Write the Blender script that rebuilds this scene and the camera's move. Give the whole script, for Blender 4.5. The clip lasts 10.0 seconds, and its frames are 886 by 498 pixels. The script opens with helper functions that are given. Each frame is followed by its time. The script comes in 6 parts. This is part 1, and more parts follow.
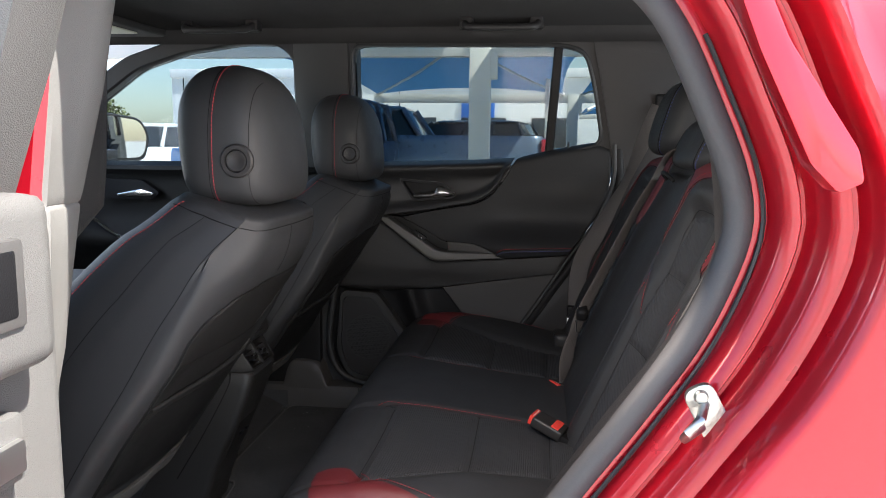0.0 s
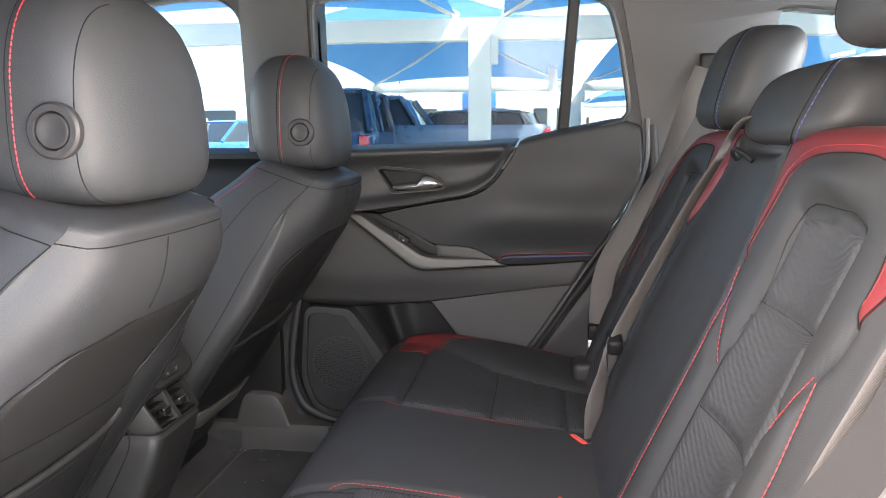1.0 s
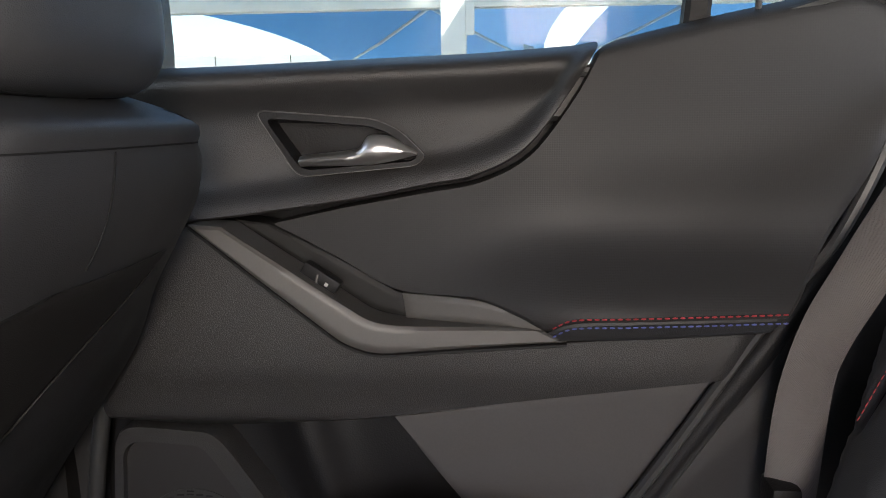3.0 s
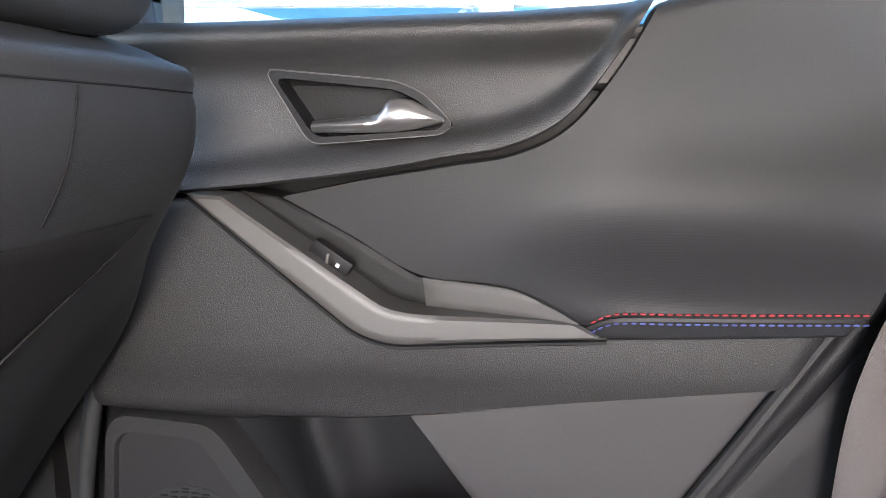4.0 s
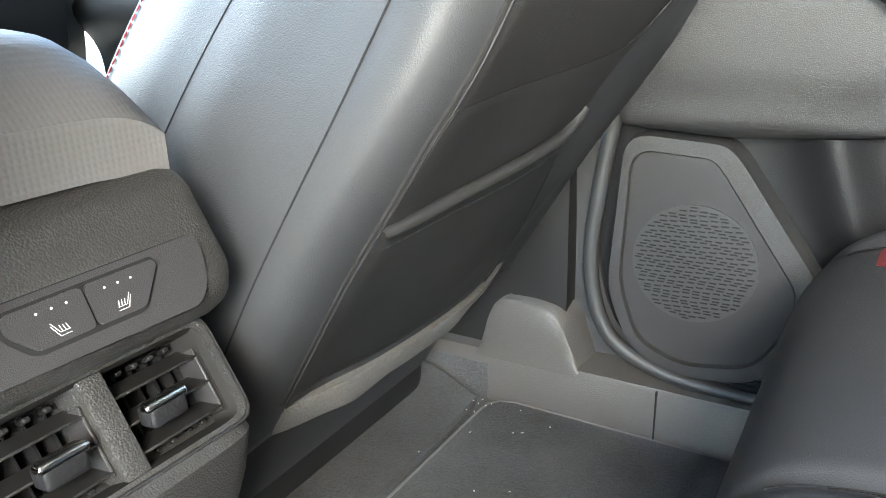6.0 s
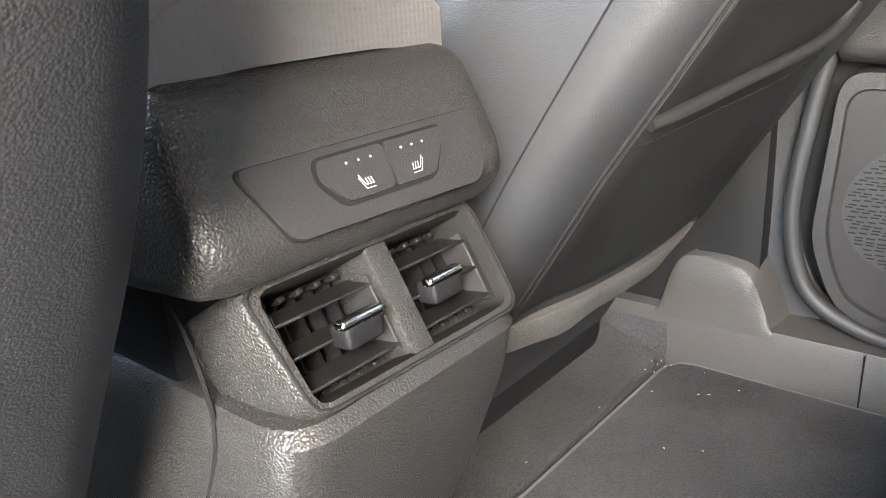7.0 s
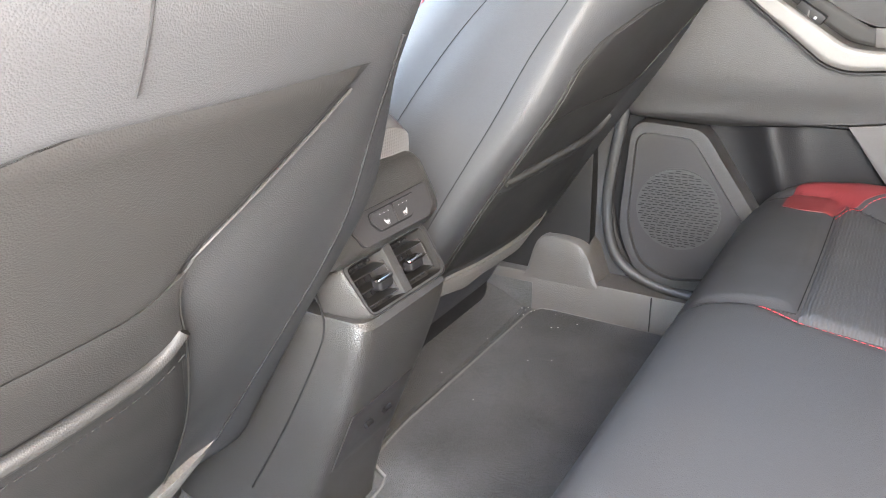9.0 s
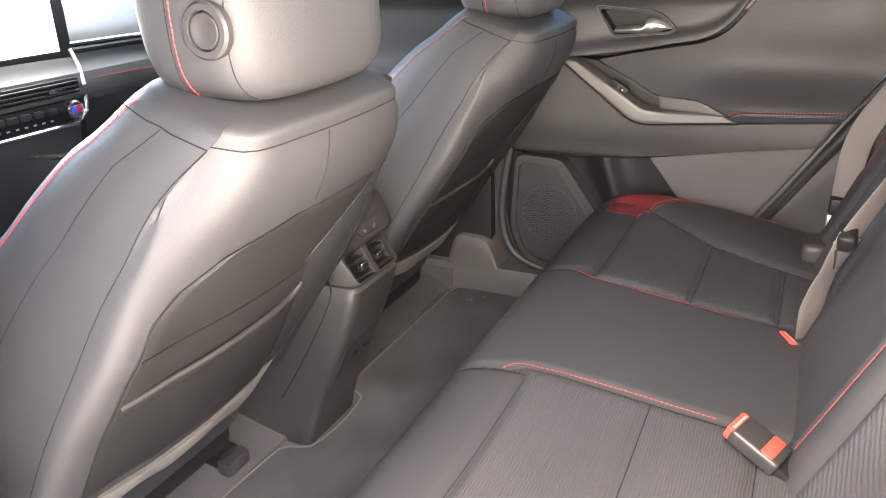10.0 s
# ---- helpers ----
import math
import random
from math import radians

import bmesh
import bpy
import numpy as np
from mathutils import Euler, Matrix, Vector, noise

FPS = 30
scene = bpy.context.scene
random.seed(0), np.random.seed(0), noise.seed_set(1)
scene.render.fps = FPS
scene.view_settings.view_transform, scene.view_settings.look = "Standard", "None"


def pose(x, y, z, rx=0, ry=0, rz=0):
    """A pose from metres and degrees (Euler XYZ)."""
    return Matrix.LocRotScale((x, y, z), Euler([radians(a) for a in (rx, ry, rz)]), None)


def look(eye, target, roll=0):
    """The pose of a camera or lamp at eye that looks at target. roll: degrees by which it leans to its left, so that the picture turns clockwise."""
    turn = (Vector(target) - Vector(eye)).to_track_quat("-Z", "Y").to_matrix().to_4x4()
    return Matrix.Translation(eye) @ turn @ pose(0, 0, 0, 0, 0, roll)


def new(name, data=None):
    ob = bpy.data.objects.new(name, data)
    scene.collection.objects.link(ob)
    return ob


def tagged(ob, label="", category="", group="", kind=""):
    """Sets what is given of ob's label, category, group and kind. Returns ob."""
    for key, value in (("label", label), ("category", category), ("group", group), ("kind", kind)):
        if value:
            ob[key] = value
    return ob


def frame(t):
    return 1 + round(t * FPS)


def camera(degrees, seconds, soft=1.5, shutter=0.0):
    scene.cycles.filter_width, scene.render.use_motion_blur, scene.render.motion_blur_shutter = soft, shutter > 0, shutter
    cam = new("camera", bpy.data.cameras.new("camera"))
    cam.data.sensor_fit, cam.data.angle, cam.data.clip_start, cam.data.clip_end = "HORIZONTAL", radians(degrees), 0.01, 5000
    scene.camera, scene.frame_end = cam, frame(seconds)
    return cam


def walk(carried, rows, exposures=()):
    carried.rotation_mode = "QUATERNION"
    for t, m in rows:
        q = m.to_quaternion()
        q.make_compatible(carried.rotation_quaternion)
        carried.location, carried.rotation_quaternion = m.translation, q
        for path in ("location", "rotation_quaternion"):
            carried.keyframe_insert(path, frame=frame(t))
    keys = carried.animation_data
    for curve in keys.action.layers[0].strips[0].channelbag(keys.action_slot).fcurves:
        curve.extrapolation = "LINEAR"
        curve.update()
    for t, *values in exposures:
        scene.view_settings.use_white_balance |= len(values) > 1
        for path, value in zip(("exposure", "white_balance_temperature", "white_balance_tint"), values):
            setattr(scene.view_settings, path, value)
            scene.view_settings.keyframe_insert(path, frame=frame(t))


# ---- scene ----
import functools

cam = camera(59.6, 10.0, soft=0.7)
PATH = [
    (0, (0.11, -1.696, 1.276), (-0.129, 0.271, 1.002), 0.5),
    (0.5, (0.101, -1.471, 1.253), (-0.152, 0.493, 0.972), 0.3),
    (1, (0.088, -1.203, 1.24), (-0.158, 0.759, 0.946), -0.2),
    (1.5, (0.038, -0.878, 1.237), (-0.19, 1.086, 0.932), -0.5),
    (2, (-0.018, -0.592, 1.205), (-0.212, 1.376, 0.903), -1.0),
    (2.5, (-0.034, -0.31, 1.173), (-0.219, 1.655, 0.848), -0.8),
    (2.7, (-0.049, -0.223, 1.166), (-0.214, 1.743, 0.834), -0.7),
    (3.8, (-0.052, -0.038, 1.114), (-0.285, 1.926, 0.817), 0.7),
    (4, (-0.053, -0.042, 1.116), (-0.306, 1.916, 0.794), 0.9),
    (4.5, (-0.096, -0.072, 1.104), (-0.45, 1.846, 0.659), 0.9),
    (5, (-0.14, -0.109, 1.059), (-0.698, 1.735, 0.524), 0.5),
    (5.5, (-0.192, -0.148, 1.006), (-0.966, 1.594, 0.4), -0.4),
    (6, (-0.235, -0.187, 0.979), (-1.209, 1.43, 0.318), -1.7),
    (6.2, (-0.248, -0.205, 0.966), (-1.291, 1.365, 0.298), -2.0),
    (7.3, (-0.315, -0.233, 0.916), (-1.563, 1.18, 0.25), -3.8),
    (7.5, (-0.313, -0.234, 0.916), (-1.571, 1.169, 0.247), -3.9),
    (8, (-0.307, -0.239, 0.927), (-1.535, 1.184, 0.243), -3.5),
    (8.5, (-0.215, -0.368, 0.997), (-1.325, 1.131, 0.275), -2.7),
    (9, (-0.102, -0.601, 1.103), (-1.079, 0.977, 0.356), -1.7),
    (9.5, (0.021, -0.86, 1.235), (-0.852, 0.78, 0.493), -2.0),
    (10, (0.146, -1.093, 1.317), (-0.665, 0.574, 0.566), -1.9),
]
walk(cam, [(t, look(eye, target, roll)) for t, eye, target, roll in PATH],
     exposures=[(0, 2.33, 6450, 10), (0.5, 3.46, 6450, 12), (1, 4.13, 6600, 10), (1.5, 3.86, 6500, 9), (2, 3.36, 6650, 8), (2.5, 3.37, 7000, 12), (4, 5.15, 6500, 13), (4.5, 5.28, 6350, 10), (5, 6.03, 6180, 5), (5.5, 6.1, 6350, 1), (6, 6.22, 6450, 0), (7.5, 6.43, 6950, 10), (8, 6.43, 6850, 9), (8.5, 6.65, 6850, 9), (9, 6.3, 6650, 8), (9.5, 5.77, 6900, 11), (10, 5.25, 7400, 14)])

# ---- light ----
SUN_DIR = Vector((0.66, -0.22, 1.0)).normalized()
world = bpy.data.worlds.new("world")
scene.world = world
world.use_nodes = True
wn = world.node_tree.nodes
sky = wn.new("ShaderNodeTexSky")
sky.sky_type = "NISHITA"
sky.sun_disc = False
sky.sun_elevation = math.asin(SUN_DIR.z)
sky.sun_rotation = math.atan2(SUN_DIR.x, SUN_DIR.y)
sky.dust_density = 1.2
wn["Background"].inputs["Strength"].default_value = 0.09
world.node_tree.links.new(sky.outputs[0], wn["Background"].inputs["Color"])
sun_data = bpy.data.lights.new("sun", "SUN")
sun_data.energy, sun_data.angle, sun_data.color = 4.4, radians(0.6), (1.0, 0.95, 0.88)
sun = new("sun", sun_data)
sun.matrix_world = look(SUN_DIR * 30, (0, 0, 0))


def opening_light(name, place, towards, wide, high, watts, colour):
    """Daylight that comes in through one of the car's openings."""
    data = bpy.data.lights.new(name, "AREA")
    data.shape, data.size, data.size_y, data.energy, data.color = "RECTANGLE", wide, high, watts, colour
    new(name, data).matrix_world = look(place, towards)


opening_light("doorway_daylight", (0.08, -0.76, 1.25), (0.0, 0.25, 0.70), 0.30, 0.42, 1.05, (1.0, 0.87, 0.76))
opening_light("windscreen_daylight", (-1.40, 0.0, 1.46), (-1.30, 0.0, 0.8), 0.95, 0.30, 0.6, (0.90, 0.96, 1.0))
opening_light("tailgate_daylight", (1.10, 0.0, 1.36), (0.0, 0.0, 1.0), 0.9, 0.26, 2.0, (0.92, 0.96, 1.0))


# ---- materials ----
def mat(name, base, rough=0.5, metal=0.0, grain=0.0, relief=0.0, vary=0.2, stain=0.14, coat=0.0, sheen=0.0, cells=True, spec=0.5, weave=0.0, even_cells=False, mottle=0.0):
    """A surface with grain of that many cells a metre, fine relief, and colour and gloss that vary at two scales."""
    m = bpy.data.materials.new(name)
    m.use_nodes = True
    nt = m.node_tree
    n, link = nt.nodes, nt.links.new
    b = n["Principled BSDF"]
    b.inputs["Metallic"].default_value = metal
    b.inputs["Coat Weight"].default_value = coat
    b.inputs["Coat Roughness"].default_value = 0.04
    b.inputs["Sheen Weight"].default_value = sheen
    b.inputs["Specular IOR Level"].default_value = spec
    co = n.new("ShaderNodeTexCoord")
    big = n.new("ShaderNodeTexNoise")
    big.inputs["Scale"].default_value, big.inputs["Detail"].default_value = 7.0, 5.0
    link(co.outputs["Object"], big.inputs["Vector"])
    fine = n.new("ShaderNodeTexNoise")
    fine.inputs["Scale"].default_value, fine.inputs["Detail"].default_value = 420.0, 4.0
    link(co.outputs["Object"], fine.inputs["Vector"])
    mix = n.new("ShaderNodeMix")
    mix.data_type = "RGBA"
    lo = [c * (1 - vary) for c in base]
    hi = [min(1.0, c * (1 + vary)) for c in base]
    mix.inputs["A"].default_value, mix.inputs["B"].default_value = (*lo, 1), (*hi, 1)
    add = n.new("ShaderNodeMath")
    add.operation = "ADD"
    half = n.new("ShaderNodeMath")
    half.operation, half.inputs[1].default_value = "MULTIPLY", 0.5
    link(big.outputs["Fac"], add.inputs[0])
    link(fine.outputs["Fac"], add.inputs[1])
    link(add.outputs[0], half.inputs[0])
    if mottle:
        sharp = n.new("ShaderNodeMapRange")
        sharp.inputs["From Min"].default_value, sharp.inputs["From Max"].default_value = 0.5 - mottle, 0.5 + mottle
        link(half.outputs[0], sharp.inputs["Value"])
        link(sharp.outputs[0], mix.inputs["Factor"])
    else:
        link(half.outputs[0], mix.inputs["Factor"])
    link(mix.outputs["Result"], b.inputs["Base Color"])
    ramp = n.new("ShaderNodeMapRange")
    ramp.inputs["From Min"].default_value, ramp.inputs["From Max"].default_value = 0.3, 0.7
    ramp.inputs["To Min"].default_value = max(0.02, rough * (1 - stain))
    ramp.inputs["To Max"].default_value = min(1.0, rough * (1 + stain))
    link(big.outputs["Fac"], ramp.inputs["Value"])
    link(ramp.outputs[0], b.inputs["Roughness"])
    if relief:
        bump = n.new("ShaderNodeBump")
        bump.inputs["Strength"].default_value = 1.0
        bump.inputs["Distance"].default_value = relief
        if weave:
            wv = n.new("ShaderNodeTexWave")
            wv.wave_type, wv.bands_direction = "BANDS", ("X" if weave < 100 else "DIAGONAL")
            wv.inputs["Scale"].default_value = weave
            wv.inputs["Distortion"].default_value = 2.5 if weave < 100 else 1.5
            wv.inputs["Detail"].default_value = 1.0
            link(co.outputs["Object"], wv.inputs["Vector"])
            link(wv.outputs["Fac"], bump.inputs["Height"])
        elif cells:
            v = n.new("ShaderNodeTexVoronoi")
            v.feature = "SMOOTH_F1"
            v.inputs["Scale"].default_value = grain
            v.inputs["Smoothness"].default_value = 0.6
            v.inputs["Randomness"].default_value = 0.12 if even_cells else 1.0
            link(co.outputs["Object"], v.inputs["Vector"])
            bump.invert = True
            link(v.outputs["Distance"], bump.inputs["Height"])
        else:
            v = n.new("ShaderNodeTexNoise")
            v.inputs["Scale"].default_value, v.inputs["Detail"].default_value = grain, 3.0
            link(co.outputs["Object"], v.inputs["Vector"])
            link(v.outputs["Fac"], bump.inputs["Height"])
        link(bump.outputs["Normal"], b.inputs["Normal"])
    return m


def glass(name, tint, rough=0.0):
    """A thin pane: clear with a tint, and a mirror at its surface by its index."""
    m = bpy.data.materials.new(name)
    m.use_nodes = True
    nt = m.node_tree
    n, link = nt.nodes, nt.links.new
    n.remove(n["Principled BSDF"])
    clear, gloss, blend, fres = n.new("ShaderNodeBsdfTransparent"), n.new("ShaderNodeBsdfGlossy"), n.new("ShaderNodeMixShader"), n.new("ShaderNodeFresnel")
    clear.inputs["Color"].default_value = (*tint, 1)
    gloss.inputs["Roughness"].default_value = rough
    fres.inputs["IOR"].default_value = 1.2
    link(fres.outputs[0], blend.inputs[0])
    link(clear.outputs[0], blend.inputs[1])
    link(gloss.outputs[0], blend.inputs[2])
    link(blend.outputs[0], n["Material Output"].inputs["Surface"])
    return m


def glow(name, colour, strength):
    m = bpy.data.materials.new(name)
    m.use_nodes = True
    b = m.node_tree.nodes["Principled BSDF"]
    b.inputs["Base Color"].default_value = (*colour, 1)
    b.inputs["Emission Color"].default_value = (*colour, 1)
    b.inputs["Emission Strength"].default_value = strength
    return m


LEATHER = mat("black leather", (0.0310, 0.0318, 0.0340), 0.52, grain=1100, relief=0.00018, spec=0.30, vary=0.15)
PERF = mat("ribbed black leather", (0.0410, 0.0422, 0.0455), 0.58, relief=0.0005, weave=80, vary=0.3, spec=0.25)
PANEL = mat("matt black vinyl", (0.015, 0.0148, 0.0148), 0.52, grain=1100, relief=0.00015, spec=0.2)
SATIN_CHROME = mat("brushed satin chrome", (0.78, 0.77, 0.76), 0.36, metal=1.0, vary=0.04)
RED_LEATHER = mat("dark red leather", (0.115, 0.0150, 0.0175), 0.5, grain=900, relief=0.0002)
DOOR_SOFT = mat("embossed black vinyl", (0.028, 0.028, 0.0295), 0.56, grain=420, relief=0.00022, even_cells=True, spec=0.25)
PLASTIC = mat("grained black plastic", (0.025, 0.0245, 0.025), 0.44, grain=900, relief=0.0004)
CONSOLE = mat("coarse grained black plastic", (0.027, 0.026, 0.025), 0.40, grain=800, relief=0.00048, vary=0.3, spec=0.6)
PLASTIC_SMOOTH = mat("fine black plastic", (0.028, 0.027, 0.028), 0.44, grain=1600, relief=0.00012, spec=0.32)
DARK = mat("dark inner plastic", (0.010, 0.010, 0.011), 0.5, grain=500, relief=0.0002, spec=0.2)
SATIN = mat("satin grey trim", (0.086, 0.083, 0.081), 0.45, metal=0.2, grain=1500, relief=0.00008)
GREYTRIM = mat("grey plastic trim", (0.155, 0.151, 0.143), 0.5, grain=900, relief=0.0002)
SEAL = mat("grey door weatherstrip", (0.078, 0.076, 0.078), 0.55, grain=400, relief=0.0002, cells=False)
# black plastic of the open door, with the sun's brightness put into its grey
DOOR_SUNLIT = mat("black door plastic greyed for sunlight", (0.112, 0.110, 0.106), 0.5, grain=700, relief=0.0005)
SILL = mat("scuffed grey sill plastic", (0.066, 0.062, 0.058), 0.5, grain=600, relief=0.0004, vary=0.3)
LID = mat("soft grey armrest vinyl", (0.11, 0.107, 0.107), 0.55, grain=300, relief=0.0005, even_cells=True)
ICON = mat("grey-white marking", (0.42, 0.42, 0.42), 0.6)
BLADE = mat("satin black vent plastic", (0.014, 0.014, 0.014), 0.32)
LINER_SHADED = mat("smooth vent lining darkened for shade", (0.011, 0.0105, 0.010), 0.75, spec=0.1)
DASH = mat("padded dashboard vinyl", (0.075, 0.079, 0.080), 0.55, grain=700, relief=0.0004, spec=0.3)
CLOTH = mat("charcoal door cloth", (0.062, 0.060, 0.060), 0.75, grain=1800, relief=0.0002, cells=False)
CHROME = mat("satin chrome", (0.72, 0.72, 0.72), 0.16, metal=1.0, vary=0.03)
STEEL = mat("galvanised steel", (0.55, 0.54, 0.50), 0.34, metal=1.0, grain=300, relief=0.0002)
CARPET = mat("black carpet", (0.046, 0.047, 0.048), 0.95, grain=480, relief=0.004, cells=False, sheen=0.05, vary=0.75, mottle=0.14)
MAT_PILE = mat("black floor mat pile", (0.046, 0.047, 0.048), 0.95, grain=560, relief=0.0035, cells=False, sheen=0.05, vary=0.75, mottle=0.14)
FELT = mat("grey underseat felt", (0.115, 0.108, 0.10), 0.95, grain=420, relief=0.0025, cells=False, vary=0.45, mottle=0.16)
EDGE = mat("pale mat binding", (0.115, 0.112, 0.11), 0.85, grain=900, relief=0.0006, cells=False)
HEADLINER = mat("charcoal headliner", (0.030, 0.029, 0.029), 0.95, grain=900, relief=0.0004, cells=False)
RUBBER = mat("door seal rubber", (0.030, 0.031, 0.032), 0.5, grain=400, relief=0.0002, cells=False)
PAINT = mat("red metallic paint", (0.52, 0.008, 0.022), 0.30, metal=0.35, coat=1.0, vary=0.04, grain=2500, relief=0.00002, cells=False)
BELT = mat("grey seat belt webbing", (0.135, 0.124, 0.12), 0.6, relief=0.0004, weave=420, vary=0.1)
BUCKLE = mat("black buckle shell", (0.025, 0.024, 0.024), 0.42, grain=1500, relief=0.0001)
RED_BUTTON = mat("red release button", (0.75, 0.06, 0.045), 0.4)
RED_THREAD = mat("red thread", (0.36, 0.03, 0.04), 0.7, vary=0.2)
BLUE_THREAD = mat("blue thread", (0.07, 0.09, 0.28), 0.7, vary=0.2)
SEAM = mat("seam gap", (0.013, 0.013, 0.014), 0.9, spec=0.1)
WHITE_INK = mat("white marking", (0.75, 0.75, 0.75), 0.6)
GLASS = glass("tinted window glass", (0.47, 0.505, 0.495))
CLEAR = glass("clear window glass", (0.52, 0.57, 0.59))


# ---- mesh helpers ----
ORIGIN = {}


def thing(name, base, label, category, group="", kind=""):
    """An empty at the base of a thing, under which its parts hang."""
    ob = tagged(new(name), label, category, group, kind)
    ob.location = base
    ob.empty_display_size = 0.05
    ORIGIN[ob] = Vector(base)
    return ob


def part(name, bm, material, parent=None, label="", sharp=38):
    """Links a bmesh, given in world metres, as one mesh object, under a thing or a part."""
    origin = ORIGIN[parent] if parent else Vector((0, 0, 0))
    bmesh.ops.transform(bm, matrix=Matrix.Translation(-origin), verts=bm.verts)
    me = bpy.data.meshes.new(name)
    bm.to_mesh(me)
    bm.free()
    me.polygons.foreach_set("use_smooth", [True] * len(me.polygons))
    me.set_sharp_from_angle(angle=radians(sharp))
    me.materials.append(material)
    ob = new(name, me)
    if parent:
        ob.parent = parent
        ORIGIN[ob] = origin
    if label:
        ob["label"] = label
    return ob


def single(name, bm, material, label, category, group="", kind="", sharp=38):
    """A thing of one mesh, with its origin at the middle of its underside."""
    cs = np.array([v.co for v in bm.verts])
    base = Vector((*((cs.min(0) + cs.max(0)) / 2)[:2], cs[:, 2].min()))
    bmesh.ops.transform(bm, matrix=Matrix.Translation(-base), verts=bm.verts)
    ob = part(name, bm, material, sharp=sharp)
    ob.location = base
    ORIGIN[ob] = base
    return tagged(ob, label, category, group, kind)


def spline(points, n=24):
    """n points at even steps along a smooth curve through the given ones."""
    p = np.array(points, float)
    if len(p) == 2:
        return p[0] + (p[1] - p[0]) * np.linspace(0, 1, n)[:, None]
    q = np.vstack([2 * p[0] - p[1], p, 2 * p[-1] - p[-2]])
    out = []
    for i in range(len(p) - 1):
        a, b, c, d = q[i : i + 4]
        for t in np.linspace(0, 1, 16, endpoint=False):
            out.append(0.5 * (2 * b + (c - a) * t + (2 * a - 5 * b + 4 * c - d) * t**2 + (3 * b - a - 3 * c + d) * t**3))
    return even(np.vstack([out, p[-1]]), n)


def even(points, n):
    """n points at even steps along a polyline."""
    p = np.array(points, float)
    s = np.r_[0, np.cumsum(np.linalg.norm(np.diff(p, axis=0), axis=1))]
    w = np.linspace(0, s[-1], n)
    return np.stack([np.interp(w, s, p[:, k]) for k in range(p.shape[1])], 1)


def rounded(points, r, closed=True, k=5):
    """A polygon with its corners rounded."""
    p = np.array(points, float)
    out, n = [], len(p)
    for i in range(n):
        a, b, c = p[i - 1], p[i], p[(i + 1) % n]
        if not closed and i in (0, n - 1):
            out.append(b)
            continue
        u, w = a - b, c - b
        lu, lw = np.linalg.norm(u), np.linalg.norm(w)
        d = min(r, lu * 0.45, lw * 0.45)
        s, e = b + u / lu * d, b + w / lw * d
        for t in np.linspace(0, 1, k):
            out.append((1 - t) ** 2 * s + 2 * t * (1 - t) * b + t * t * e)
    return np.array(out)


def grid(P, close_u=False, close_v=False, bm=None):
    """Quads over an array of places, rows by columns."""
    bm = bm or bmesh.new()
    P = np.asarray(P, float)
    nu, nv = P.shape[:2]
    vs = [[bm.verts.new(P[i, j]) for j in range(nv)] for i in range(nu)]
    for i in range(nu if close_u else nu - 1):
        for j in range(nv if close_v else nv - 1):
            a, b, c, d = vs[i][j], vs[(i + 1) % nu][j], vs[(i + 1) % nu][(j + 1) % nv], vs[i][(j + 1) % nv]
            if len({a, b, c, d}) == 4:
                bm.faces.new((a, b, c, d))
    return bm


def slab(P, back, edge=0.004, bm=None):
    """A sheet over an array of places with a rounded rim and sides that reach back by the vector."""
    P = np.array(P, float)
    back = np.array(back, float)
    unit = back / np.linalg.norm(back)
    ring = np.zeros(P.shape[:2])
    ring[0], ring[-1], ring[:, 0], ring[:, -1] = 1, 1, 1, 1
    Q = np.zeros((P.shape[0] + 2, P.shape[1] + 2, 3))
    F = P + ring[..., None] * unit * edge
    Q[1:-1, 1:-1] = F
    Q[0, 1:-1], Q[-1, 1:-1], Q[1:-1, 0], Q[1:-1, -1] = F[0], F[-1], F[:, 0], F[:, -1]
    Q[0, 0], Q[0, -1], Q[-1, 0], Q[-1, -1] = F[0, 0], F[0, -1], F[-1, 0], F[-1, -1]
    skirt = np.ones(Q.shape[:2], bool)
    skirt[1:-1, 1:-1] = False
    Q[skirt] += back
    bm = grid(Q, bm=bm)
    bmesh.ops.remove_doubles(bm, verts=bm.verts, dist=1e-6)
    bmesh.ops.recalc_face_normals(bm, faces=bm.faces)
    return bm


def coons(bottom, top, nu, nv):
    """Places between two curves that run the same way, as rows from bottom to top."""
    b, t = even(bottom, nu), even(top, nu)
    w = np.linspace(0, 1, nv)[:, None, None]
    return (1 - w) * b[None] + w * t[None]


def tube(points, r, n=6, closed=False, bm=None):
    """A round bar along a line of places; r may be a list."""
    p = np.array(points, float)
    rs = np.ones(len(p)) * r
    d = np.gradient(p, axis=0) if not closed else np.roll(p, -1, 0) - np.roll(p, 1, 0)
    d /= np.maximum(np.linalg.norm(d, axis=1), 1e-9)[:, None]
    up = np.array((0.31, 0.47, 0.83))
    rings = []
    for c, w, rad in zip(p, d, rs):
        s = np.cross(w, up)
        s /= np.linalg.norm(s)
        q = np.cross(w, s)
        a = np.linspace(0, 2 * np.pi, n, endpoint=False)[:, None]
        rings.append(c + rad * (np.cos(a) * s + np.sin(a) * q))
    own = bmesh.new() if bm is None else bm
    start = len(own.verts)
    grid(np.array(rings), close_u=closed, close_v=True, bm=own)
    if not closed:
        own.verts.ensure_lookup_table()
        own.faces.new([own.verts[start + k] for k in range(n)][::-1])
        own.faces.new([own.verts[start + (len(p) - 1) * n + k] for k in range(n)])
    return own


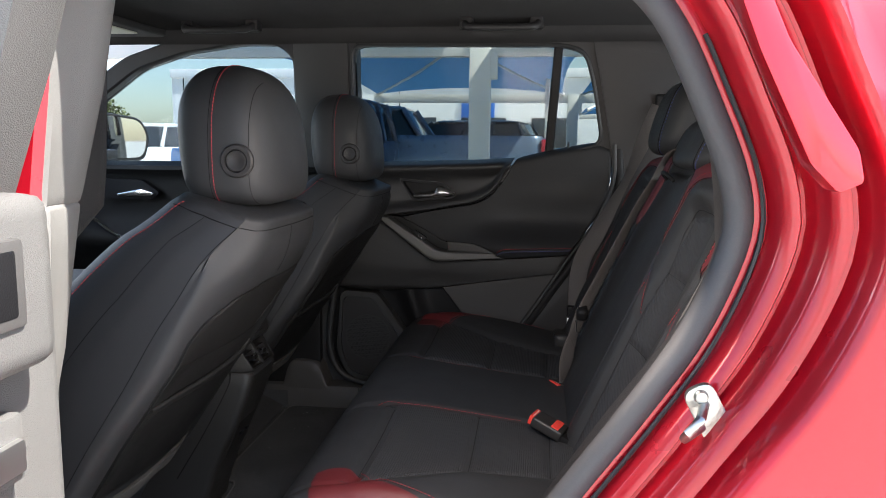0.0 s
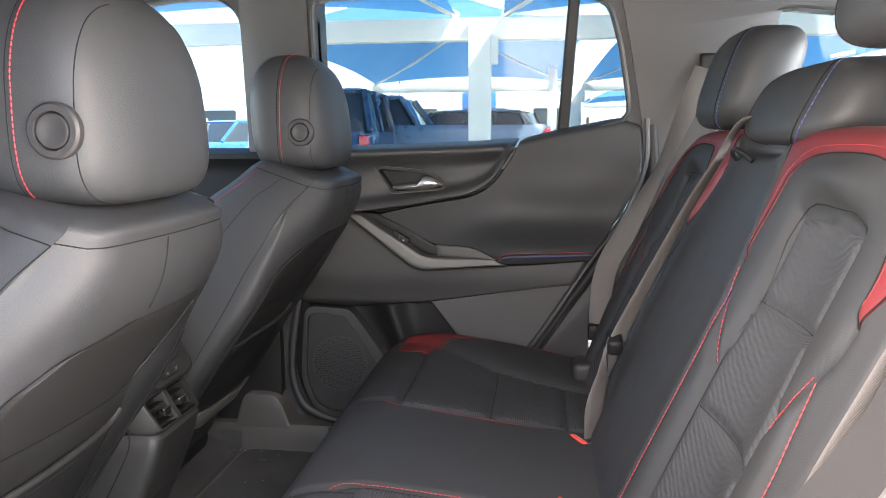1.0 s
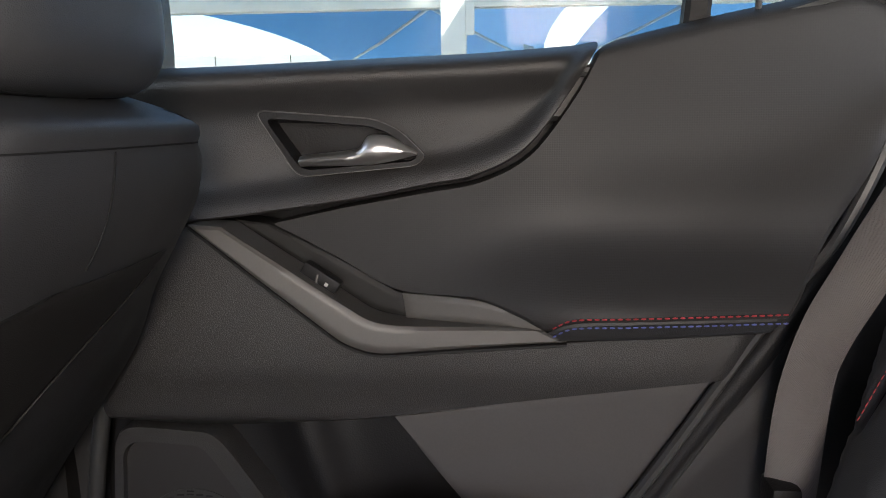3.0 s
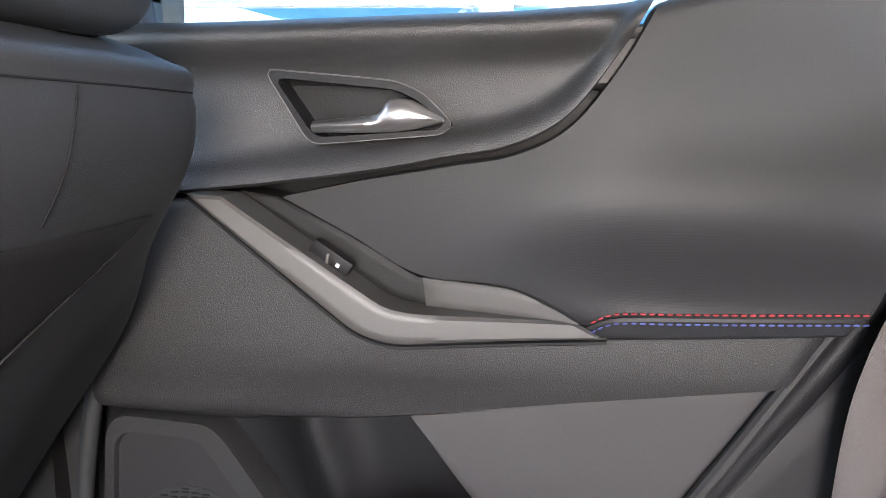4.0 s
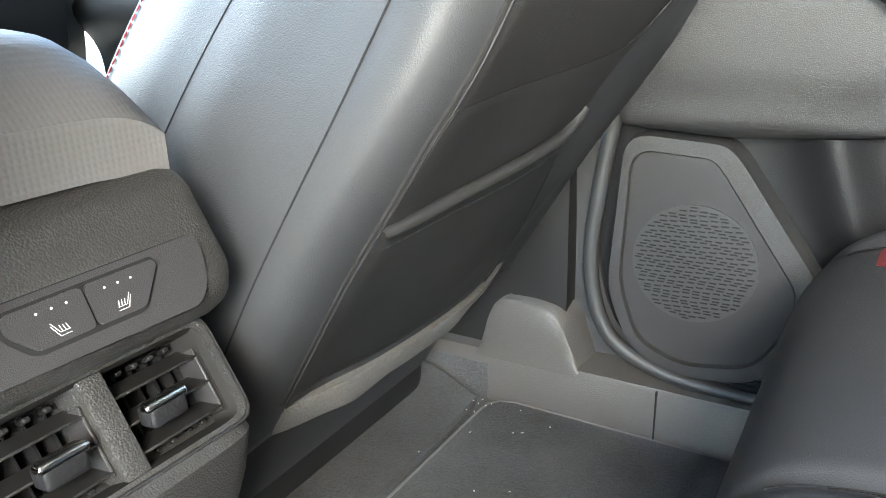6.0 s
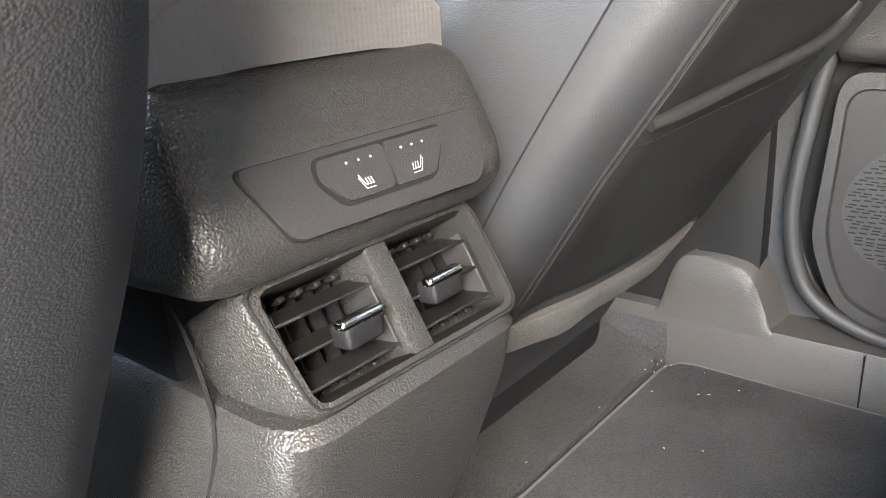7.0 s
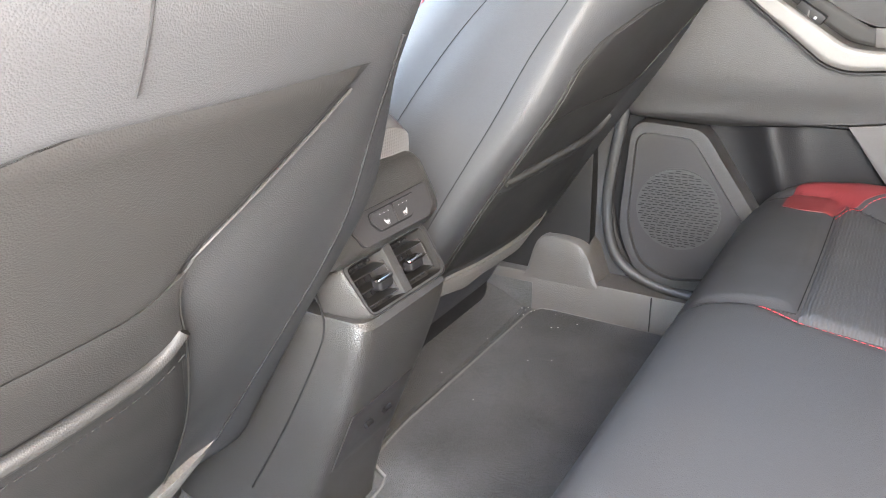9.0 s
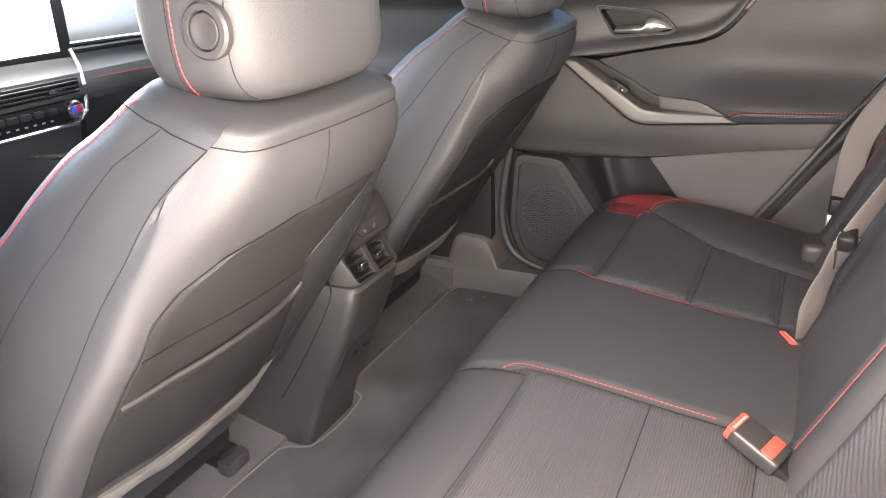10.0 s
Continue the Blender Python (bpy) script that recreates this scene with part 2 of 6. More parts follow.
def stitches(points, length=0.0048, gap=0.0022, r=0.0008, lift=(0, 0, 0)):
    """A row of single stitches along a line, joined."""
    p = np.array(points, float) + np.array(lift)
    total = np.linalg.norm(np.diff(p, axis=0), axis=1).sum()
    n = max(2, int(total / (length + gap)))
    q = even(p, n * 8 + 1)
    share = length / (length + gap)
    bm = bmesh.new()
    for k in range(n):
        a, b = q[8 * k], q[8 * k] + (q[8 * k + 8] - q[8 * k]) * share
        tube([a, (a + b) / 2, b], [r * 0.6, r, r * 0.6], 5, bm=bm)
    return bm


def box(lo, hi, bevel=0.004, seg=2, bm=None, turn=None):
    """A box between two corners, its edges rounded; turn: a matrix about its middle."""
    own = bmesh.new()
    bmesh.ops.create_cube(own, size=1)
    lo, hi = Vector(lo), Vector(hi)
    bmesh.ops.transform(own, matrix=Matrix.Diagonal((*(hi - lo), 1)), verts=own.verts)
    if bevel:
        bmesh.ops.bevel(own, geom=own.edges[:] + own.verts[:], offset=bevel, segments=seg, profile=0.6, affect="EDGES", clamp_overlap=True)
    m = Matrix.Translation((lo + hi) / 2) @ (turn or Matrix())
    bmesh.ops.transform(own, matrix=m, verts=own.verts)
    return own if bm is None else join(bm, own)


def join(bm, other):
    me = bpy.data.meshes.new("join")
    other.to_mesh(me)
    other.free()
    bm.from_mesh(me)
    bpy.data.meshes.remove(me)
    return bm


def prism(outline, place, depth, bevel=0.0, seg=2):
    """A polygon, whose points place() puts in the world, extruded by the vector depth, with its front rim rounded."""
    bm = bmesh.new()
    f = bm.faces.new([bm.verts.new(place(*p)) for p in outline])
    r = bmesh.ops.extrude_face_region(bm, geom=[f])
    bmesh.ops.translate(bm, vec=Vector(depth), verts=[g for g in r["geom"] if isinstance(g, bmesh.types.BMVert)])
    bmesh.ops.recalc_face_normals(bm, faces=bm.faces)
    if bevel:
        front = [e for e in f.edges] if f.is_valid else []
        if not front:
            front = [e for e in bm.edges if len(e.link_faces) == 2]
        bmesh.ops.bevel(bm, geom=front, offset=bevel, segments=seg, profile=0.6, affect="EDGES", clamp_overlap=True)
    return bm


def lathe(profile, m, n=24):
    """A turned form: (radius, height) rows about the local z of the matrix m."""
    a = np.linspace(0, 2 * np.pi, n, endpoint=False)
    P = np.array([[(r * np.cos(x), r * np.sin(x), h) for x in a] for r, h in profile])
    bm = grid(P, close_v=True)
    bmesh.ops.remove_doubles(bm, verts=bm.verts, dist=1e-6)
    bmesh.ops.recalc_face_normals(bm, faces=bm.faces)
    bmesh.ops.transform(bm, matrix=m, verts=bm.verts)
    return bm


def caps(bm):
    """Closes every open rim."""
    bmesh.ops.holes_fill(bm, edges=[e for e in bm.edges if len(e.link_faces) == 1], sides=0)
    bmesh.ops.recalc_face_normals(bm, faces=bm.faces)
    return bm


def lerp(table, v):
    t = np.array(table, float)
    order = np.argsort(t[:, 0])
    return np.interp(v, t[order, 0], t[order, 1])


@functools.lru_cache(maxsize=None)
def smooth_curve(table):
    return spline(np.array(sorted(table), float), 200)


def smooth_lerp(table, v):
    s = smooth_curve(tuple(table))
    return np.interp(v, s[:, 0], s[:, 1])


def bumpf(v, centre, width):
    """A soft hump of height one."""
    return np.exp(-(((v - centre) / width) ** 2))


def step(v, edge, width):
    """A soft step from nought to one."""
    return 1 / (1 + np.exp(-np.clip((v - edge) / (width * 0.25), -40, 40)))


def line_distance(x, y, line):
    """How far the points (x, y) lie from a polyline."""
    best = np.full(np.shape(x), 9.0)
    for (ax, ay), (bx, by) in zip(line[:-1], line[1:]):
        dx, dy = bx - ax, by - ay
        t = np.clip(((x - ax) * dx + (y - ay) * dy) / (dx * dx + dy * dy), 0, 1)
        best = np.minimum(best, np.hypot(x - ax - t * dx, y - ay - t * dy))
    return best


def inside(x, y, poly):
    """Whether the points (x, y) lie in a polygon."""
    hit = np.zeros(np.shape(x), bool)
    n = len(poly)
    for i in range(n):
        (ax, ay), (bx, by) = poly[i], poly[(i + 1) % n]
        if ay != by:
            hit ^= ((ay > y) != (by > y)) & (x < (bx - ax) * (y - ay) / (by - ay) + ax)
    return hit


def split_grid(P, kind, count):
    """The quads of a grid of places, sorted into meshes by the kind of each quad."""
    out = [bmesh.new() for _ in range(count)]
    made = [{} for _ in range(count)]
    nu, nv = P.shape[:2]
    for i in range(nu - 1):
        for j in range(nv - 1):
            k = kind[i, j]
            vs = []
            for a, b in ((i, j), (i + 1, j), (i + 1, j + 1), (i, j + 1)):
                if (a, b) not in made[k]:
                    made[k][a, b] = out[k].verts.new(P[a, b])
                vs.append(made[k][a, b])
            out[k].faces.new(vs)
    return out


def sort_pieces(P, kind, names, parent):
    """Parts of one grid by kind: the first whole, the others one for each side of the car."""
    k2 = kind.copy()
    right = (P[:-1, :-1, 1] + P[1:, 1:, 1]) > 0
    for k in range(1, len(names)):
        k2[(kind == k) & right] = k + len(names)
    groups = split_grid(P, k2, 2 * len(names))
    for k, bm in enumerate(groups):
        if bm.faces:
            name, m, label = names[k % len(names)]
            part(name, bm, m, parent, label, sharp=70)


# ---- setting: floor, roof, pillars ----
def plate(outline, y0, y1, bevel=0.0):
    """A polygon in (x, z) standing across the car, from y0 (the side that is seen) to y1."""
    return prism(outline, lambda x, z: (x, y0, z), (0, y1 - y0, 0), bevel)


def ring_slab(inner, outer, y0, y1, n=96, lean=0.0):
    """A frame between two closed outlines in (x, z), y0 its seen side; lean: how far it tips in per metre above 1.2."""
    a, b = even(np.vstack([inner, inner[:1]]), n + 1)[:-1], even(np.vstack([outer, outer[:1]]), n + 1)[:-1]
    rows = []
    for loop, y in ((a, y1), (a, y0 + 0.006), (a * 0.9 + b * 0.1, y0), (b * 0.9 + a * 0.1, y0), (b, y0 + 0.006), (b, y1)):
        rows.append(np.stack([loop[:, 0], y - lean * np.sign(y0) * np.maximum(0, loop[:, 1] - 1.2), loop[:, 1]], 1))
    bm = grid(np.array(rows), close_u=True, close_v=True)
    bmesh.ops.recalc_face_normals(bm, faces=bm.faces)
    return bm


def pane(outline, y, lean=0.0, thick=0.004):
    bm = bmesh.new()
    s = np.sign(y)
    f = bm.faces.new([bm.verts.new((x, y - lean * s * max(0, z - 1.2), z)) for x, z in outline])
    r = bmesh.ops.extrude_face_region(bm, geom=[f])
    bmesh.ops.translate(bm, vec=(0, thick * s, 0), verts=[g for g in r["geom"] if isinstance(g, bmesh.types.BMVert)])
    bmesh.ops.recalc_face_normals(bm, faces=bm.faces)
    return bm


FLOOR_Z = 0.405
single("floor", box((-1.75, -0.80, FLOOR_Z - 0.04), (0.30, 0.80, FLOOR_Z), 0.0), CARPET, "black carpet of the car's footwell", "car floor", kind="structure")

# headliner, arched across and falling to the sides
xs, ys = np.linspace(-1.35, 1.15, 30), np.linspace(-0.70, 0.70, 24)
top = np.array([[(x, y, 1.655 - 0.055 * (y / 0.70) ** 4 - 0.05 * max(0, (-x - 0.8)) ** 2 - 0.10 * max(0, x - 0.5) ** 2) for y in ys] for x in xs])
single("ceiling", slab(top, (0, 0, 0.03), 0.0), HEADLINER, "charcoal fabric headliner", "headliner", kind="structure")
skin = np.array([[(x, y, 1.715 - 0.07 * (y / 0.72) ** 4 - 0.05 * max(0, (-x - 0.8)) ** 2 - 0.10 * max(0, x - 0.5) ** 2) for y in ys * 1.03] for x in xs])
single("roof", slab(skin, (0, 0, -0.02), 0.0), PAINT, "red painted metal roof panel", "car roof", kind="structure")

# unseen strips added beside the roof, to stop sun reaching the front seat
for s_, side_ in ((-1, "left"), (1, "right")):
    arc = spline([(0.68, 1.668), (0.735, 1.662), (0.85, 1.632), (0.90, 1.590)] if s_ < 0 else [(0.66, 1.672), (0.70, 1.668), (0.74, 1.656), (0.765, 1.640)], 12)
    edge = np.array([[(x, s_ * y, z - 0.05 * max(0, (-x - 0.8)) ** 2 - 0.10 * max(0, x - 0.5) ** 2) for y, z in arc] for x in np.linspace(-1.35, 1.15, 24)])
    tagged(part("trim_roof_sun_block_" + side_, slab(edge, (0, 0, -0.025), 0.0), PAINT), "unseen red roof edge added above the doors to block the sun", "roof edge", kind="structure")

LEAN = 0.10
REAR_WIN = rounded([(-0.462, 1.19), (-0.462, 1.566), (0.17, 1.562), (0.24, 1.545), (0.270, 1.445), (0.300, 1.275), (0.04, 1.20)], 0.035)
REAR_OUT = rounded([(-0.505, 1.15), (-0.505, 1.60), (0.20, 1.60), (0.285, 1.57), (0.335, 1.42), (0.36, 1.24), (0.10, 1.15)], 0.05)
FRONT_WIN = rounded([(-1.40, 1.19), (-1.36, 1.36), (-1.16, 1.497), (-1.00, 1.546), (-0.82, 1.571), (-0.70, 1.570), (-0.65, 1.53), (-0.642, 1.40), (-0.64, 1.19)], 0.03)
FRONT_OUT = rounded([(-1.52, 1.14), (-1.46, 1.37), (-1.20, 1.535), (-1.02, 1.59), (-0.82, 1.612), (-0.66, 1.612), (-0.60, 1.57), (-0.59, 1.40), (-0.58, 1.14)], 0.03)


def side_wall(s):
    """The pillars and rails on one side of the car: s is 1 or -1."""
    side = "right" if s > 0 else "left"
    edge_x = lambda z: np.interp(z, (0.484, 0.495, 0.51, 0.53, 0.57, 0.63, 0.80, 1.10, 1.19), (-0.42, -0.462, -0.49, -0.513, -0.532, -0.546, -0.540, -0.545, -0.462))
    post = np.array([[(x, s * (0.69 + 0.046 * step(-z, -0.84, 0.25) + bulge - LEAN * max(0, z - 1.2)), z) for x, bulge in ((-0.66, 0.05), (-0.645, 0.012), (-0.60, 0.0), (edge_x(z) - 0.013, 0.012), (edge_x(z), 0.05))] for z in np.r_[np.linspace(0.484, 0.63, 12), np.linspace(0.68, 1.64, 20)]])
    tagged(part("wall_b_pillar_" + side, slab(post, (0, s * 0.08, 0), 0.0), PLASTIC), "dark plastic trim of the door pillar", "pillar trim", kind="structure")
    rail = np.array([[(x, s * (0.60 + 0.05 * np.sin(a)), 1.60 + 0.045 * np.cos(a)) for a in np.linspace(0.2, 2.4, 7)] for x in np.linspace(-1.25, 0.75, 20)])
    tagged(part("wall_roof_rail_" + side, slab(rail, (0, s * 0.05, 0.02), 0.0), HEADLINER), "dark fabric roof rail", "roof rail", kind="structure")
    # rear quarter: trim behind the door, with its small window
    win = rounded([(0.60, 1.30), (0.615, 1.52), (0.80, 1.50), (0.92, 1.40), (0.95, 1.30)], 0.03)
    out = rounded([(-0.12, 0.46), (-0.02, 0.60), (0.085, 0.735), (0.21, 0.925), (0.30, 1.05), (0.338, 1.14), (0.326, 1.26), (0.290, 1.45), (0.255, 1.60), (0.85, 1.60), (1.10, 1.42), (1.20, 0.46)], 0.02)
    quarter = ring_slab(win, out, s * 0.69, s * 0.76, lean=LEAN)
    tagged(part("wall_quarter_" + side, quarter, PLASTIC_SMOOTH), "dark grained trim panel behind the rear door", "quarter trim", kind="structure")
    g = part("window_quarter_" + side, pane(win, s * 0.745, LEAN), GLASS)
    g.visible_shadow = False
    tagged(g, "tinted fixed rear quarter window", "window", kind="structure")
    # sill: trim over the rocker, with a ribbed scuff strip
    prof = [(0.690, FLOOR_Z - 0.02), (0.681, FLOOR_Z - 0.01), (0.684, 0.472), (0.688, 0.481), (0.700, 0.484), (0.76, 0.489), (0.80, 0.488), (0.80, FLOOR_Z)]
    sill = np.array([[(x, s * y, z) for y, z in prof] for x in np.linspace(-1.30, 0.06, 12)])
    sb = caps(grid(sill))
    tagged(part("trim_sill_" + side, sb, SILL), "grey grained sill trim along the door opening", "sill trim", kind="structure")


side_wall(1)
side_wall(-1)
# wall ahead and behind: bulkhead, tailgate with its window
single("wall_bulkhead", box((-1.80, -0.76, 0.38), (-1.70, 0.76, 1.10), 0.01), DARK, "dark front bulkhead under the dashboard", "bulkhead", kind="structure")
tail = ring_slab(rounded([(-0.52, 1.20), (-0.46, 1.50), (0.46, 1.50), (0.52, 1.20)], 0.05), rounded([(-0.76, 0.45), (-0.66, 1.62), (0.66, 1.62), (0.76, 0.45)], 0.05), 0.0, 0.06)
bmesh.ops.transform(tail, matrix=Matrix.Translation((1.16, 0, 0)) @ Matrix.Rotation(radians(-90), 4, "Z"), verts=tail.verts)
tagged(part("wall_tailgate", tail, PLASTIC_SMOOTH), "dark inner trim of the tailgate", "tailgate", kind="structure")
single("cargo_floor", box((0.42, -0.70, 0.62), (1.16, 0.70, 0.66), 0.01), CARPET, "black carpeted load floor behind the seats", "cargo floor", kind="structure")
scuff = thing("scuff_plate", (-0.2, 0.725, 0.487), "ribbed black scuff strip on the door sill", "scuff plate")
part("strip", box((-0.41, 0.699, 0.486), (-0.02, 0.752, 0.4915), 0.002), PLASTIC_SMOOTH, scuff)
for k in range(5):
    part("rib", box((-0.405, 0.704 + k * 0.0095, 0.491), (-0.03, 0.709 + k * 0.0095, 0.494), 0.001, 1), PLASTIC, scuff)
single("sill_joint", box((-0.4525, 0.6805, FLOOR_Z), (-0.4505, 0.6845, 0.480), 0.0), SEAM, "thin joint in the sill trim", "trim joint", kind="structure")

kick = np.array([[(x, 0.672 + 0.010 * np.sin(6 * x) - 0.03 * (0.52 - z), z) for x in np.linspace(-1.30, -0.690, 20)] for z in np.linspace(FLOOR_Z, 0.462, 8)])
single("kick_carpet", slab(kick, (0, 0.06, 0), 0.003), CARPET, "black carpet climbing the sill beside the front seat", "carpet")

# pillar foot cover with its bolt
foot_profile = spline([(-0.706, 0.484), (-0.698, 0.515), (-0.690, 0.543), (-0.680, 0.558), (-0.662, 0.562), (-0.625, 0.562), (-0.600, 0.556), (-0.583, 0.540), (-0.572, 0.515), (-0.560, 0.486)], 36)
foot = np.array([[(-0.63 + (x + 0.63) * kx + dx, y, 0.478 + (z - 0.478) * f) for x, z in foot_profile] for y, f, kx, dx in ((0.684, 0.02, 1.06, 0.0), (0.687, 0.55, 1.02, 0.0), (0.690, 0.93, 1.0, 0.0), (0.694, 1.0, 0.98, 0.001), (0.715, 1.08, 0.96, 0.008), (0.735, 1.12, 0.96, 0.010), (0.80, 1.13, 0.96, 0.010))])
cover = thing("pillar_foot_cover", (-0.63, 0.66, 0.44), "dark plastic cover over the seat belt anchor on the sill", "trim cover")
part("cover", slab(foot, (0, 0, -0.02), 0.0), SILL, cover)
part("belt_strap", tube([(-0.652, 0.722, 0.575), (-0.655, 0.728, 0.66), (-0.662, 0.734, 0.75)], 0.006, 8), DARK, cover, "black anchor strap")
part("bolt", lathe([(0.0, 0.006), (0.006, 0.0055), (0.008, 0.0), (0.008, -0.004)], pose(-0.664, 0.712, 0.564), 16), SATIN, cover, "pale steel anchor bolt")


# ---- rear door, right ----
def sheet_y(curve_b, curve_t, f, nu, nv):
    """Places of a panel between two curves in (x, z), with y by f(x, z)."""
    P = coons(curve_b, curve_t, nu, nv)
    return np.stack([P[..., 0], f(P[..., 0], P[..., 1]), P[..., 1]], -1)


def rear_door():
    d = thing("rear_door", (-0.1, 0.72, 0.45), "closed rear car door with black inner panel and tinted window", "car door")
    part("window_frame", ring_slab(REAR_WIN, REAR_OUT, 0.705, 0.765, lean=LEAN), PLASTIC_SMOOTH, d)
    g = part("pane", pane(REAR_WIN, 0.745, LEAN), GLASS, d, "tinted window pane")
    g.visible_shadow = False
    bar = np.array([[(x + 0.065 * (z - 1.24) / 1.0, 0.728 - LEAN * (z - 1.2) + (0.004 if k in (0, 3) else 0), z) for k, x in enumerate((0.128, 0.133, 0.150, 0.155))] for z in np.linspace(1.20, 1.60, 8)])
    part("division_bar", slab(bar, (0, 0.02, 0), 0.0), DARK, d, "black bar that divides the window")
    part("seal", tube(np.array([(x, 0.700 - LEAN * max(0, z - 1.2), z) for x, z in even(np.vstack([REAR_WIN, REAR_WIN[:1]]), 120)[:-1]]), 0.006, 8, closed=True), RUBBER, d)
    core = [(-0.56, 0.50), (-0.56, 1.17), (-0.05, 1.185), (0.30, 1.25), (0.335, 1.13), (0.29, 1.04), (0.05, 0.69), (-0.02, 0.50)]
    part("core", plate(core, 0.752, 0.80), DARK, d)

    belt = lambda x: np.interp(x, (-0.60, -0.38, -0.08, 0.041, 0.151, 0.286, 0.33), (1.208, 1.212, 1.222, 1.230, 1.254, 1.278, 1.262))
    # upper trim round the handle
    low = spline([(-0.56, 1.032), (-0.391, 1.046), (-0.229, 1.067), (-0.14, 1.084), (-0.085, 1.095), (-0.034, 1.123), (0.009, 1.180), (0.036, 1.226)], 60)
    high = np.array([(x, belt(x)) for x in np.linspace(-0.56, 0.037, 60)])

    def upper(x, z):
        t = z - belt(x)
        y = 0.684 - 0.026 * bumpf(t, -0.022, 0.022) + 0.05 * step(t, -0.004, 0.010)
        y = y - 0.020 * step(-(z - np.interp(x, low[:, 0], low[:, 1])), -0.022, 0.02)
        swell = bumpf(x, -0.235, 0.13) * bumpf(z, 1.117, 0.05)
        return y + 0.012 * swell

    hole = rounded([(-0.308, 1.155), (-0.195, 1.1455), (-0.172, 1.136), (-0.147, 1.115), (-0.154, 1.110), (-0.270, 1.101)], 0.010)
    trim = slab(sheet_y(low, high, upper, 150, 60), (0, 0.05, 0), 0.004)
    ring = hole.mean(0) + (hole - hole.mean(0)) * 1.03
    gone = [f for f in trim.faces if inside(np.array(f.calc_center_median().x), np.array(f.calc_center_median().z), ring) and f.calc_center_median().y < 0.72]
    bmesh.ops.delete(trim, geom=gone, context="FACES")
    part("upper_trim", trim, PLASTIC, d, "grained black plastic upper trim")
    # padded insert, which swells into the armrest
    tip = (-0.312, 1.041)
    up_in = np.vstack([[tip], spline([(-0.229, 1.060), (-0.14, 1.077), (-0.080, 1.089), (-0.029, 1.117), (0.014, 1.174), (0.041, 1.224)], 50), spline([(0.06, 1.233), (0.151, 1.254), (0.286, 1.278), (0.322, 1.262)], 30)])
    low_in = np.vstack([[tip], spline([(-0.24, 1.005), (-0.171, 0.969), (-0.085, 0.965), (-0.040, 0.952), (-0.012, 0.940), (0.010, 0.951), (0.06, 0.955), (0.215, 0.962)], 70)])

    def insert(x, z):
        arm = step(x, -0.06, 0.16) * bumpf(z, 0.955, 0.055)
        t = z - belt(x)
        return 0.697 - 0.012 * step(x, -0.2, 0.2) - 0.075 * arm - 0.012 * bumpf(z, 1.13, 0.07) * step(x, 0.0, 0.2) + 0.04 * step(t, -0.004, 0.012)

    P = sheet_y(low_in, up_in, insert, 120, 60)
    bulge = np.linspace(0, 1, 60)[:, None] * np.ones(120)
    P[..., 0] += 0.045 * np.sin(np.pi * bulge) * np.linspace(0, 1, 120) ** 3
    P[..., 1] = insert(P[..., 0], P[..., 2])
    part("padded_insert", slab(P, (0, 0.05, 0), 0.004), DOOR_SOFT, d, "embossed soft black vinyl insert")
    # armrest face under the stitching
    a_low = spline([(0.003, 0.928), (0.05, 0.929), (0.12, 0.934), (0.205, 0.942)], 30)
    a_high = spline([(-0.012, 0.938), (0.010, 0.949), (0.06, 0.953), (0.215, 0.960)], 30)
    part("armrest_face", slab(sheet_y(a_low, a_high, lambda x, z: 0.622 + 0.02 * (0.955 - z) / 0.03, 30, 8), (0, 0.06, 0), 0.003), LEATHER, d)
    line = np.array([(x, insert(x, z + 0.004) - 0.0025, z + 0.004) for x, z in even(low_in[low_in[:, 0] > -0.014], 70)])
    part("stitching", stitches(line + np.array((0, -0.002, 0)), 0.0046, 0.0026, 0.0011, lift=(0, 0, 0.001)), RED_THREAD, d, "red stitching")
    part("stitching", stitches(line + np.array((0, -0.0035, -0.007)), 0.0046, 0.0026, 0.0011), BLUE_THREAD, d, "blue stitching")
    # satin band that runs down and along under the armrest
    b_low = rounded([(-0.380, 1.048), (-0.222, 0.921), (-0.190, 0.911), (0.009, 0.924)], 0.02, closed=False)
    b_high = rounded([(-0.346, 1.046), (-0.195, 0.945), (-0.165, 0.9405), (-0.022, 0.9385)], 0.02, closed=False)
    part("trim_band", slab(sheet_y(b_low, b_high, lambda x, z: 0.640 + 0.01 * np.cos(x * 8) + 0 * z, 70, 8), (0, 0.05, 0), 0.003), SATIN, d, "satin dark grey trim band")
    edge = np.array([(x, 0.646 + 0.01 * np.cos(x * 8), z - 0.004) for x, z in even(b_low, 50)])
    part("band_seam", tube(edge, 0.0022, 6), DARK, d)
    # recess with the window switch, and the pull cup
    r_low = rounded([(-0.350, 1.047), (-0.197, 0.946), (-0.160, 0.940)], 0.02, closed=False)
    r_high = spline([(-0.312, 1.042), (-0.24, 1.006), (-0.175, 0.969), (-0.163, 0.966)], 20)
    part("switch_recess", slab(sheet_y(r_low, r_high, lambda x, z: 0.686 + 0 * x, 40, 8), (0, 0.05, 0), 0.002), PANEL, d)
    c_low = spline([(-0.162, 0.941), (-0.085, 0.939), (-0.014, 0.9365)], 24)
    c_high = spline([(-0.166, 0.968), (-0.083, 0.964), (-0.045, 0.953), (-0.013, 0.939)], 24)
    part("pull_cup", slab(sheet_y(c_low, c_high, lambda x, z: 0.678 - 0.03 * (x + 0.16) / 0.15, 24, 8), (0, 0.05, 0), 0.002), SATIN, d, "satin grey wall of the pull cup")
    sw = part("window_switch", box((-0.272, 0.655, 0.981), (-0.228, 0.673, 0.996), 0.003, turn=Matrix.Rotation(radians(33), 4, "Y")), DARK, d, "black rocker window switch")
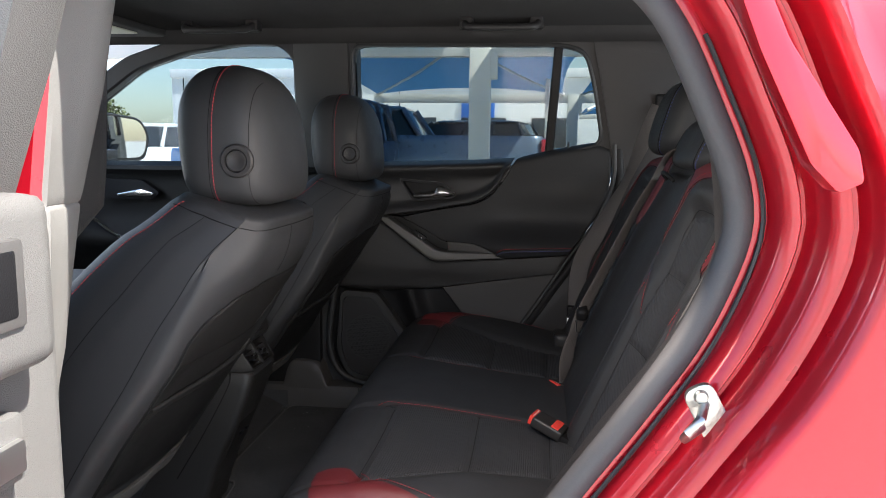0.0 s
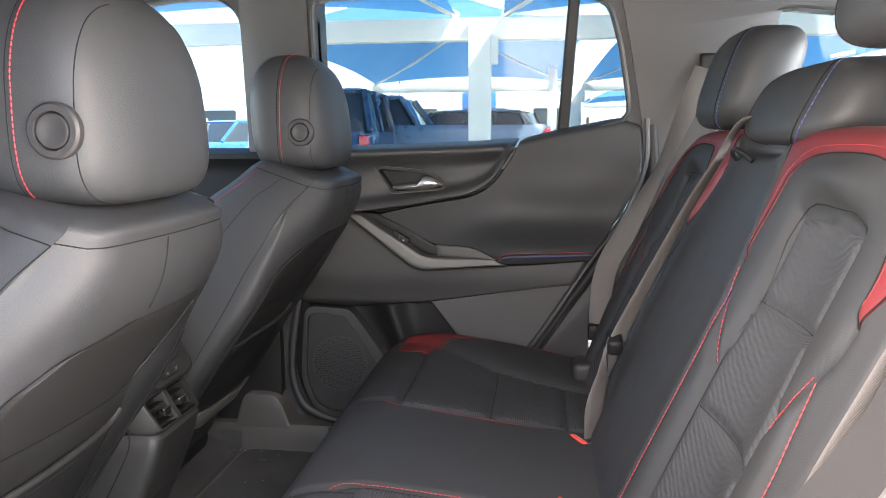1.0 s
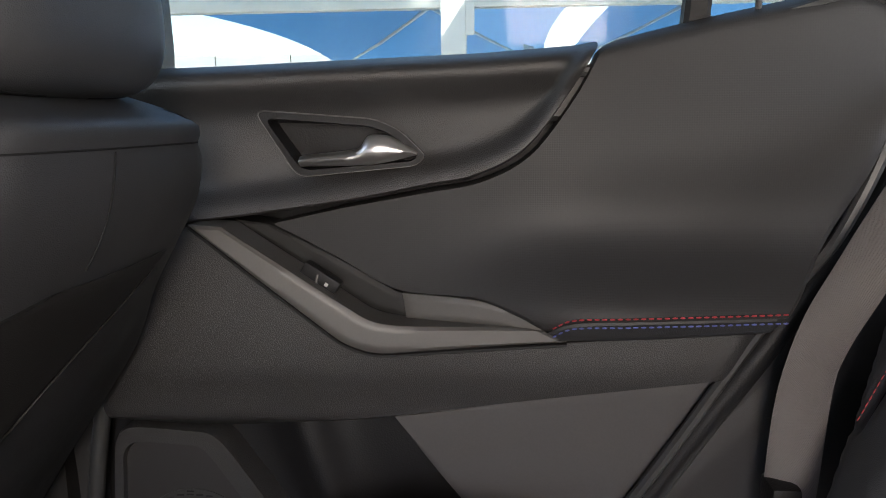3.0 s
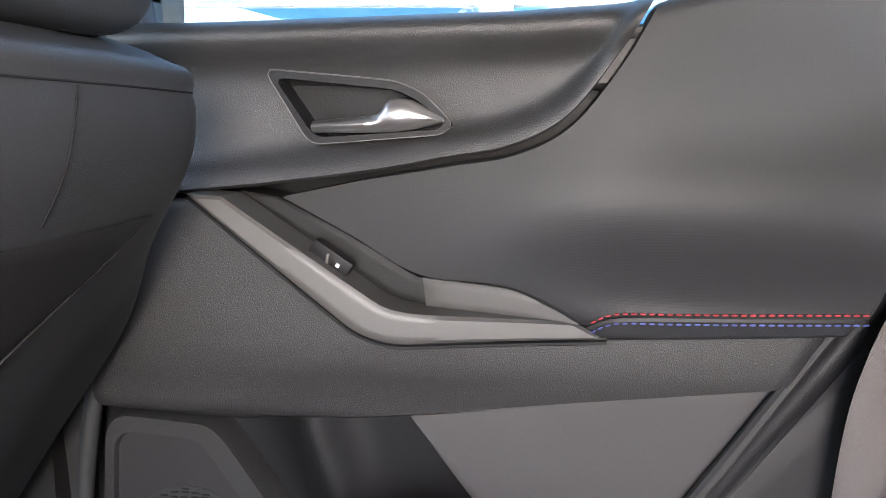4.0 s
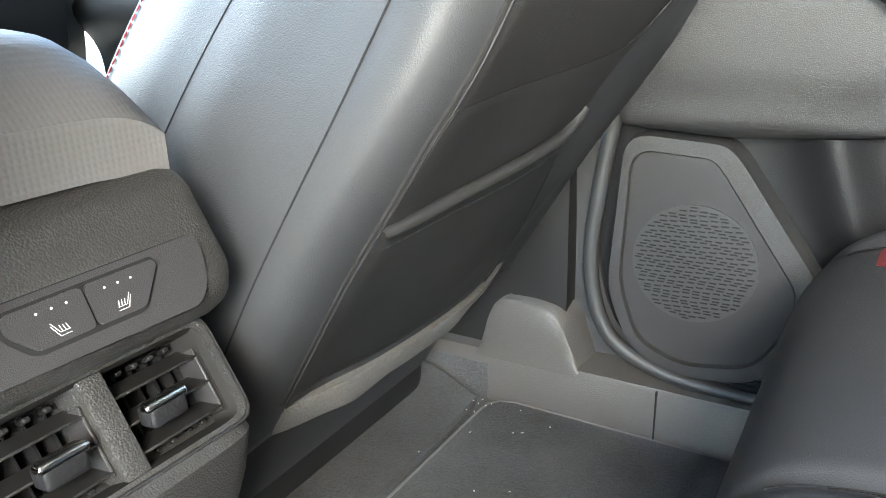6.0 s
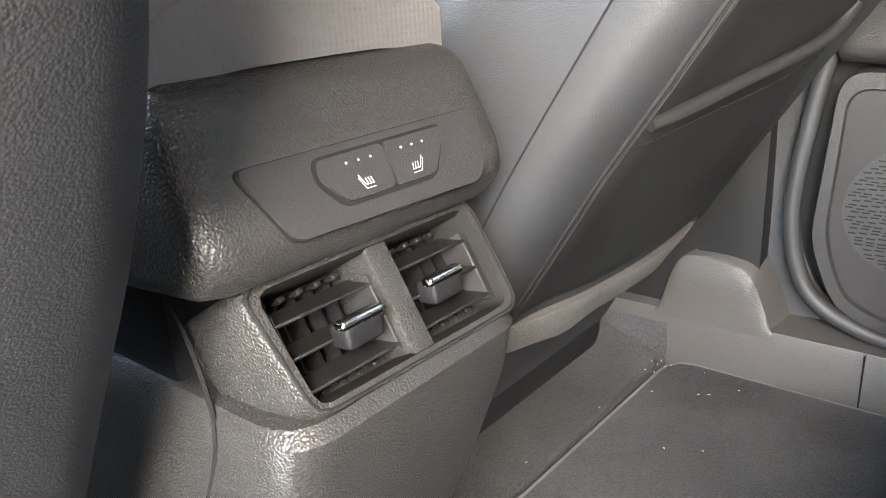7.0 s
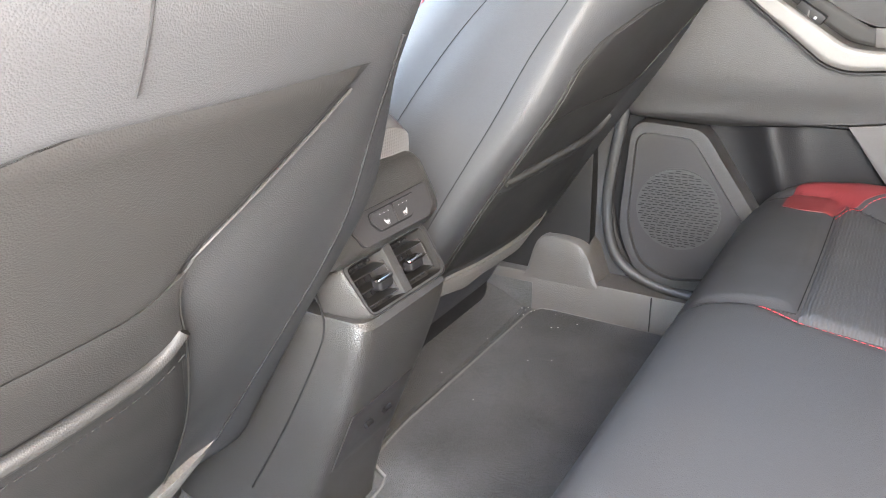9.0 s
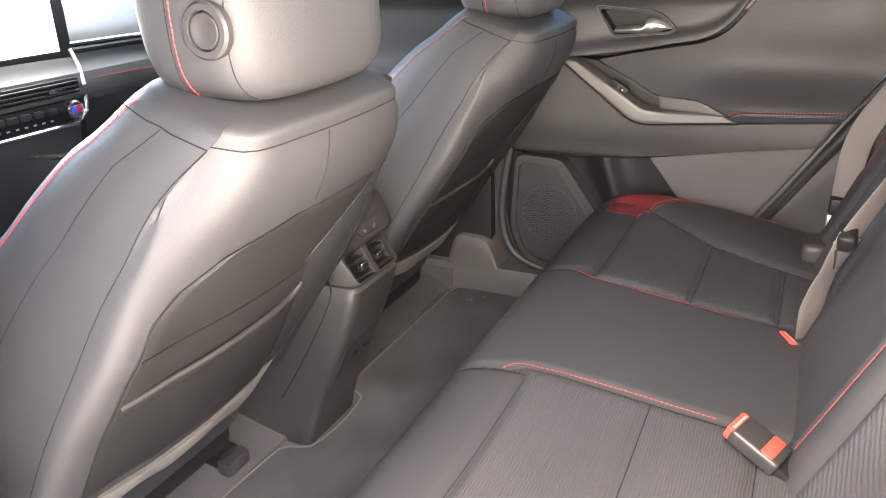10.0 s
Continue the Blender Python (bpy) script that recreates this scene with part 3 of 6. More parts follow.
    part("mark", box((-0.245, 0.6540, 0.9800), (-0.241, 0.6555, 0.9840), 0.0005, turn=Matrix.Rotation(radians(33), 4, "Y")), ICON, sw)
    part("rocker_edge", box((-0.254, 0.652, 0.979), (-0.2515, 0.656, 0.993), 0.0005, turn=Matrix.Rotation(radians(10), 4, "Y")), SATIN, sw)
    # lower main panel
    m_low = spline([(-0.515, 0.810), (-0.393, 0.803), (-0.316, 0.808), (-0.182, 0.824), (0.0, 0.852), (0.176, 0.877)], 70)
    m_high = np.vstack([spline([(-0.545, 1.026), (-0.47, 1.034), (-0.388, 1.041)], 14), rounded([(-0.381, 1.040), (-0.224, 0.916), (-0.191, 0.905), (0.004, 0.919)], 0.02, closed=False), spline([(0.05, 0.922), (0.12, 0.928), (0.208, 0.937)], 12)])

    def lower(x, z):
        ridge = np.clip((z - (0.905 + (x + 0.20) * 0.45)) * -1, 0, 0.2)
        return 0.672 + 0.012 * step(-z, -0.86, 0.06) + 0.06 * ridge * step(-x, 0.15, 0.25) + 0.018 * step(-z, -0.812 - 0.15 * np.maximum(0, x + 0.18), 0.012)

    part("lower_panel", slab(sheet_y(m_low, m_high, lower, 90, 40), (0, 0.06, 0), 0.004), PLASTIC, d, "grained black plastic lower panel")
    # cloth panel behind the map pocket
    cl_low = spline([(-0.180, 0.819), (-0.115, 0.735), (-0.045, 0.655), (0.0, 0.61)], 30)
    cl_high = spline([(-0.176, 0.8205), (0.0, 0.8475), (0.174, 0.8725)], 30)
    part("cloth_panel", slab(sheet_y(cl_low, cl_high, lambda x, z: 0.700 + 0 * x, 30, 24), (0, 0.05, 0), 0.002), CLOTH, d, "charcoal cloth lower panel")
    # map pocket: a hollow beside the loudspeaker, its shade put into the near-black colour
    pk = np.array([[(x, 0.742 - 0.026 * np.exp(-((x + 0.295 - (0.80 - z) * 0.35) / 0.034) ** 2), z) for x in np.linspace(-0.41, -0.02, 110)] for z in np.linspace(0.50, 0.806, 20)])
    part("map_pocket", slab(pk, (0, 0.03, 0), 0.0), DARK, d, "hollow map pocket, its shade put into a near-black colour")
    # loudspeaker cover
    outer = rounded([(-0.514, 0.803), (-0.397, 0.797), (-0.380, 0.782), (-0.277, 0.637), (-0.290, 0.582), (-0.340, 0.507), (-0.43, 0.497), (-0.495, 0.520), (-0.530, 0.60)], 0.03)
    inner = rounded([(-0.504, 0.781), (-0.412, 0.776), (-0.401, 0.763), (-0.308, 0.630), (-0.314, 0.588), (-0.346, 0.530), (-0.43, 0.515), (-0.486, 0.537), (-0.512, 0.61)], 0.025)
    sp = part("speaker_cover", ring_slab(inner, outer, 0.700, 0.75), PLASTIC, d, "grained black rim of the loudspeaker cover")
    part("speaker_panel", plate(inner, 0.708, 0.735), PLASTIC_SMOOTH, sp)
    cx, cz, rad = -0.425, 0.647, 0.074
    part("speaker_grille", lathe([(0.0, 0.0), (rad, 0.0), (rad, 0.008)], Matrix.Translation((cx, 0.7068, cz)) @ Matrix.Rotation(radians(-90), 4, "X"), 40), PLASTIC, sp, "black slotted loudspeaker grille")
    # no openings: thin dark plates on the disc paint the shade of slots
    slot_plates = bmesh.new()
    for k in range(-15, 16):
        dz = k * 0.0047
        half = math.sqrt(max(0, (rad - 0.003) ** 2 - dz * dz))
        x = cx - half + 0.003 * (k % 3)
        while x < cx + half - 0.006:
            lift = 0.0009 * math.sin(110 * x + 1.7 * k)
            box((x, 0.7060, cz + dz - 0.0009 + lift), (min(x + 0.0085, cx + half), 0.7080, cz + dz + 0.0007 + lift), 0.0, bm=slot_plates)
            x += 0.0118
    ob = part("grille_slot_shade", slot_plates, DARK, sp)
    ob["kind"] = "stuff"
    # inner handle: bezel, bowl and lever
    rim = rounded([(-0.3195, 1.164), (-0.192, 1.154), (-0.166, 1.143), (-0.137, 1.1145), (-0.149, 1.105), (-0.275, 1.0935)], 0.012)
    part("handle_bezel", ring_slab(hole, rim, 0.677, 0.72), DARK, d)
    part("bezel_line", tube(np.array([(x, 0.676, z) for x, z in even(np.vstack([rim, rim[:1]]), 80)[:-1]]), 0.0006, 6, closed=True), SATIN, d, "thin satin line round the handle")
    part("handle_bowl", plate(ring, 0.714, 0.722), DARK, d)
    lever = thing_lever()
    part("handle", lever, SATIN_CHROME, d, "satin chrome inner door handle")
    part("lock_pin", lathe([(0.0, 0.018), (0.003, 0.0175), (0.0035, 0.015), (0.0035, -0.01)], pose(0.200, 0.712, 1.262), 12), PLASTIC_SMOOTH, d)
    # rubber seal round the rear edge of the opening
    rim_path = spline([(0.338, 1.26), (0.343, 1.14), (0.305, 1.052), (0.225, 0.93), (0.155, 0.828), (0.085, 0.723), (0.0, 0.60), (-0.06, 0.52)], 60)
    part("edge_seal", tube(np.array([(x + 0.010, 0.696, z) for x, z in rim_path]), 0.016, 10), DARK, d)
    lip = spline([(0.336, 1.275), (0.335, 1.163), (0.288, 1.039), (0.224, 0.951), (0.110, 0.773), (0.02, 0.645), (-0.03, 0.57)], 60)
    part("seal_lip", tube(np.array([(x, 0.684, z) for x, z in lip]), 0.0065, 8), RUBBER, d, "grey rubber lip along the door edge")
    front_path = spline([(-0.525, 0.84), (-0.545, 0.72), (-0.552, 0.62), (-0.525, 0.535), (-0.455, 0.497), (-0.36, 0.487), (-0.2, 0.484)], 50)
    part("edge_seal", tube(np.array([(x, 0.706, z) for x, z in front_path]), 0.010, 10), RUBBER, d)
    return d


def thing_lever():
    """The tapering door lever, with its raised pivot end."""
    b = spline([(-0.270, 1.105), (-0.225, 1.1055), (-0.185, 1.108), (-0.146, 1.1165)], 30)
    t = rounded([(-0.270, 1.116), (-0.235, 1.1195), (-0.206, 1.123), (-0.198, 1.138), (-0.178, 1.137), (-0.146, 1.1195)], 0.006, closed=False)
    P = coons(b, t, 30, 9)
    mid = np.sin(np.linspace(0, np.pi, 9))[:, None]
    y = 0.670 - 0.009 * mid - 0.004 * bumpf(P[..., 0], -0.188, 0.014)
    return slab(np.stack([P[..., 0], y, P[..., 1]], -1), (0, 0.016, 0), 0.002)


rear_door()


# ---- front door, right ----
def front_door(s):
    d = thing("front_door", (-1.0, s * 0.72, 0.45), "closed front car door with black inner panel", "car door", group="front doors")
    part("window_frame", ring_slab(FRONT_WIN, FRONT_OUT, s * 0.705, s * 0.765, lean=LEAN), PLASTIC_SMOOTH, d)
    g = part("pane", pane(FRONT_WIN, s * 0.745, LEAN), CLEAR, d, "clear window pane")
    g.visible_shadow = False
    lo = np.array([(x, 0.46) for x in np.linspace(-1.46, -0.585, 40)])
    hi = np.array([(x, 1.205) for x in np.linspace(-1.46, -0.585, 40)])

    def f(x, z):
        return s * (0.705 - 0.028 * bumpf(z, 1.185, 0.02) - 0.05 * bumpf(z, 0.95, 0.05) + 0.04 * step(z, 1.200, 0.01))

    part("inner_panel", slab(sheet_y(lo, hi, f, 40, 60), (0, s * 0.05, 0), 0.004), PANEL, d)
    part("handle_bezel", plate(rounded([(-1.33, 1.150), (-1.16, 1.146), (-1.10, 1.105), (-1.13, 1.085), (-1.29, 1.085)], 0.012), s * 0.672, s * 0.70), DARK, d)
    part("handle", plate(rounded([(-1.24, 1.102), (-1.16, 1.118), (-1.115, 1.105), (-1.125, 1.096), (-1.24, 1.094)], 0.005), s * 0.660, s * 0.674, 0.002), CHROME, d, "satin chrome inner door handle")
    part("trim_band", tube([(-1.36, s * 0.665, 1.045), (-1.28, s * 0.66, 0.985), (-1.20, s * 0.655, 0.945), (-0.9, s * 0.65, 0.93)], 0.007, 8), CHROME, d, "thin bright trim strip")
    return d


front_door(1)
front_door(-1)


def wing_mirror():
    """The door mirror outside the front window, its glass turned to the rear."""
    m = thing("wing_mirror", (-1.40, 0.95, 1.19), "black wing mirror with glass reflecting the car park", "wing mirror")
    prof = rounded([(0.880, 1.205), (0.880, 1.362), (0.93, 1.380), (1.06, 1.362), (1.092, 1.30), (1.07, 1.215)], 0.03)
    rows = []
    c = prof.mean(0)
    for x, k in ((-1.36, 1.0), (-1.372, 1.06), (-1.41, 1.08), (-1.46, 0.95), (-1.50, 0.55), (-1.505, 0.05)):
        q = c + (prof - c) * k
        rows.append(np.stack([np.full(len(q), x), q[:, 0], q[:, 1]], 1))
    turn = Matrix.Translation((-1.405, 0.985, -0.012)) @ Matrix.Rotation(radians(-33), 4, "Z") @ Matrix.Translation((1.38, -0.985, 0))
    shell = caps(grid(np.array(rows), close_v=True))
    bmesh.ops.transform(shell, matrix=turn, verts=shell.verts)
    part("housing", shell, PLASTIC_SMOOTH, m)
    q = c + (prof - c) * 0.90
    bm = bmesh.new()
    bm.faces.new([bm.verts.new((-1.3585, y, z)) for y, z in q])
    bmesh.ops.transform(bm, matrix=turn, verts=bm.verts)
    part("mirror_glass", bm, mat("mirror", (0.9, 0.9, 0.9), 0.02, metal=1.0, vary=0.0), m, "silvered mirror glass")
    part("arm", box((-1.44, 0.76, 1.205), (-1.38, 0.93, 1.24), 0.012), PLASTIC_SMOOTH, m)


wing_mirror()


# ---- front seats ----
SEAT_Y = -0.395
ROWS_Z = [(1.165, -0.318), (1.15, -0.303), (1.09, -0.312), (1.03, -0.345), (0.95, -0.392), (0.88, -0.440), (0.81, -0.490), (0.727, -0.550), (0.60, -0.640), (0.50, -0.70)]
SIDE_Z = [(1.165, -0.335), (1.135, -0.345), (1.07, -0.405), (0.98, -0.475), (0.84, -0.575), (0.70, -0.670), (0.60, -0.73), (0.50, -0.78)]
STITCH_Z = [(1.165, -0.405), (1.12, -0.474), (1.09, -0.530), (1.02, -0.615), (0.90, -0.700), (0.80, -0.755), (0.60, -0.85), (0.50, -0.88)]
CORNER_Z = [(1.165, -0.330), (1.12, -0.365), (1.064, -0.385), (1.0, -0.412), (0.93, -0.442), (0.865, -0.486), (0.80, -0.533), (0.70, -0.598), (0.63, -0.640), (0.50, -0.71)]
WIDE_Z = [(1.165, 0.150), (1.135, 0.172), (1.08, 0.203), (1.0, 0.235), (0.90, 0.258), (0.80, 0.266), (0.60, 0.264), (0.50, 0.255)]


WAIST = spline([(0.66, 0.085), (0.74, 0.055), (0.80, 0.005), (0.86, -0.040), (0.90, -0.052), (0.94, -0.040), (0.98, 0.0), (1.02, 0.065), (1.046, 0.115)], 80)
WAIST_LEFT = spline([(0.66, 0.125), (0.74, 0.108), (0.80, 0.088), (0.86, 0.060), (0.90, 0.040), (0.94, 0.018), (0.965, 0.015), (0.99, 0.045), (1.02, 0.085), (1.046, 0.118)], 80)


def back_x(v, z):
    """The rear face of a front seat's backrest at v metres from its middle."""
    return smooth_lerp(ROWS_Z, z) - 0.020 * (np.abs(v) / 0.17) ** 2.2


def seat_slice(z, k=4):
    """One level of the backrest: control points from the middle of the back round to the front, mirrored."""
    xs_, xf, w = smooth_lerp(SIDE_Z, z), smooth_lerp(STITCH_Z, z), smooth_lerp(WIDE_Z, z)
    e = min(0.165, w * 0.78)
    half = [(back_x(0, z), 0.0), (back_x(e * 0.55, z), e * 0.55), (back_x(e, z), e), (smooth_lerp(CORNER_Z, z), w * 0.975), (xs_, w), ((xs_ + xf) / 2, w + 0.003), (xf, w - 0.010), (xf - 0.034, w - 0.052), (xf - 0.012, w - 0.095), (xf + 0.022, 0.0)]
    loop = half + [(x, -v) for x, v in half[-2:0:-1]]
    p = np.array(loop)
    n = len(p)
    out = []
    for i in range(n):
        a, b, c, d = p[i - 1], p[i], p[(i + 1) % n], p[(i + 2) % n]
        for t in np.arange(k) / k:
            out.append(0.5 * (2 * b + (c - a) * t + (2 * a - 5 * b + 4 * c - d) * t**2 + (3 * b - a - 3 * c + d) * t**3))
    return np.array(out)


def front_seat(y0, side):
    """A front seat seen from behind; side is 1 where its outer edge lies to the right, -1 to the left."""
    s = thing("front_seat", (-0.75, y0, FLOOR_Z), "black leather front seat with red stitching, seen from behind", "car seat", group="front seats")
    zs = np.r_[np.linspace(0.638, 1.135, 46), 1.141, 1.146, 1.149]
    rows = []
    for z in zs:
        q = seat_slice(z)
        # shallow grooves along the seams
        c = q.mean(0)
        for col in (14, 20, 72 - 14, 72 - 20):
            q[col] = q[col] + (c - q[col]) / np.linalg.norm(c - q[col]) * 0.003
        rows.append(np.stack([q[:, 0], y0 + q[:, 1], np.full(len(q), z)], 1))
    last = rows[-1]
    mid = last.mean(0)
    for k, dz in ((0.95, 0.004), (0.80, 0.007), (0.5, 0.008), (0.15, 0.0085)):
        r = mid + (last - mid) * k
        r[:, 2] = last[:, 2] + dz
        rows.append(r)
    R = np.array(rows)
    # the shoulder climbs towards the front
    R[..., 2] += 0.32 * np.clip(-0.322 - R[..., 0], 0, 0.12) * np.clip((R[..., 2] - 1.04) / 0.10, 0, 1)
    zi = int(np.argmin(np.abs(zs - 1.135)))
    R[zi, 57:] += np.array((-0.003, 0, 0))
    R[zi, :16] += np.array((-0.003, 0, 0))
    back = part("backrest", caps(grid(R, close_v=True)), LEATHER, s, "smooth black leather backrest", sharp=60)
    for col in (20, 52):
        part("seam", tube(R[0 : zi + 1, col], 0.0006, 6), SEAM, back)
    for mirror in (False, True):
        line = []
        for i in range(zi + 1):
            w = 13.2 + 2.8 * (i / zi) ** 1.6
            c0 = int(w)
            c1 = min(c0 + 1, 16)
            if mirror:
                c0, c1 = 72 - c0, 72 - c1
            line.append(R[i, c0] + (R[i, c1] - R[i, c0]) * (w - int(w)))
        part("seam", tube(np.array(line), 0.0007, 6), SEAM, back)
    for col in (24, 48):
        line = R[4 : zi + 3, col]
        out = np.sign(line[:, 1] - y0)[:, None] * np.array((0, 1, 0)) * 0.001
        part("stitching", stitches(line + out, 0.0048, 0.0018, 0.0009), RED_THREAD, back, "red contrast stitching")
    shoulder = np.vstack([R[zi, 57:], R[zi, :16]])
    part("seam", tube(shoulder + np.array((0.0004, 0, 0)), 0.0007, 6), SEAM, back)
    for flank_row in (R[zi, 16:25], R[zi, 48:57]):
        arc = flank_row.copy()
        arc[:, 2] += np.linspace(0, 0.006, len(arc)) if arc[0, 0] > arc[-1, 0] else np.linspace(0.006, 0, len(arc))
        part("seam", tube(arc, 0.0007, 6), SEAM, back)
    vz = np.linspace(1.055, 1.133, 10)
    part("seam", tube([(back_x(-0.034, z) + 0.0003, y0 - 0.034, z) for z in vz], 0.0006, 6), SEAM, back)

    levels = {}

    def rear_x(v, z):
        """The backrest's rear surface, round to its corner."""
        if z not in levels:
            levels[z] = seat_slice(z, 8)[:33]
        q = levels[z]
        return np.interp(np.abs(v), q[:, 1], q[:, 0])

    # rear panel with map pocket
    waist = WAIST_LEFT if side < 0 else WAIST
    rise = 0.026 if side < 0 else 0.0

    def hw(v, z):
        """Across the panel: v from -1 at its straight edge to 1 at its waisted one."""
        left = np.interp(z, (0.685, 0.80, 0.90, 0.97, 1.0, 1.03, 1.046), (0.208, 0.222, 0.226, 0.214, 0.194, 0.150, 0.06))
        right = np.interp(z, waist[:, 0], waist[:, 1])
        return -left + (np.asarray(v) + 1) / 2 * (left + right)

    zz = np.linspace(0.685, 1.046, 60)
    P = np.array([[(rear_x(hw(v, z), z) + 0.005, y0 + hw(v, z), z) for v in np.linspace(-1, 1, 34)] for z in zz])
    panel = part("back_panel", slab(P, (-0.02, 0, -0.005), 0.004), PANEL, s, "black vinyl panel on the back of the seat")
    def top_line(v, low, tilt):
        """The top edge of a pocket: rising across, with its end curled up."""
        return low + tilt * v + 0.012 * np.clip((v - 0.72) / 0.28, 0, 1) ** 2

    Q = []
    for w in np.linspace(0, 1, 22):
        row = []
        for v in np.linspace(-1, 1, 34):
            z = 0.690 + (top_line(v, 0.858 + rise, 0.020) - 0.690) * w
            row.append((rear_x(hw(v, z), z) + 0.0070 + 0.007 * (1 - v**4) * w**3, y0 + hw(v * 0.985, z), z))
        Q.append(row)
    Q = np.array(Q)
    pocket = part("map_pocket", slab(Q, (-0.010, 0, -0.003), 0.003), PANEL, s, "black vinyl map pocket with a rolled top edge")
    part("pocket_roll", tube(Q[-1] + np.array((-0.001, 0, 0)), 0.0046, 10), PANEL, pocket)
    part("stitching", stitches(Q[-3] + np.array((0.0006, 0, 0)), 0.005, 0.003, 0.0005), SEAM, pocket)
    Q = []
    for w in np.linspace(0, 1, 14):
        row = []
        for v in np.linspace(-1, 1, 30):
            z = 0.835 + (top_line(v, 0.924 + rise * 0.6, 0.010) - 0.835) * w
            row.append((rear_x(hw(v, z), z) + 0.0062 + 0.0016 * w, y0 + hw(v * 0.985, z), z))
        Q.append(row)
    part("upper_pocket", slab(np.array(Q), (-0.008, 0, -0.002), 0.0015), PANEL, s, "second black vinyl pocket layer")
    for sg in (-1, 1):
        part("piping", tube([(rear_x(hw(sg, z), z) + 0.005, y0 + hw(sg, z), z) for z in zz[:-2]], 0.0009, 6), PANEL, panel)
    if side < 0:
        line = spline([(0.150, 1.055), (0.168, 1.02), (0.186, 0.97), (0.200, 0.92), (0.207, 0.87), (0.207, 0.80), (0.203, 0.74), (0.198, 0.67)], 60)
        part("seam", tube([(rear_x(v, z) + 0.0003, y0 + v, z) for v, z in line], 0.0009, 6), SEAM, back)
    # felt flap below the panel
    F = []
    for w in np.linspace(0, 1, 8):
        row = []
        for v in np.linspace(-0.20, 0.25, 36):
            low = 0.634 - 0.012 * step(v, 0.10, 0.15) + 0.004 * np.sin(22 * v) + 0.002 * np.sin(80 * v)
            z = low + (0.672 - 0.010 * step(v, 0.08, 0.15) - low) * w
            row.append((smooth_lerp(ROWS_Z, z) + 0.010 + 0.003 * np.sin(40 * v) * (1 - w) - 0.020 * (abs(v) / 0.17) ** 2.2, y0 + side * v, z))
        F.append(row)
    F = np.array(F)
    part("felt_flap", slab(F, (-0.012, 0, 0), 0.002), FELT, s, "worn grey felt flap")
    # cushion, base and rails
    C = []
    for z, k in ((0.50, 0.94), (0.53, 1.0), (0.64, 1.02), (0.69, 0.98), (0.715, 0.88), (0.72, 0.5)):
        loop = rounded([(-1.16, -0.25), (-1.16, 0.25), (-0.72, 0.255), (-0.72, -0.255)], 0.06)
        c = loop.mean(0)
        q = c + (loop - c) * k
        C.append(np.stack([q[:, 0], y0 + q[:, 1], np.full(len(q), z)], 1))
    part("seat_cushion", caps(grid(np.array(C), close_v=True)), LEATHER, s)
    rail_x = -0.735 if side < 0 else -0.82
    for sg in (-1, 1):
        rail = part("seat_rail", box((-1.15, y0 + sg * 0.19 - 0.022, FLOOR_Z), (rail_x, y0 + sg * 0.19 + 0.022, FLOOR_Z + 0.05), 0.006), DARK, s, "black steel seat rail")
        part("rail_end", box((rail_x - 0.01, y0 + sg * 0.19 - 0.03, FLOOR_Z), (rail_x + 0.02, y0 + sg * 0.19 + 0.03, FLOOR_Z + 0.04), 0.008), PLASTIC_SMOOTH, rail)
    part("seat_base", box((-1.12, y0 - 0.21, FLOOR_Z + 0.05), (-0.74, y0 + 0.21, 0.52), 0.02), DARK, s)
    part("side_valance", box((-1.10, y0 + side * 0.26 - 0.015, 0.47), (-0.775, y0 + side * 0.26 + 0.015, 0.60), 0.012), PLASTIC, s)

    # headrest
    aft = 0.013 if side < 0 else 0.0
    HC, HA = np.array((-0.406 + aft, y0, 1.284)), np.array((0.083, 0.140, 0.116))

    def power(v, e):
        return np.sign(v) * np.abs(v) ** e

    eta = np.linspace(-0.497, 0.497, 44) * np.pi
    om = np.linspace(0, 2 * np.pi, 72, endpoint=False)
    rows = []
    for t in eta:
        ez = 0.42 if t < 0 else 0.72
        k = np.cos(t) ** ez
        z = HC[2] + HA[2] * power(np.sin(t), ez)
        shift = -0.010 * (z - HC[2]) / HA[2]
        k = k * (1 - 0.10 * max(0.0, (z - HC[2]) / HA[2]))
        rows.append(np.stack([HC[0] + shift + HA[0] * k * power(np.cos(om), 0.55), y0 + HA[1] * k * power(np.sin(om), 0.55), np.full(72, z)], 1))
    head = part("headrest", caps(grid(np.array(rows), close_v=True)), LEATHER, s, "black leather headrest with a side button", sharp=80)

    def over(x0, lift):
        """A line over the headrest at one depth, from the foot of one side to the other."""
        pts = []
        for t in eta[3:]:
            ez = 0.42 if t < 0 else 0.72
            k = np.cos(t) ** ez
            z = HC[2] + HA[2] * power(np.sin(t), ez)
            k = k * (1 - 0.10 * max(0.0, (z - HC[2]) / HA[2]))
            u = abs(x0 - HC[0] + 0.010 * (z - HC[2]) / HA[2]) / (HA[0] * k)
            if u < 0.999:
                pts.append((x0, y0 - HA[1] * k * (1 - u ** (2 / 0.55)) ** 0.275, z))
        pts = np.array(pts)
        other = pts[::-1].copy()
        other[:, 1] = 2 * y0 - other[:, 1]
        line = np.vstack([pts, other])
        out = line - HC
        out[:, 0] = 0
        return even(line + out / np.linalg.norm(out, axis=1)[:, None] * lift, 90)

    part("seam", tube(over(-0.352 + aft, 0.0), 0.0006, 6), SEAM, head)
    part("seam", tube(over(-0.414 + aft, 0.0), 0.0006, 6), SEAM, head)
    part("stitching", stitches(over(-0.408 + aft, 0.001), 0.0046, 0.0016, 0.0009), RED_THREAD, head, "red contrast stitching")
    yb = y0 - 0.1385
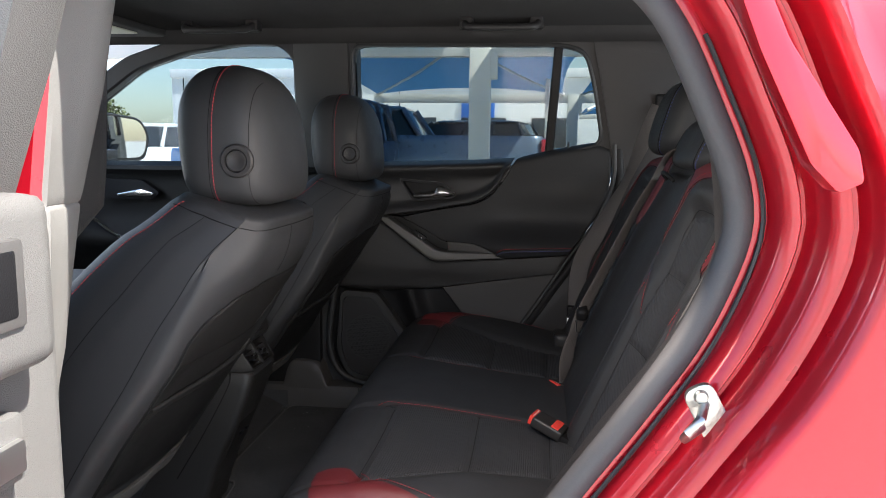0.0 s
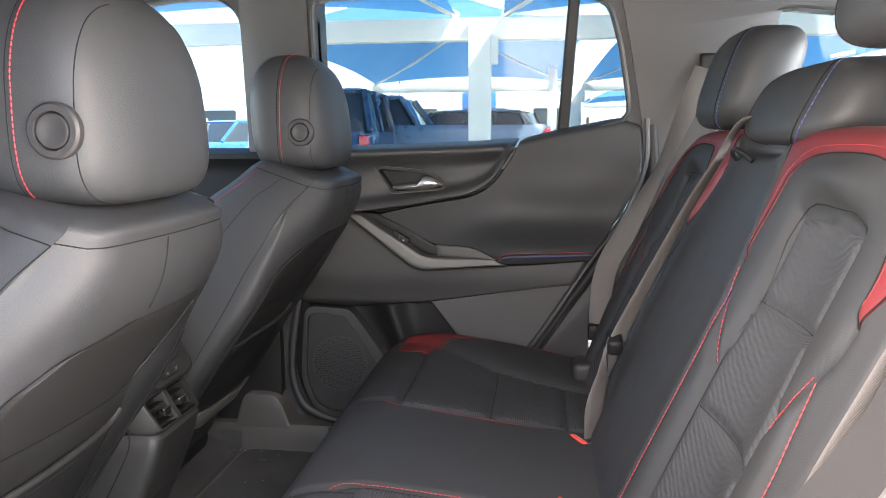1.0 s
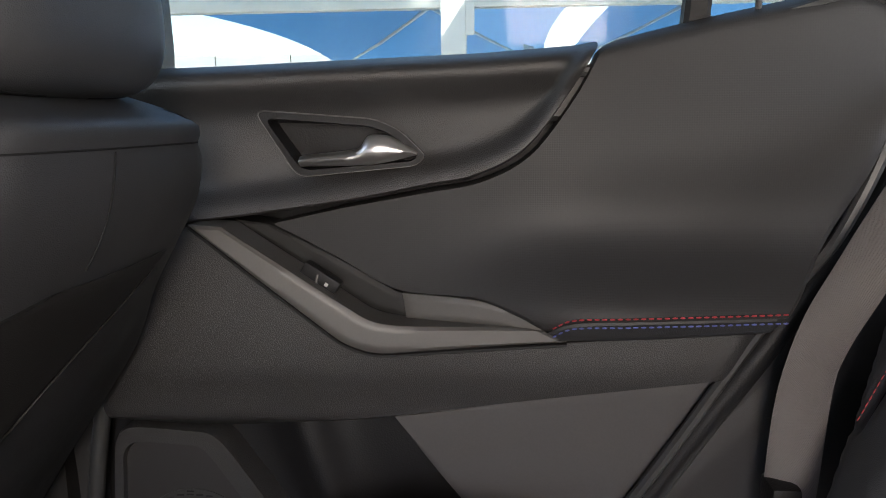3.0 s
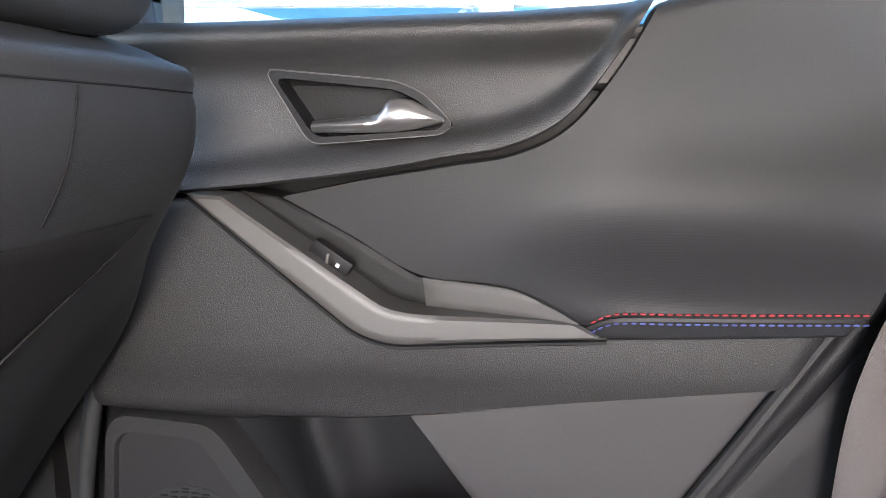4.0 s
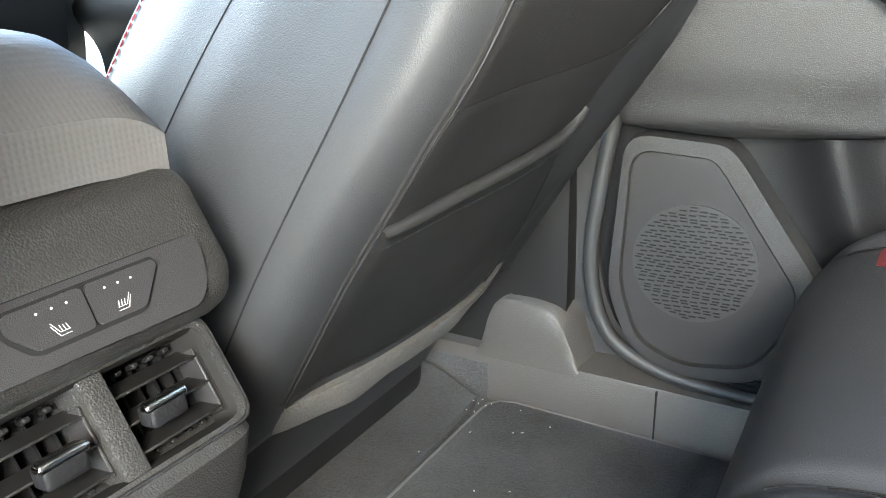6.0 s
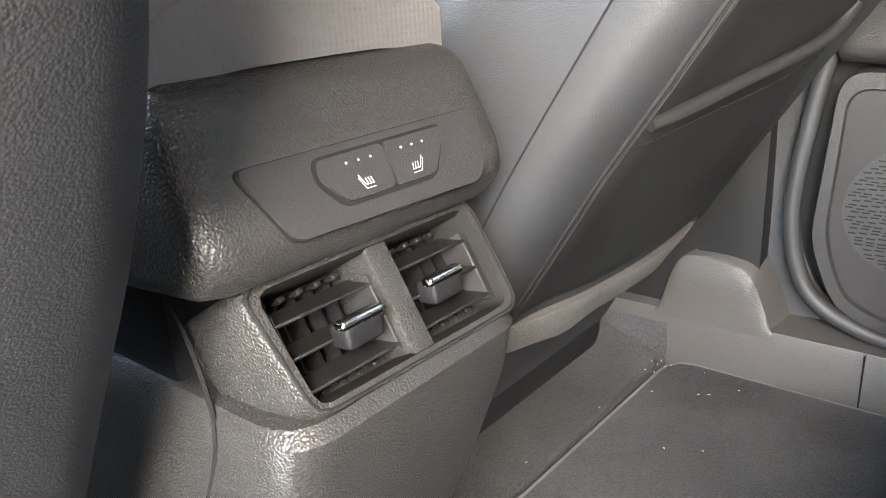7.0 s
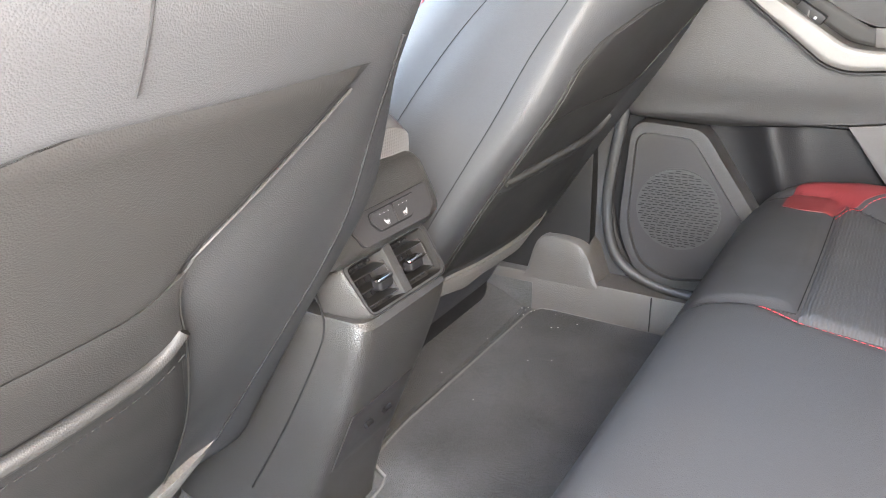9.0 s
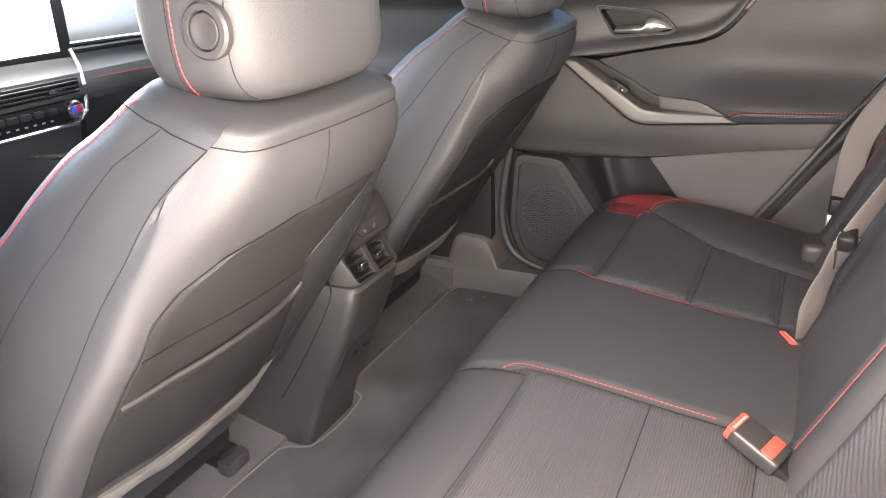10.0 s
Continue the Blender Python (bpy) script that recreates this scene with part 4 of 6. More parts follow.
    m = Matrix.Translation((-0.368 + aft, yb, 1.244)) @ Matrix.Rotation(radians(90), 4, "X")
    part("button_ring", lathe([(0.0265, -0.004), (0.0265, 0.003), (0.024, 0.0055), (0.0185, 0.0055), (0.0175, 0.003), (0.0175, -0.004)], m, 32), PLASTIC_SMOOTH, head)
    part("button", lathe([(0.0, 0.0035), (0.010, 0.0038), (0.0125, 0.0052), (0.0155, 0.0052), (0.0168, 0.0035), (0.0168, -0.004)], m, 32), PLASTIC_SMOOTH, head, "round black release button")
    for sg in (-1, 1):
        post = part("headrest_post", tube([(-0.395 + aft, y0 + sg * 0.072, 1.13), (-0.395 + aft, y0 + sg * 0.072, 1.185)], 0.006, 12), CHROME, s)
        part("collar", lathe([(0.028, -0.01), (0.028, 0.006), (0.024, 0.010), (0.010, 0.011), (0.007, 0.013)], pose(-0.395 + aft, y0 + sg * 0.072, 1.158), 20), PLASTIC_SMOOTH, post)
    return s


front_seat(SEAT_Y, -1)
front_seat(SEAT_Y + 0.782, 1)


# ---- rear bench ----
CUSH = spline([(-0.19, 0.46), (-0.25, 0.485), (-0.288, 0.55), (-0.303, 0.62), (-0.300, 0.672), (-0.278, 0.716), (-0.235, 0.738), (-0.17, 0.742), (-0.05, 0.729), (0.08, 0.713), (0.22, 0.700)], 120)


def rear_bench():
    b = thing("rear_bench", (0.0, 0.0, FLOOR_Z), "black leather and cloth rear bench seat with dark red accents", "rear seat")
    ys = np.linspace(-0.665, 0.665, 190)
    X = np.repeat(CUSH[:, 0][:, None], len(ys), 1)
    Y = np.repeat(ys[None], len(CUSH), 0)
    Z = np.repeat(CUSH[:, 1][:, None], len(ys), 1)
    topw = step(X, -0.27, 0.10) * step(Z, 0.66, 0.06)
    A = np.abs(Y)
    edge_y = np.interp(X, (-0.20, -0.17, 0.0, 0.19), (0.585, 0.575, 0.452, 0.40))
    hump = 0.026 * step(A, edge_y + 0.02, 0.08) * topw * step(-X, -0.14, 0.2)
    fall = 0.11 * np.clip((A - 0.60) / 0.065, 0, 1) ** 2.4
    dish = 0.008 * bumpf(A, 0.36, 0.13) * topw * step(X, -0.2, 0.1)
    Zh = Z + hump - fall * topw - dish
    Xh = X + 0.03 * np.clip((A - 0.52) / 0.14, 0, 1) ** 2 * step(-X, 0.18, 0.10)
    seams = []
    for s in (-1, 1):
        seams += [[(-0.30, s * 0.19), (-0.25, s * 0.192), (-0.20, s * 0.19), (-0.16, s * 0.170), (-0.05, s * 0.166), (0.10, s * 0.164), (0.2, s * 0.164)],
                  [(-0.168, s * 0.20), (-0.168, s * 0.57)], [(0.003, s * 0.168), (0.003, s * 0.45)], [(0.145, s * 0.168), (0.145, s * 0.40)],
                  [(-0.30, s * 0.585), (-0.20, s * 0.582), (-0.168, s * 0.572), (-0.09, s * 0.515), (0.0, s * 0.450), (0.10, s * 0.420), (0.2, s * 0.400)],
                  [(-0.168, s * 0.19), (-0.24, s * 0.19)]]
    groove = np.zeros_like(Z)
    for line in seams:
        groove = np.maximum(groove, np.exp(-((line_distance(X, Y, line) / 0.0080) ** 2)))
    Zh = Zh - 0.0085 * groove * topw
    P = np.stack([Xh, Y, Zh], -1)
    xm, ym = (X[:-1, :-1] + X[1:, 1:]) / 2, np.abs(Y[:-1, :-1] + Y[1:, 1:]) / 2
    kind = np.zeros(xm.shape, int)
    ey = np.interp(xm, (-0.20, -0.17, 0.0, 0.19), (0.585, 0.575, 0.452, 0.40))
    kind[(xm > -0.166) & (ym > 0.172) & (ym < ey)] = 1
    names = (("cushion", LEATHER, "smooth black leather cushion"), ("cushion_insert", PERF, "ribbed black leather inserts"))
    sort_pieces(P, kind, names, b)

    def cush(i, y):
        """The cushion's surface at a row, counted with fractions, and a place across."""
        i, j = np.clip(i, 0, len(CUSH) - 1.001), np.clip((y - ys[0]) / (ys[1] - ys[0]), 0, len(ys) - 1.001)
        a, c = int(i), int(j)
        p, q = P[a, c] * (1 - j + c) + P[a, c + 1] * (j - c), P[a + 1, c] * (1 - j + c) + P[a + 1, c + 1] * (j - c)
        return p * (1 - i + a) + q * (i - a)

    top_row = int(np.argmin(CUSH[:, 0]))

    def on(x, y):
        return cush(np.interp(x, CUSH[top_row:, 0], np.arange(top_row, len(CUSH))), y)

    for line in seams:
        ln = spline(line, 150)
        ln = ln[ln[:, 0] > -0.27]
        if len(ln) > 3:
            part("seam", tube(np.array([on(x, y) for x, y in ln]) + np.array((0, 0, 0.0001)), 0.0007, 5), SEAM, b)
    # red leather at the outer front corners
    row_of = lambda x: np.interp(x, CUSH[top_row:, 0], np.arange(top_row, len(CUSH)))
    for s in (-1, 1):
        a = spline([(row_of(-0.236), 0.528), (row_of(-0.215), 0.514), (row_of(-0.192), 0.511), (row_of(-0.170), 0.523), (row_of(-0.152), 0.552), (row_of(-0.105), 0.592), (row_of(-0.04), 0.622), (row_of(0.03), 0.640), (row_of(0.07), 0.649)], 60)
        c = even([(row_of(-0.236), 0.657), (row_of(-0.20), 0.658), (row_of(-0.10), 0.658), (row_of(0.07), 0.655)], 60)
        Q = coons(a, c, 60, 16)
        S = np.array([[cush(i, s * y) for i, y in row] for row in Q]) + np.array((-0.0007, 0, 0.0012))
        part("red_accent", slab(S, (0.002, 0, -0.003), 0.0006), RED_LEATHER, b, "dark red leather corner")

    for s in (-1, 1):
        base = spline([(-0.205, s * 0.186), (-0.185, s * 0.172), (-0.15, s * 0.164), (-0.05, s * 0.1595), (0.09, s * 0.157)], 60)
        line = np.array([on(x, y) * np.array((0, 0, 1)) + np.array((x, y, 0.0012)) for x, y in base])
        part("stitching", stitches(line), RED_THREAD, b, "red stitching")
        part("stitching", stitches(line + np.array((0, -s * 0.006, 0))), BLUE_THREAD, b, "blue stitching")
        outer = spline([(-0.166, s * 0.512), (-0.146, s * 0.544), (-0.10, s * 0.583), (-0.035, s * 0.612), (0.03, s * 0.625), (0.14, s * 0.60)], 60)
        line = np.array([on(x, y) * np.array((0, 0, 1)) + np.array((x, y, 0.0012)) for x, y in outer])
        part("stitching", stitches(line), RED_THREAD, b, "red stitching")
    # backrest
    vs, yb = np.linspace(0, 1, 120), np.linspace(-0.628, 0.628, 190)
    zbot = 0.69
    lines = [[(-0.20, 0.69), (-0.205, 1.0), (-0.19, 1.08), (-0.135, 1.21)], [(0.20, 0.69), (0.205, 1.0), (0.19, 1.08), (0.135, 1.21)]]
    for s in (-1, 1):
        lines += [[(s * 0.27, 1.05), (s * 0.45, 1.05)], [(s * 0.265, 0.915), (s * 0.475, 0.915)], [(s * 0.265, 0.70), (s * 0.262, 0.965), (s * 0.275, 1.05), (s * 0.275, 1.15), (s * 0.36, 1.166), (s * 0.445, 1.15), (s * 0.450, 1.05), (s * 0.475, 0.965), (s * 0.475, 0.70)],
                  [(s * 0.548, 1.08), (s * 0.545, 1.055), (s * 0.529, 1.031), (s * 0.505, 0.998), (s * 0.475, 0.965)], [(s * 0.529, 1.031), (s * 0.545, 0.95), (s * 0.550, 0.88)],
                  [(s * 0.202, 1.08), (s * 0.198, 1.055), (s * 0.212, 1.035), (s * 0.232, 0.998), (s * 0.255, 0.965)]]
    top_of = lambda A: smooth_lerp(((0.0, 1.235), (0.10, 1.24), (0.16, 1.27), (0.42, 1.27), (0.50, 1.25), (0.57, 1.19), (0.61, 1.12), (0.63, 1.04)), A)

    def back_at(Y, Z):
        """The backrest's surface at a place across and a height, leaning back, with its bolsters, dishes and seams."""
        Y, Z = np.asarray(Y, float), np.asarray(Z, float)
        A = np.abs(Y)
        V = (Z - zbot) / (top_of(A) - zbot)
        X = 0.182 + (Z - 0.70) * 0.44
        bol = 0.008 * bumpf(A, 0.525, 0.065) * step(-Z, -1.17, 0.16) + 0.010 * bumpf(A, 0.225, 0.05) * step(-Z, -1.2, 0.1)
        dish = -0.024 * bumpf(A, 0.365, 0.095) * step(-Z, -1.17, 0.06)
        roll = np.clip((V - 0.93) / 0.07, 0, 1) ** 2
        e = np.interp(Z, (0.69, 0.80, 0.90, 0.96, 1.02), (0.50, 0.525, 0.565, 0.595, 0.598))
        side = np.minimum((np.maximum(0, A - e) / 0.030) ** 2, 1.0) + np.maximum(0, A - e - 0.030) * 9
        pillow = 0.020 * bumpf(Z, 1.188, 0.024) * bumpf(A, 0.36, 0.10)
        off = bol + dish + pillow - 0.075 * roll - 0.10 * side
        groove = np.zeros_like(Z)
        for line in lines:
            groove = np.maximum(groove, np.exp(-((line_distance(Y, Z, line) / 0.0080) ** 2)))
        off = off - 0.0080 * groove - 0.012 * np.exp(-(((Y - 0.212) / 0.004) ** 2)) * step(-Z, -1.02, 0.02)
        return np.stack([X - off * 0.915, Y, Z + off * 0.40], -1)

    V, Y = np.meshgrid(vs, yb, indexing="ij")
    Z = zbot + V * (top_of(np.abs(Y)) - zbot)
    P2 = back_at(Y, Z)
    ym, zm = np.abs((Y[:-1, :-1] + Y[1:, 1:]) / 2), (Z[:-1, :-1] + Z[1:, 1:]) / 2
    kind = np.zeros(ym.shape, int)
    kind[inside(ym, zm, [(0.265, 0.69), (0.262, 0.965), (0.275, 1.05), (0.275, 1.15), (0.445, 1.15), (0.450, 1.05), (0.475, 0.965), (0.475, 0.69)])] = 1
    names = (("backrest", LEATHER, "smooth black leather backrest"), ("backrest_insert", PERF, "ribbed black leather backrest inserts"))
    sort_pieces(P2, kind, names, b)
    for line in lines:
        part("seam", tube(np.array([back_at(np.array([y]), np.array([z]))[0] for y, z in spline(line, 50)]) + np.array((-0.0002, 0, 0.0001)), 0.0007, 6), SEAM, b)
    # red leather arch over each outer seat, tapering down both its legs
    arch_o = spline([(0.553, 1.080), (0.580, 1.13), (0.566, 1.185), (0.505, 1.240), (0.42, 1.264), (0.30, 1.266), (0.20, 1.262), (0.150, 1.240), (0.150, 1.185), (0.175, 1.12), (0.198, 1.078)], 120)
    arch_i = spline([(0.546, 1.080), (0.546, 1.12), (0.528, 1.163), (0.486, 1.198), (0.42, 1.216), (0.30, 1.216), (0.248, 1.206), (0.222, 1.18), (0.212, 1.14), (0.207, 1.11), (0.204, 1.078)], 120)
    for s in (-1, 1):
        w = np.linspace(0, 1, 9)[:, None, None]
        Q = (1 - w) * arch_i[None] + w * arch_o[None]
        S = back_at(s * Q[..., 0], Q[..., 1]) + np.array((-0.0016, 0, 0.0008))
        part("red_accent", slab(S, (0.004, 0, -0.002), 0.0008), RED_LEATHER, b, "dark red leather band over the backrest")
        for e in (0, -1):
            part("seam", tube(S[e] + np.array((-0.0002, 0, 0)), 0.0007, 6), SEAM, b)
        inset = back_at(s * (0.82 * arch_i[:, 0] + 0.18 * arch_o[:, 0]), 0.82 * arch_i[:, 1] + 0.18 * arch_o[:, 1]) + np.array((-0.0026, 0, 0.0012))
        part("stitching", stitches(inset[4:-4], 0.0042, 0.003, 0.0005), RED_THREAD, b, "red stitching")
    shell = grid(np.array([P2[-1], P2[-1] + np.array((0.05, 0, -0.012)), P2[-1] + np.array((0.09, 0, -0.10)), P2[0] + np.array((0.14, 0, 0.0))]))
    part("back_shell", shell, CARPET, b, "carpeted rear shell")

    def on_back(y, z):
        return back_at(np.array([y]), np.array([z]))[0]

    for s in (-1, 1):
        for mat_, dy in ((RED_THREAD, 0.0), (BLUE_THREAD, 0.007)) if s < 0 else ():
            line = np.array([on_back(y, z) for y, z in spline([(s * (0.186 + dy), 1.07), (s * (0.199 + dy), 1.0), (s * (0.196 + dy), 0.80), (s * (0.194 + dy), 0.71)], 70)])
            part("stitching", stitches(even(line, 60), lift=(-0.0012, 0, 0.0006)), mat_, b, "contrast stitching")
        line = np.array([on_back(y, z) for y, z in spline([(s * 0.523, 1.030), (s * 0.498, 0.997), (s * 0.470, 0.965)], 20)])
        part("stitching", stitches(even(line, 20), lift=(-0.0012, 0, 0.0006)), RED_THREAD, b, "red stitching")
        line = np.array([on_back(y, z) for y, z in spline([(s * 0.536, 1.028), (s * 0.552, 0.95), (s * 0.557, 0.88)], 30)])
        part("stitching", stitches(even(line, 26), lift=(-0.0012, 0, 0.0006)), RED_THREAD, b, "red stitching")
        line = np.array([on_back(y, z) for y, z in spline([(s * 0.219, 1.035), (s * 0.239, 0.998), (s * 0.261, 0.966)], 20)])
        part("stitching", stitches(even(line, 20), lift=(-0.0012, 0, 0.0006)), RED_THREAD, b, "red stitching")
    # headrests
    for yc, w, h, z0 in ((-0.055, 0.185, 0.115, 1.222), (0.365, 0.128, 0.190, 1.246), (-0.375, 0.128, 0.190, 1.325)):
        om = np.linspace(0, 2 * np.pi, 56, endpoint=False)
        rows = []
        for t in np.linspace(-0.497, 0.497, 34) * np.pi:
            k, z = np.cos(t) ** 0.6, np.sign(np.sin(t)) * np.abs(np.sin(t)) ** 0.6
            rows.append(np.stack([0.480 + 0.028 * z + 0.072 * k * np.sign(np.cos(om)) * np.abs(np.cos(om)) ** 0.7, yc + w * k * np.sign(np.sin(om)) * np.abs(np.sin(om)) ** 0.6, np.full(56, z0 + h / 2 + h / 2 * z)], 1))
        R = np.array(rows)
        head = part("headrest", caps(grid(R, close_v=True)), LEATHER, b, "black leather headrest", sharp=80)
        for col, thread in ((22, RED_THREAD), (34, BLUE_THREAD)):
            part("seam", tube(R[3:-3, col + (1 if col < 28 else -1)], 0.0012, 6), SEAM, head)
            part("stitching", stitches(even(R[3:-3, col] + np.array((-0.001, 0, 0)), 50), 0.005, 0.003, 0.0009), thread, head, "contrast stitching")
        if yc == -0.055:
            tag = bmesh.new()
            for k in range(3):
                box((0.453, -0.185 + k * 0.018, z0 + h - 0.003), (0.465, -0.173 + k * 0.018, z0 + h + 0.0012), 0.0005, bm=tag)
            part("tag", tag, WHITE_INK, head, "small white tag marks")
        for s in (-1, 1):
            part("headrest_post", tube([(0.473, yc + s * 0.05, 1.17), (0.475, yc + s * 0.05, z0 + 0.03)], 0.005, 10), DARK, head)
    # release latch on top of the middle, fold-down loop
    part("release_loop", tube(spline([(0.389, -0.045, 1.20), (0.378, -0.03, 1.212), (0.375, 0.0, 1.216), (0.378, 0.03, 1.212), (0.389, 0.045, 1.20)], 20), 0.0042, 8), DARK, b, "black release loop")
    return b


rear_bench()
single("seat_lever_cover", box((0.165, 0.455, 0.695), (0.212, 0.535, 0.742), 0.016, 3), PLASTIC_SMOOTH, "black plastic child seat anchor cover between cushion and backrest", "anchor cover")


# ---- seat belts ----
def ribbon(points, sides, w=0.046, thick=0.0014):
    """A strap along a line of places; sides: the direction across it at each."""
    p = np.array(points, float)
    s = np.array(sides, float)
    s /= np.linalg.norm(s, axis=1)[:, None]
    n = 60
    s = even(s, n) if len(s) == len(p) else s
    q = spline(p, n)
    t = np.gradient(q, axis=0)
    t /= np.linalg.norm(t, axis=1)[:, None]
    s = s - (s * t).sum(1)[:, None] * t
    s /= np.linalg.norm(s, axis=1)[:, None]
    nrm = np.cross(t, s)
    cols = [q + s * w * k / 2 + nrm * thick * h for k, h in ((-1, 0), (-0.9, 1), (-0.45, 1.15), (0, 1.2), (0.45, 1.15), (0.9, 1), (1, 0), (0.9, -1), (0, -1), (-0.9, -1))]
    return caps(grid(np.stack(cols, 1), close_v=True))


belt_r = thing("seat_belt", (0.22, 0.62, 0.76), "grey webbing seat belt hanging beside the backrest", "seat belt", group="rear seat belts")
run = np.array([(0.455, 0.642, 1.385), (0.415, 0.640, 1.285), (0.372, 0.634, 1.178), (0.341, 0.630, 1.115), (0.287, 0.626, 1.008), (0.254, 0.622, 0.947), (0.238, 0.624, 0.887), (0.231, 0.628, 0.783), (0.230, 0.630, 0.752)])
facing = np.array([(-0.5, -0.85, 0.1), (-0.5, -0.85, 0.1), (-0.48, -0.85, 0.1), (-0.45, -0.87, 0.1), (-0.40, -0.90, 0.1), (-0.95, -0.35, 0.4), (-0.05, -0.98, -0.25), (-0.55, -0.80, 0.0), (-0.5, -0.85, 0.0)])
part("webbing", ribbon(run, np.cross(np.gradient(run, axis=0), facing), 0.050), BELT, belt_r)
part("anchor", box((0.208, 0.608, 0.752), (0.238, 0.650, 0.790), 0.006), DARK, belt_r, "black anchor fitting")
part("tongue", box((0.206, 0.608, 0.715), (0.222, 0.632, 0.756), 0.004), STEEL, belt_r)
part("guide", box((0.445, 0.652, 1.360), (0.49, 0.672, 1.42), 0.010, 3), DARK, belt_r, "black belt guide in the pillar trim")

belt_l = thing("seat_belt", (0.22, -0.62, 0.76), "grey webbing seat belt lying over the bolster beside the open doorway", "seat belt", group="rear seat belts")
run = np.array([(0.49, -0.640, 1.43), (0.460, -0.640, 1.33), (0.427, -0.642, 1.255), (0.374, -0.645, 1.149), (0.339, -0.645, 1.074), (0.295, -0.645, 0.98), (0.255, -0.64, 0.88), (0.215, -0.632, 0.755)])
facing = np.array([(-0.5, 0.85, 0.1)] * 3 + [(-0.35, 0.92, 0.15)] * 3 + [(-0.5, 0.85, 0.1)] * 2)
part("webbing", ribbon(run, np.cross(np.gradient(run, axis=0), facing), 0.044), BELT, belt_l)
part("anchor", box((0.192, -0.655, 0.735), (0.222, -0.615, 0.775), 0.006), DARK, belt_l, "black anchor fitting")

belt_c = thing("seat_belt", (0.17, 0.10, 0.70), "grey webbing middle seat belt crossing the backrest to its buckle", "seat belt", group="rear seat belts")
part("webbing", ribbon([(0.440, 0.035, 1.262), (0.396, 0.052, 1.256), (0.366, 0.088, 1.190), (0.337, 0.122, 1.124), (0.308, 0.137, 1.058), (0.250, 0.152, 0.930), (0.228, 0.147, 0.882)],
                       [(0.3, 0.93, -0.1), (0.32, 0.93, -0.15), (0.33, 0.92, -0.18), (0.36, 0.92, -0.18), (0.42, 0.9, -0.18), (0.60, 0.78, -0.2), (0.72, 0.68, -0.2)], 0.044), BELT, belt_c)
part("webbing", ribbon([(0.226, 0.146, 0.880), (0.205, 0.135, 0.825), (0.190, 0.125, 0.77), (0.186, 0.135, 0.705)], [(0.8, 0.6, 0), (0.6, 0.8, 0), (0.75, 0.6, 0), (0.6, 0.8, 0)], 0.044), BELT, belt_c)
part("slider", box((0.208, 0.122, 0.862), (0.236, 0.168, 0.892), 0.010, 3, turn=Matrix.Rotation(radians(20), 4, "X")), DARK, belt_c, "black slider on the webbing")
part("tongue", box((0.204, 0.133, 0.826), (0.212, 0.158, 0.864), 0.003, turn=Matrix.Rotation(radians(15), 4, "X")), CHROME, belt_c, "bright steel tongue")


def buckle(x, y, z, yaw, pitch, label):
    """A belt buckle standing out of the seat: shell, red button, slot, plate."""
    b = thing("seat_belt_buckle", (x, y, z), label, "buckle", group="belt buckles")
    turn = pose(x, y, z) @ Matrix.Rotation(radians(yaw), 4, "Z") @ Matrix.Rotation(radians(pitch), 4, "Y") @ Matrix.Scale(0.84, 4)

    def at(bm):
        bmesh.ops.transform(bm, matrix=turn, verts=bm.verts)
        return bm

    part("shell", at(box((-0.058, -0.028, -0.012), (0.02, 0.028, 0.014), 0.007, 3)), BUCKLE, b)
    part("button", at(box((-0.066, -0.025, -0.010), (-0.052, 0.025, 0.0135), 0.004, 2)), RED_BUTTON, b, "red release button")
    part("label_strip", at(box((-0.012, -0.0245, 0.010), (0.008, 0.0245, 0.0165), 0.003, 2)), RED_BUTTON, b, "red strip on the shell")
    for k in range(8):
        part("rib", at(box((-0.060, -0.020 + k * 0.0052, 0.012), (-0.057, -0.018 + k * 0.0052, 0.0142), 0.0004, 1)), ICON, b)
    part("stalk", at(box((0.01, -0.02, -0.014), (0.10, 0.02, 0.004), 0.005)), DARK, b)
    return b


buckle(0.158, -0.222, 0.716, -20, 22, "black belt buckle with a red button lying on the cushion")
buckle(0.204, 0.145, 0.688, 30, 10, "black belt buckle with a red button beside the middle belt")


# ---- centre console ----
def rounded_rect(x0, x1, w, r=0.02):
    return rounded([(x0, -w), (x0, w), (x1, w), (x1, -w)], r)


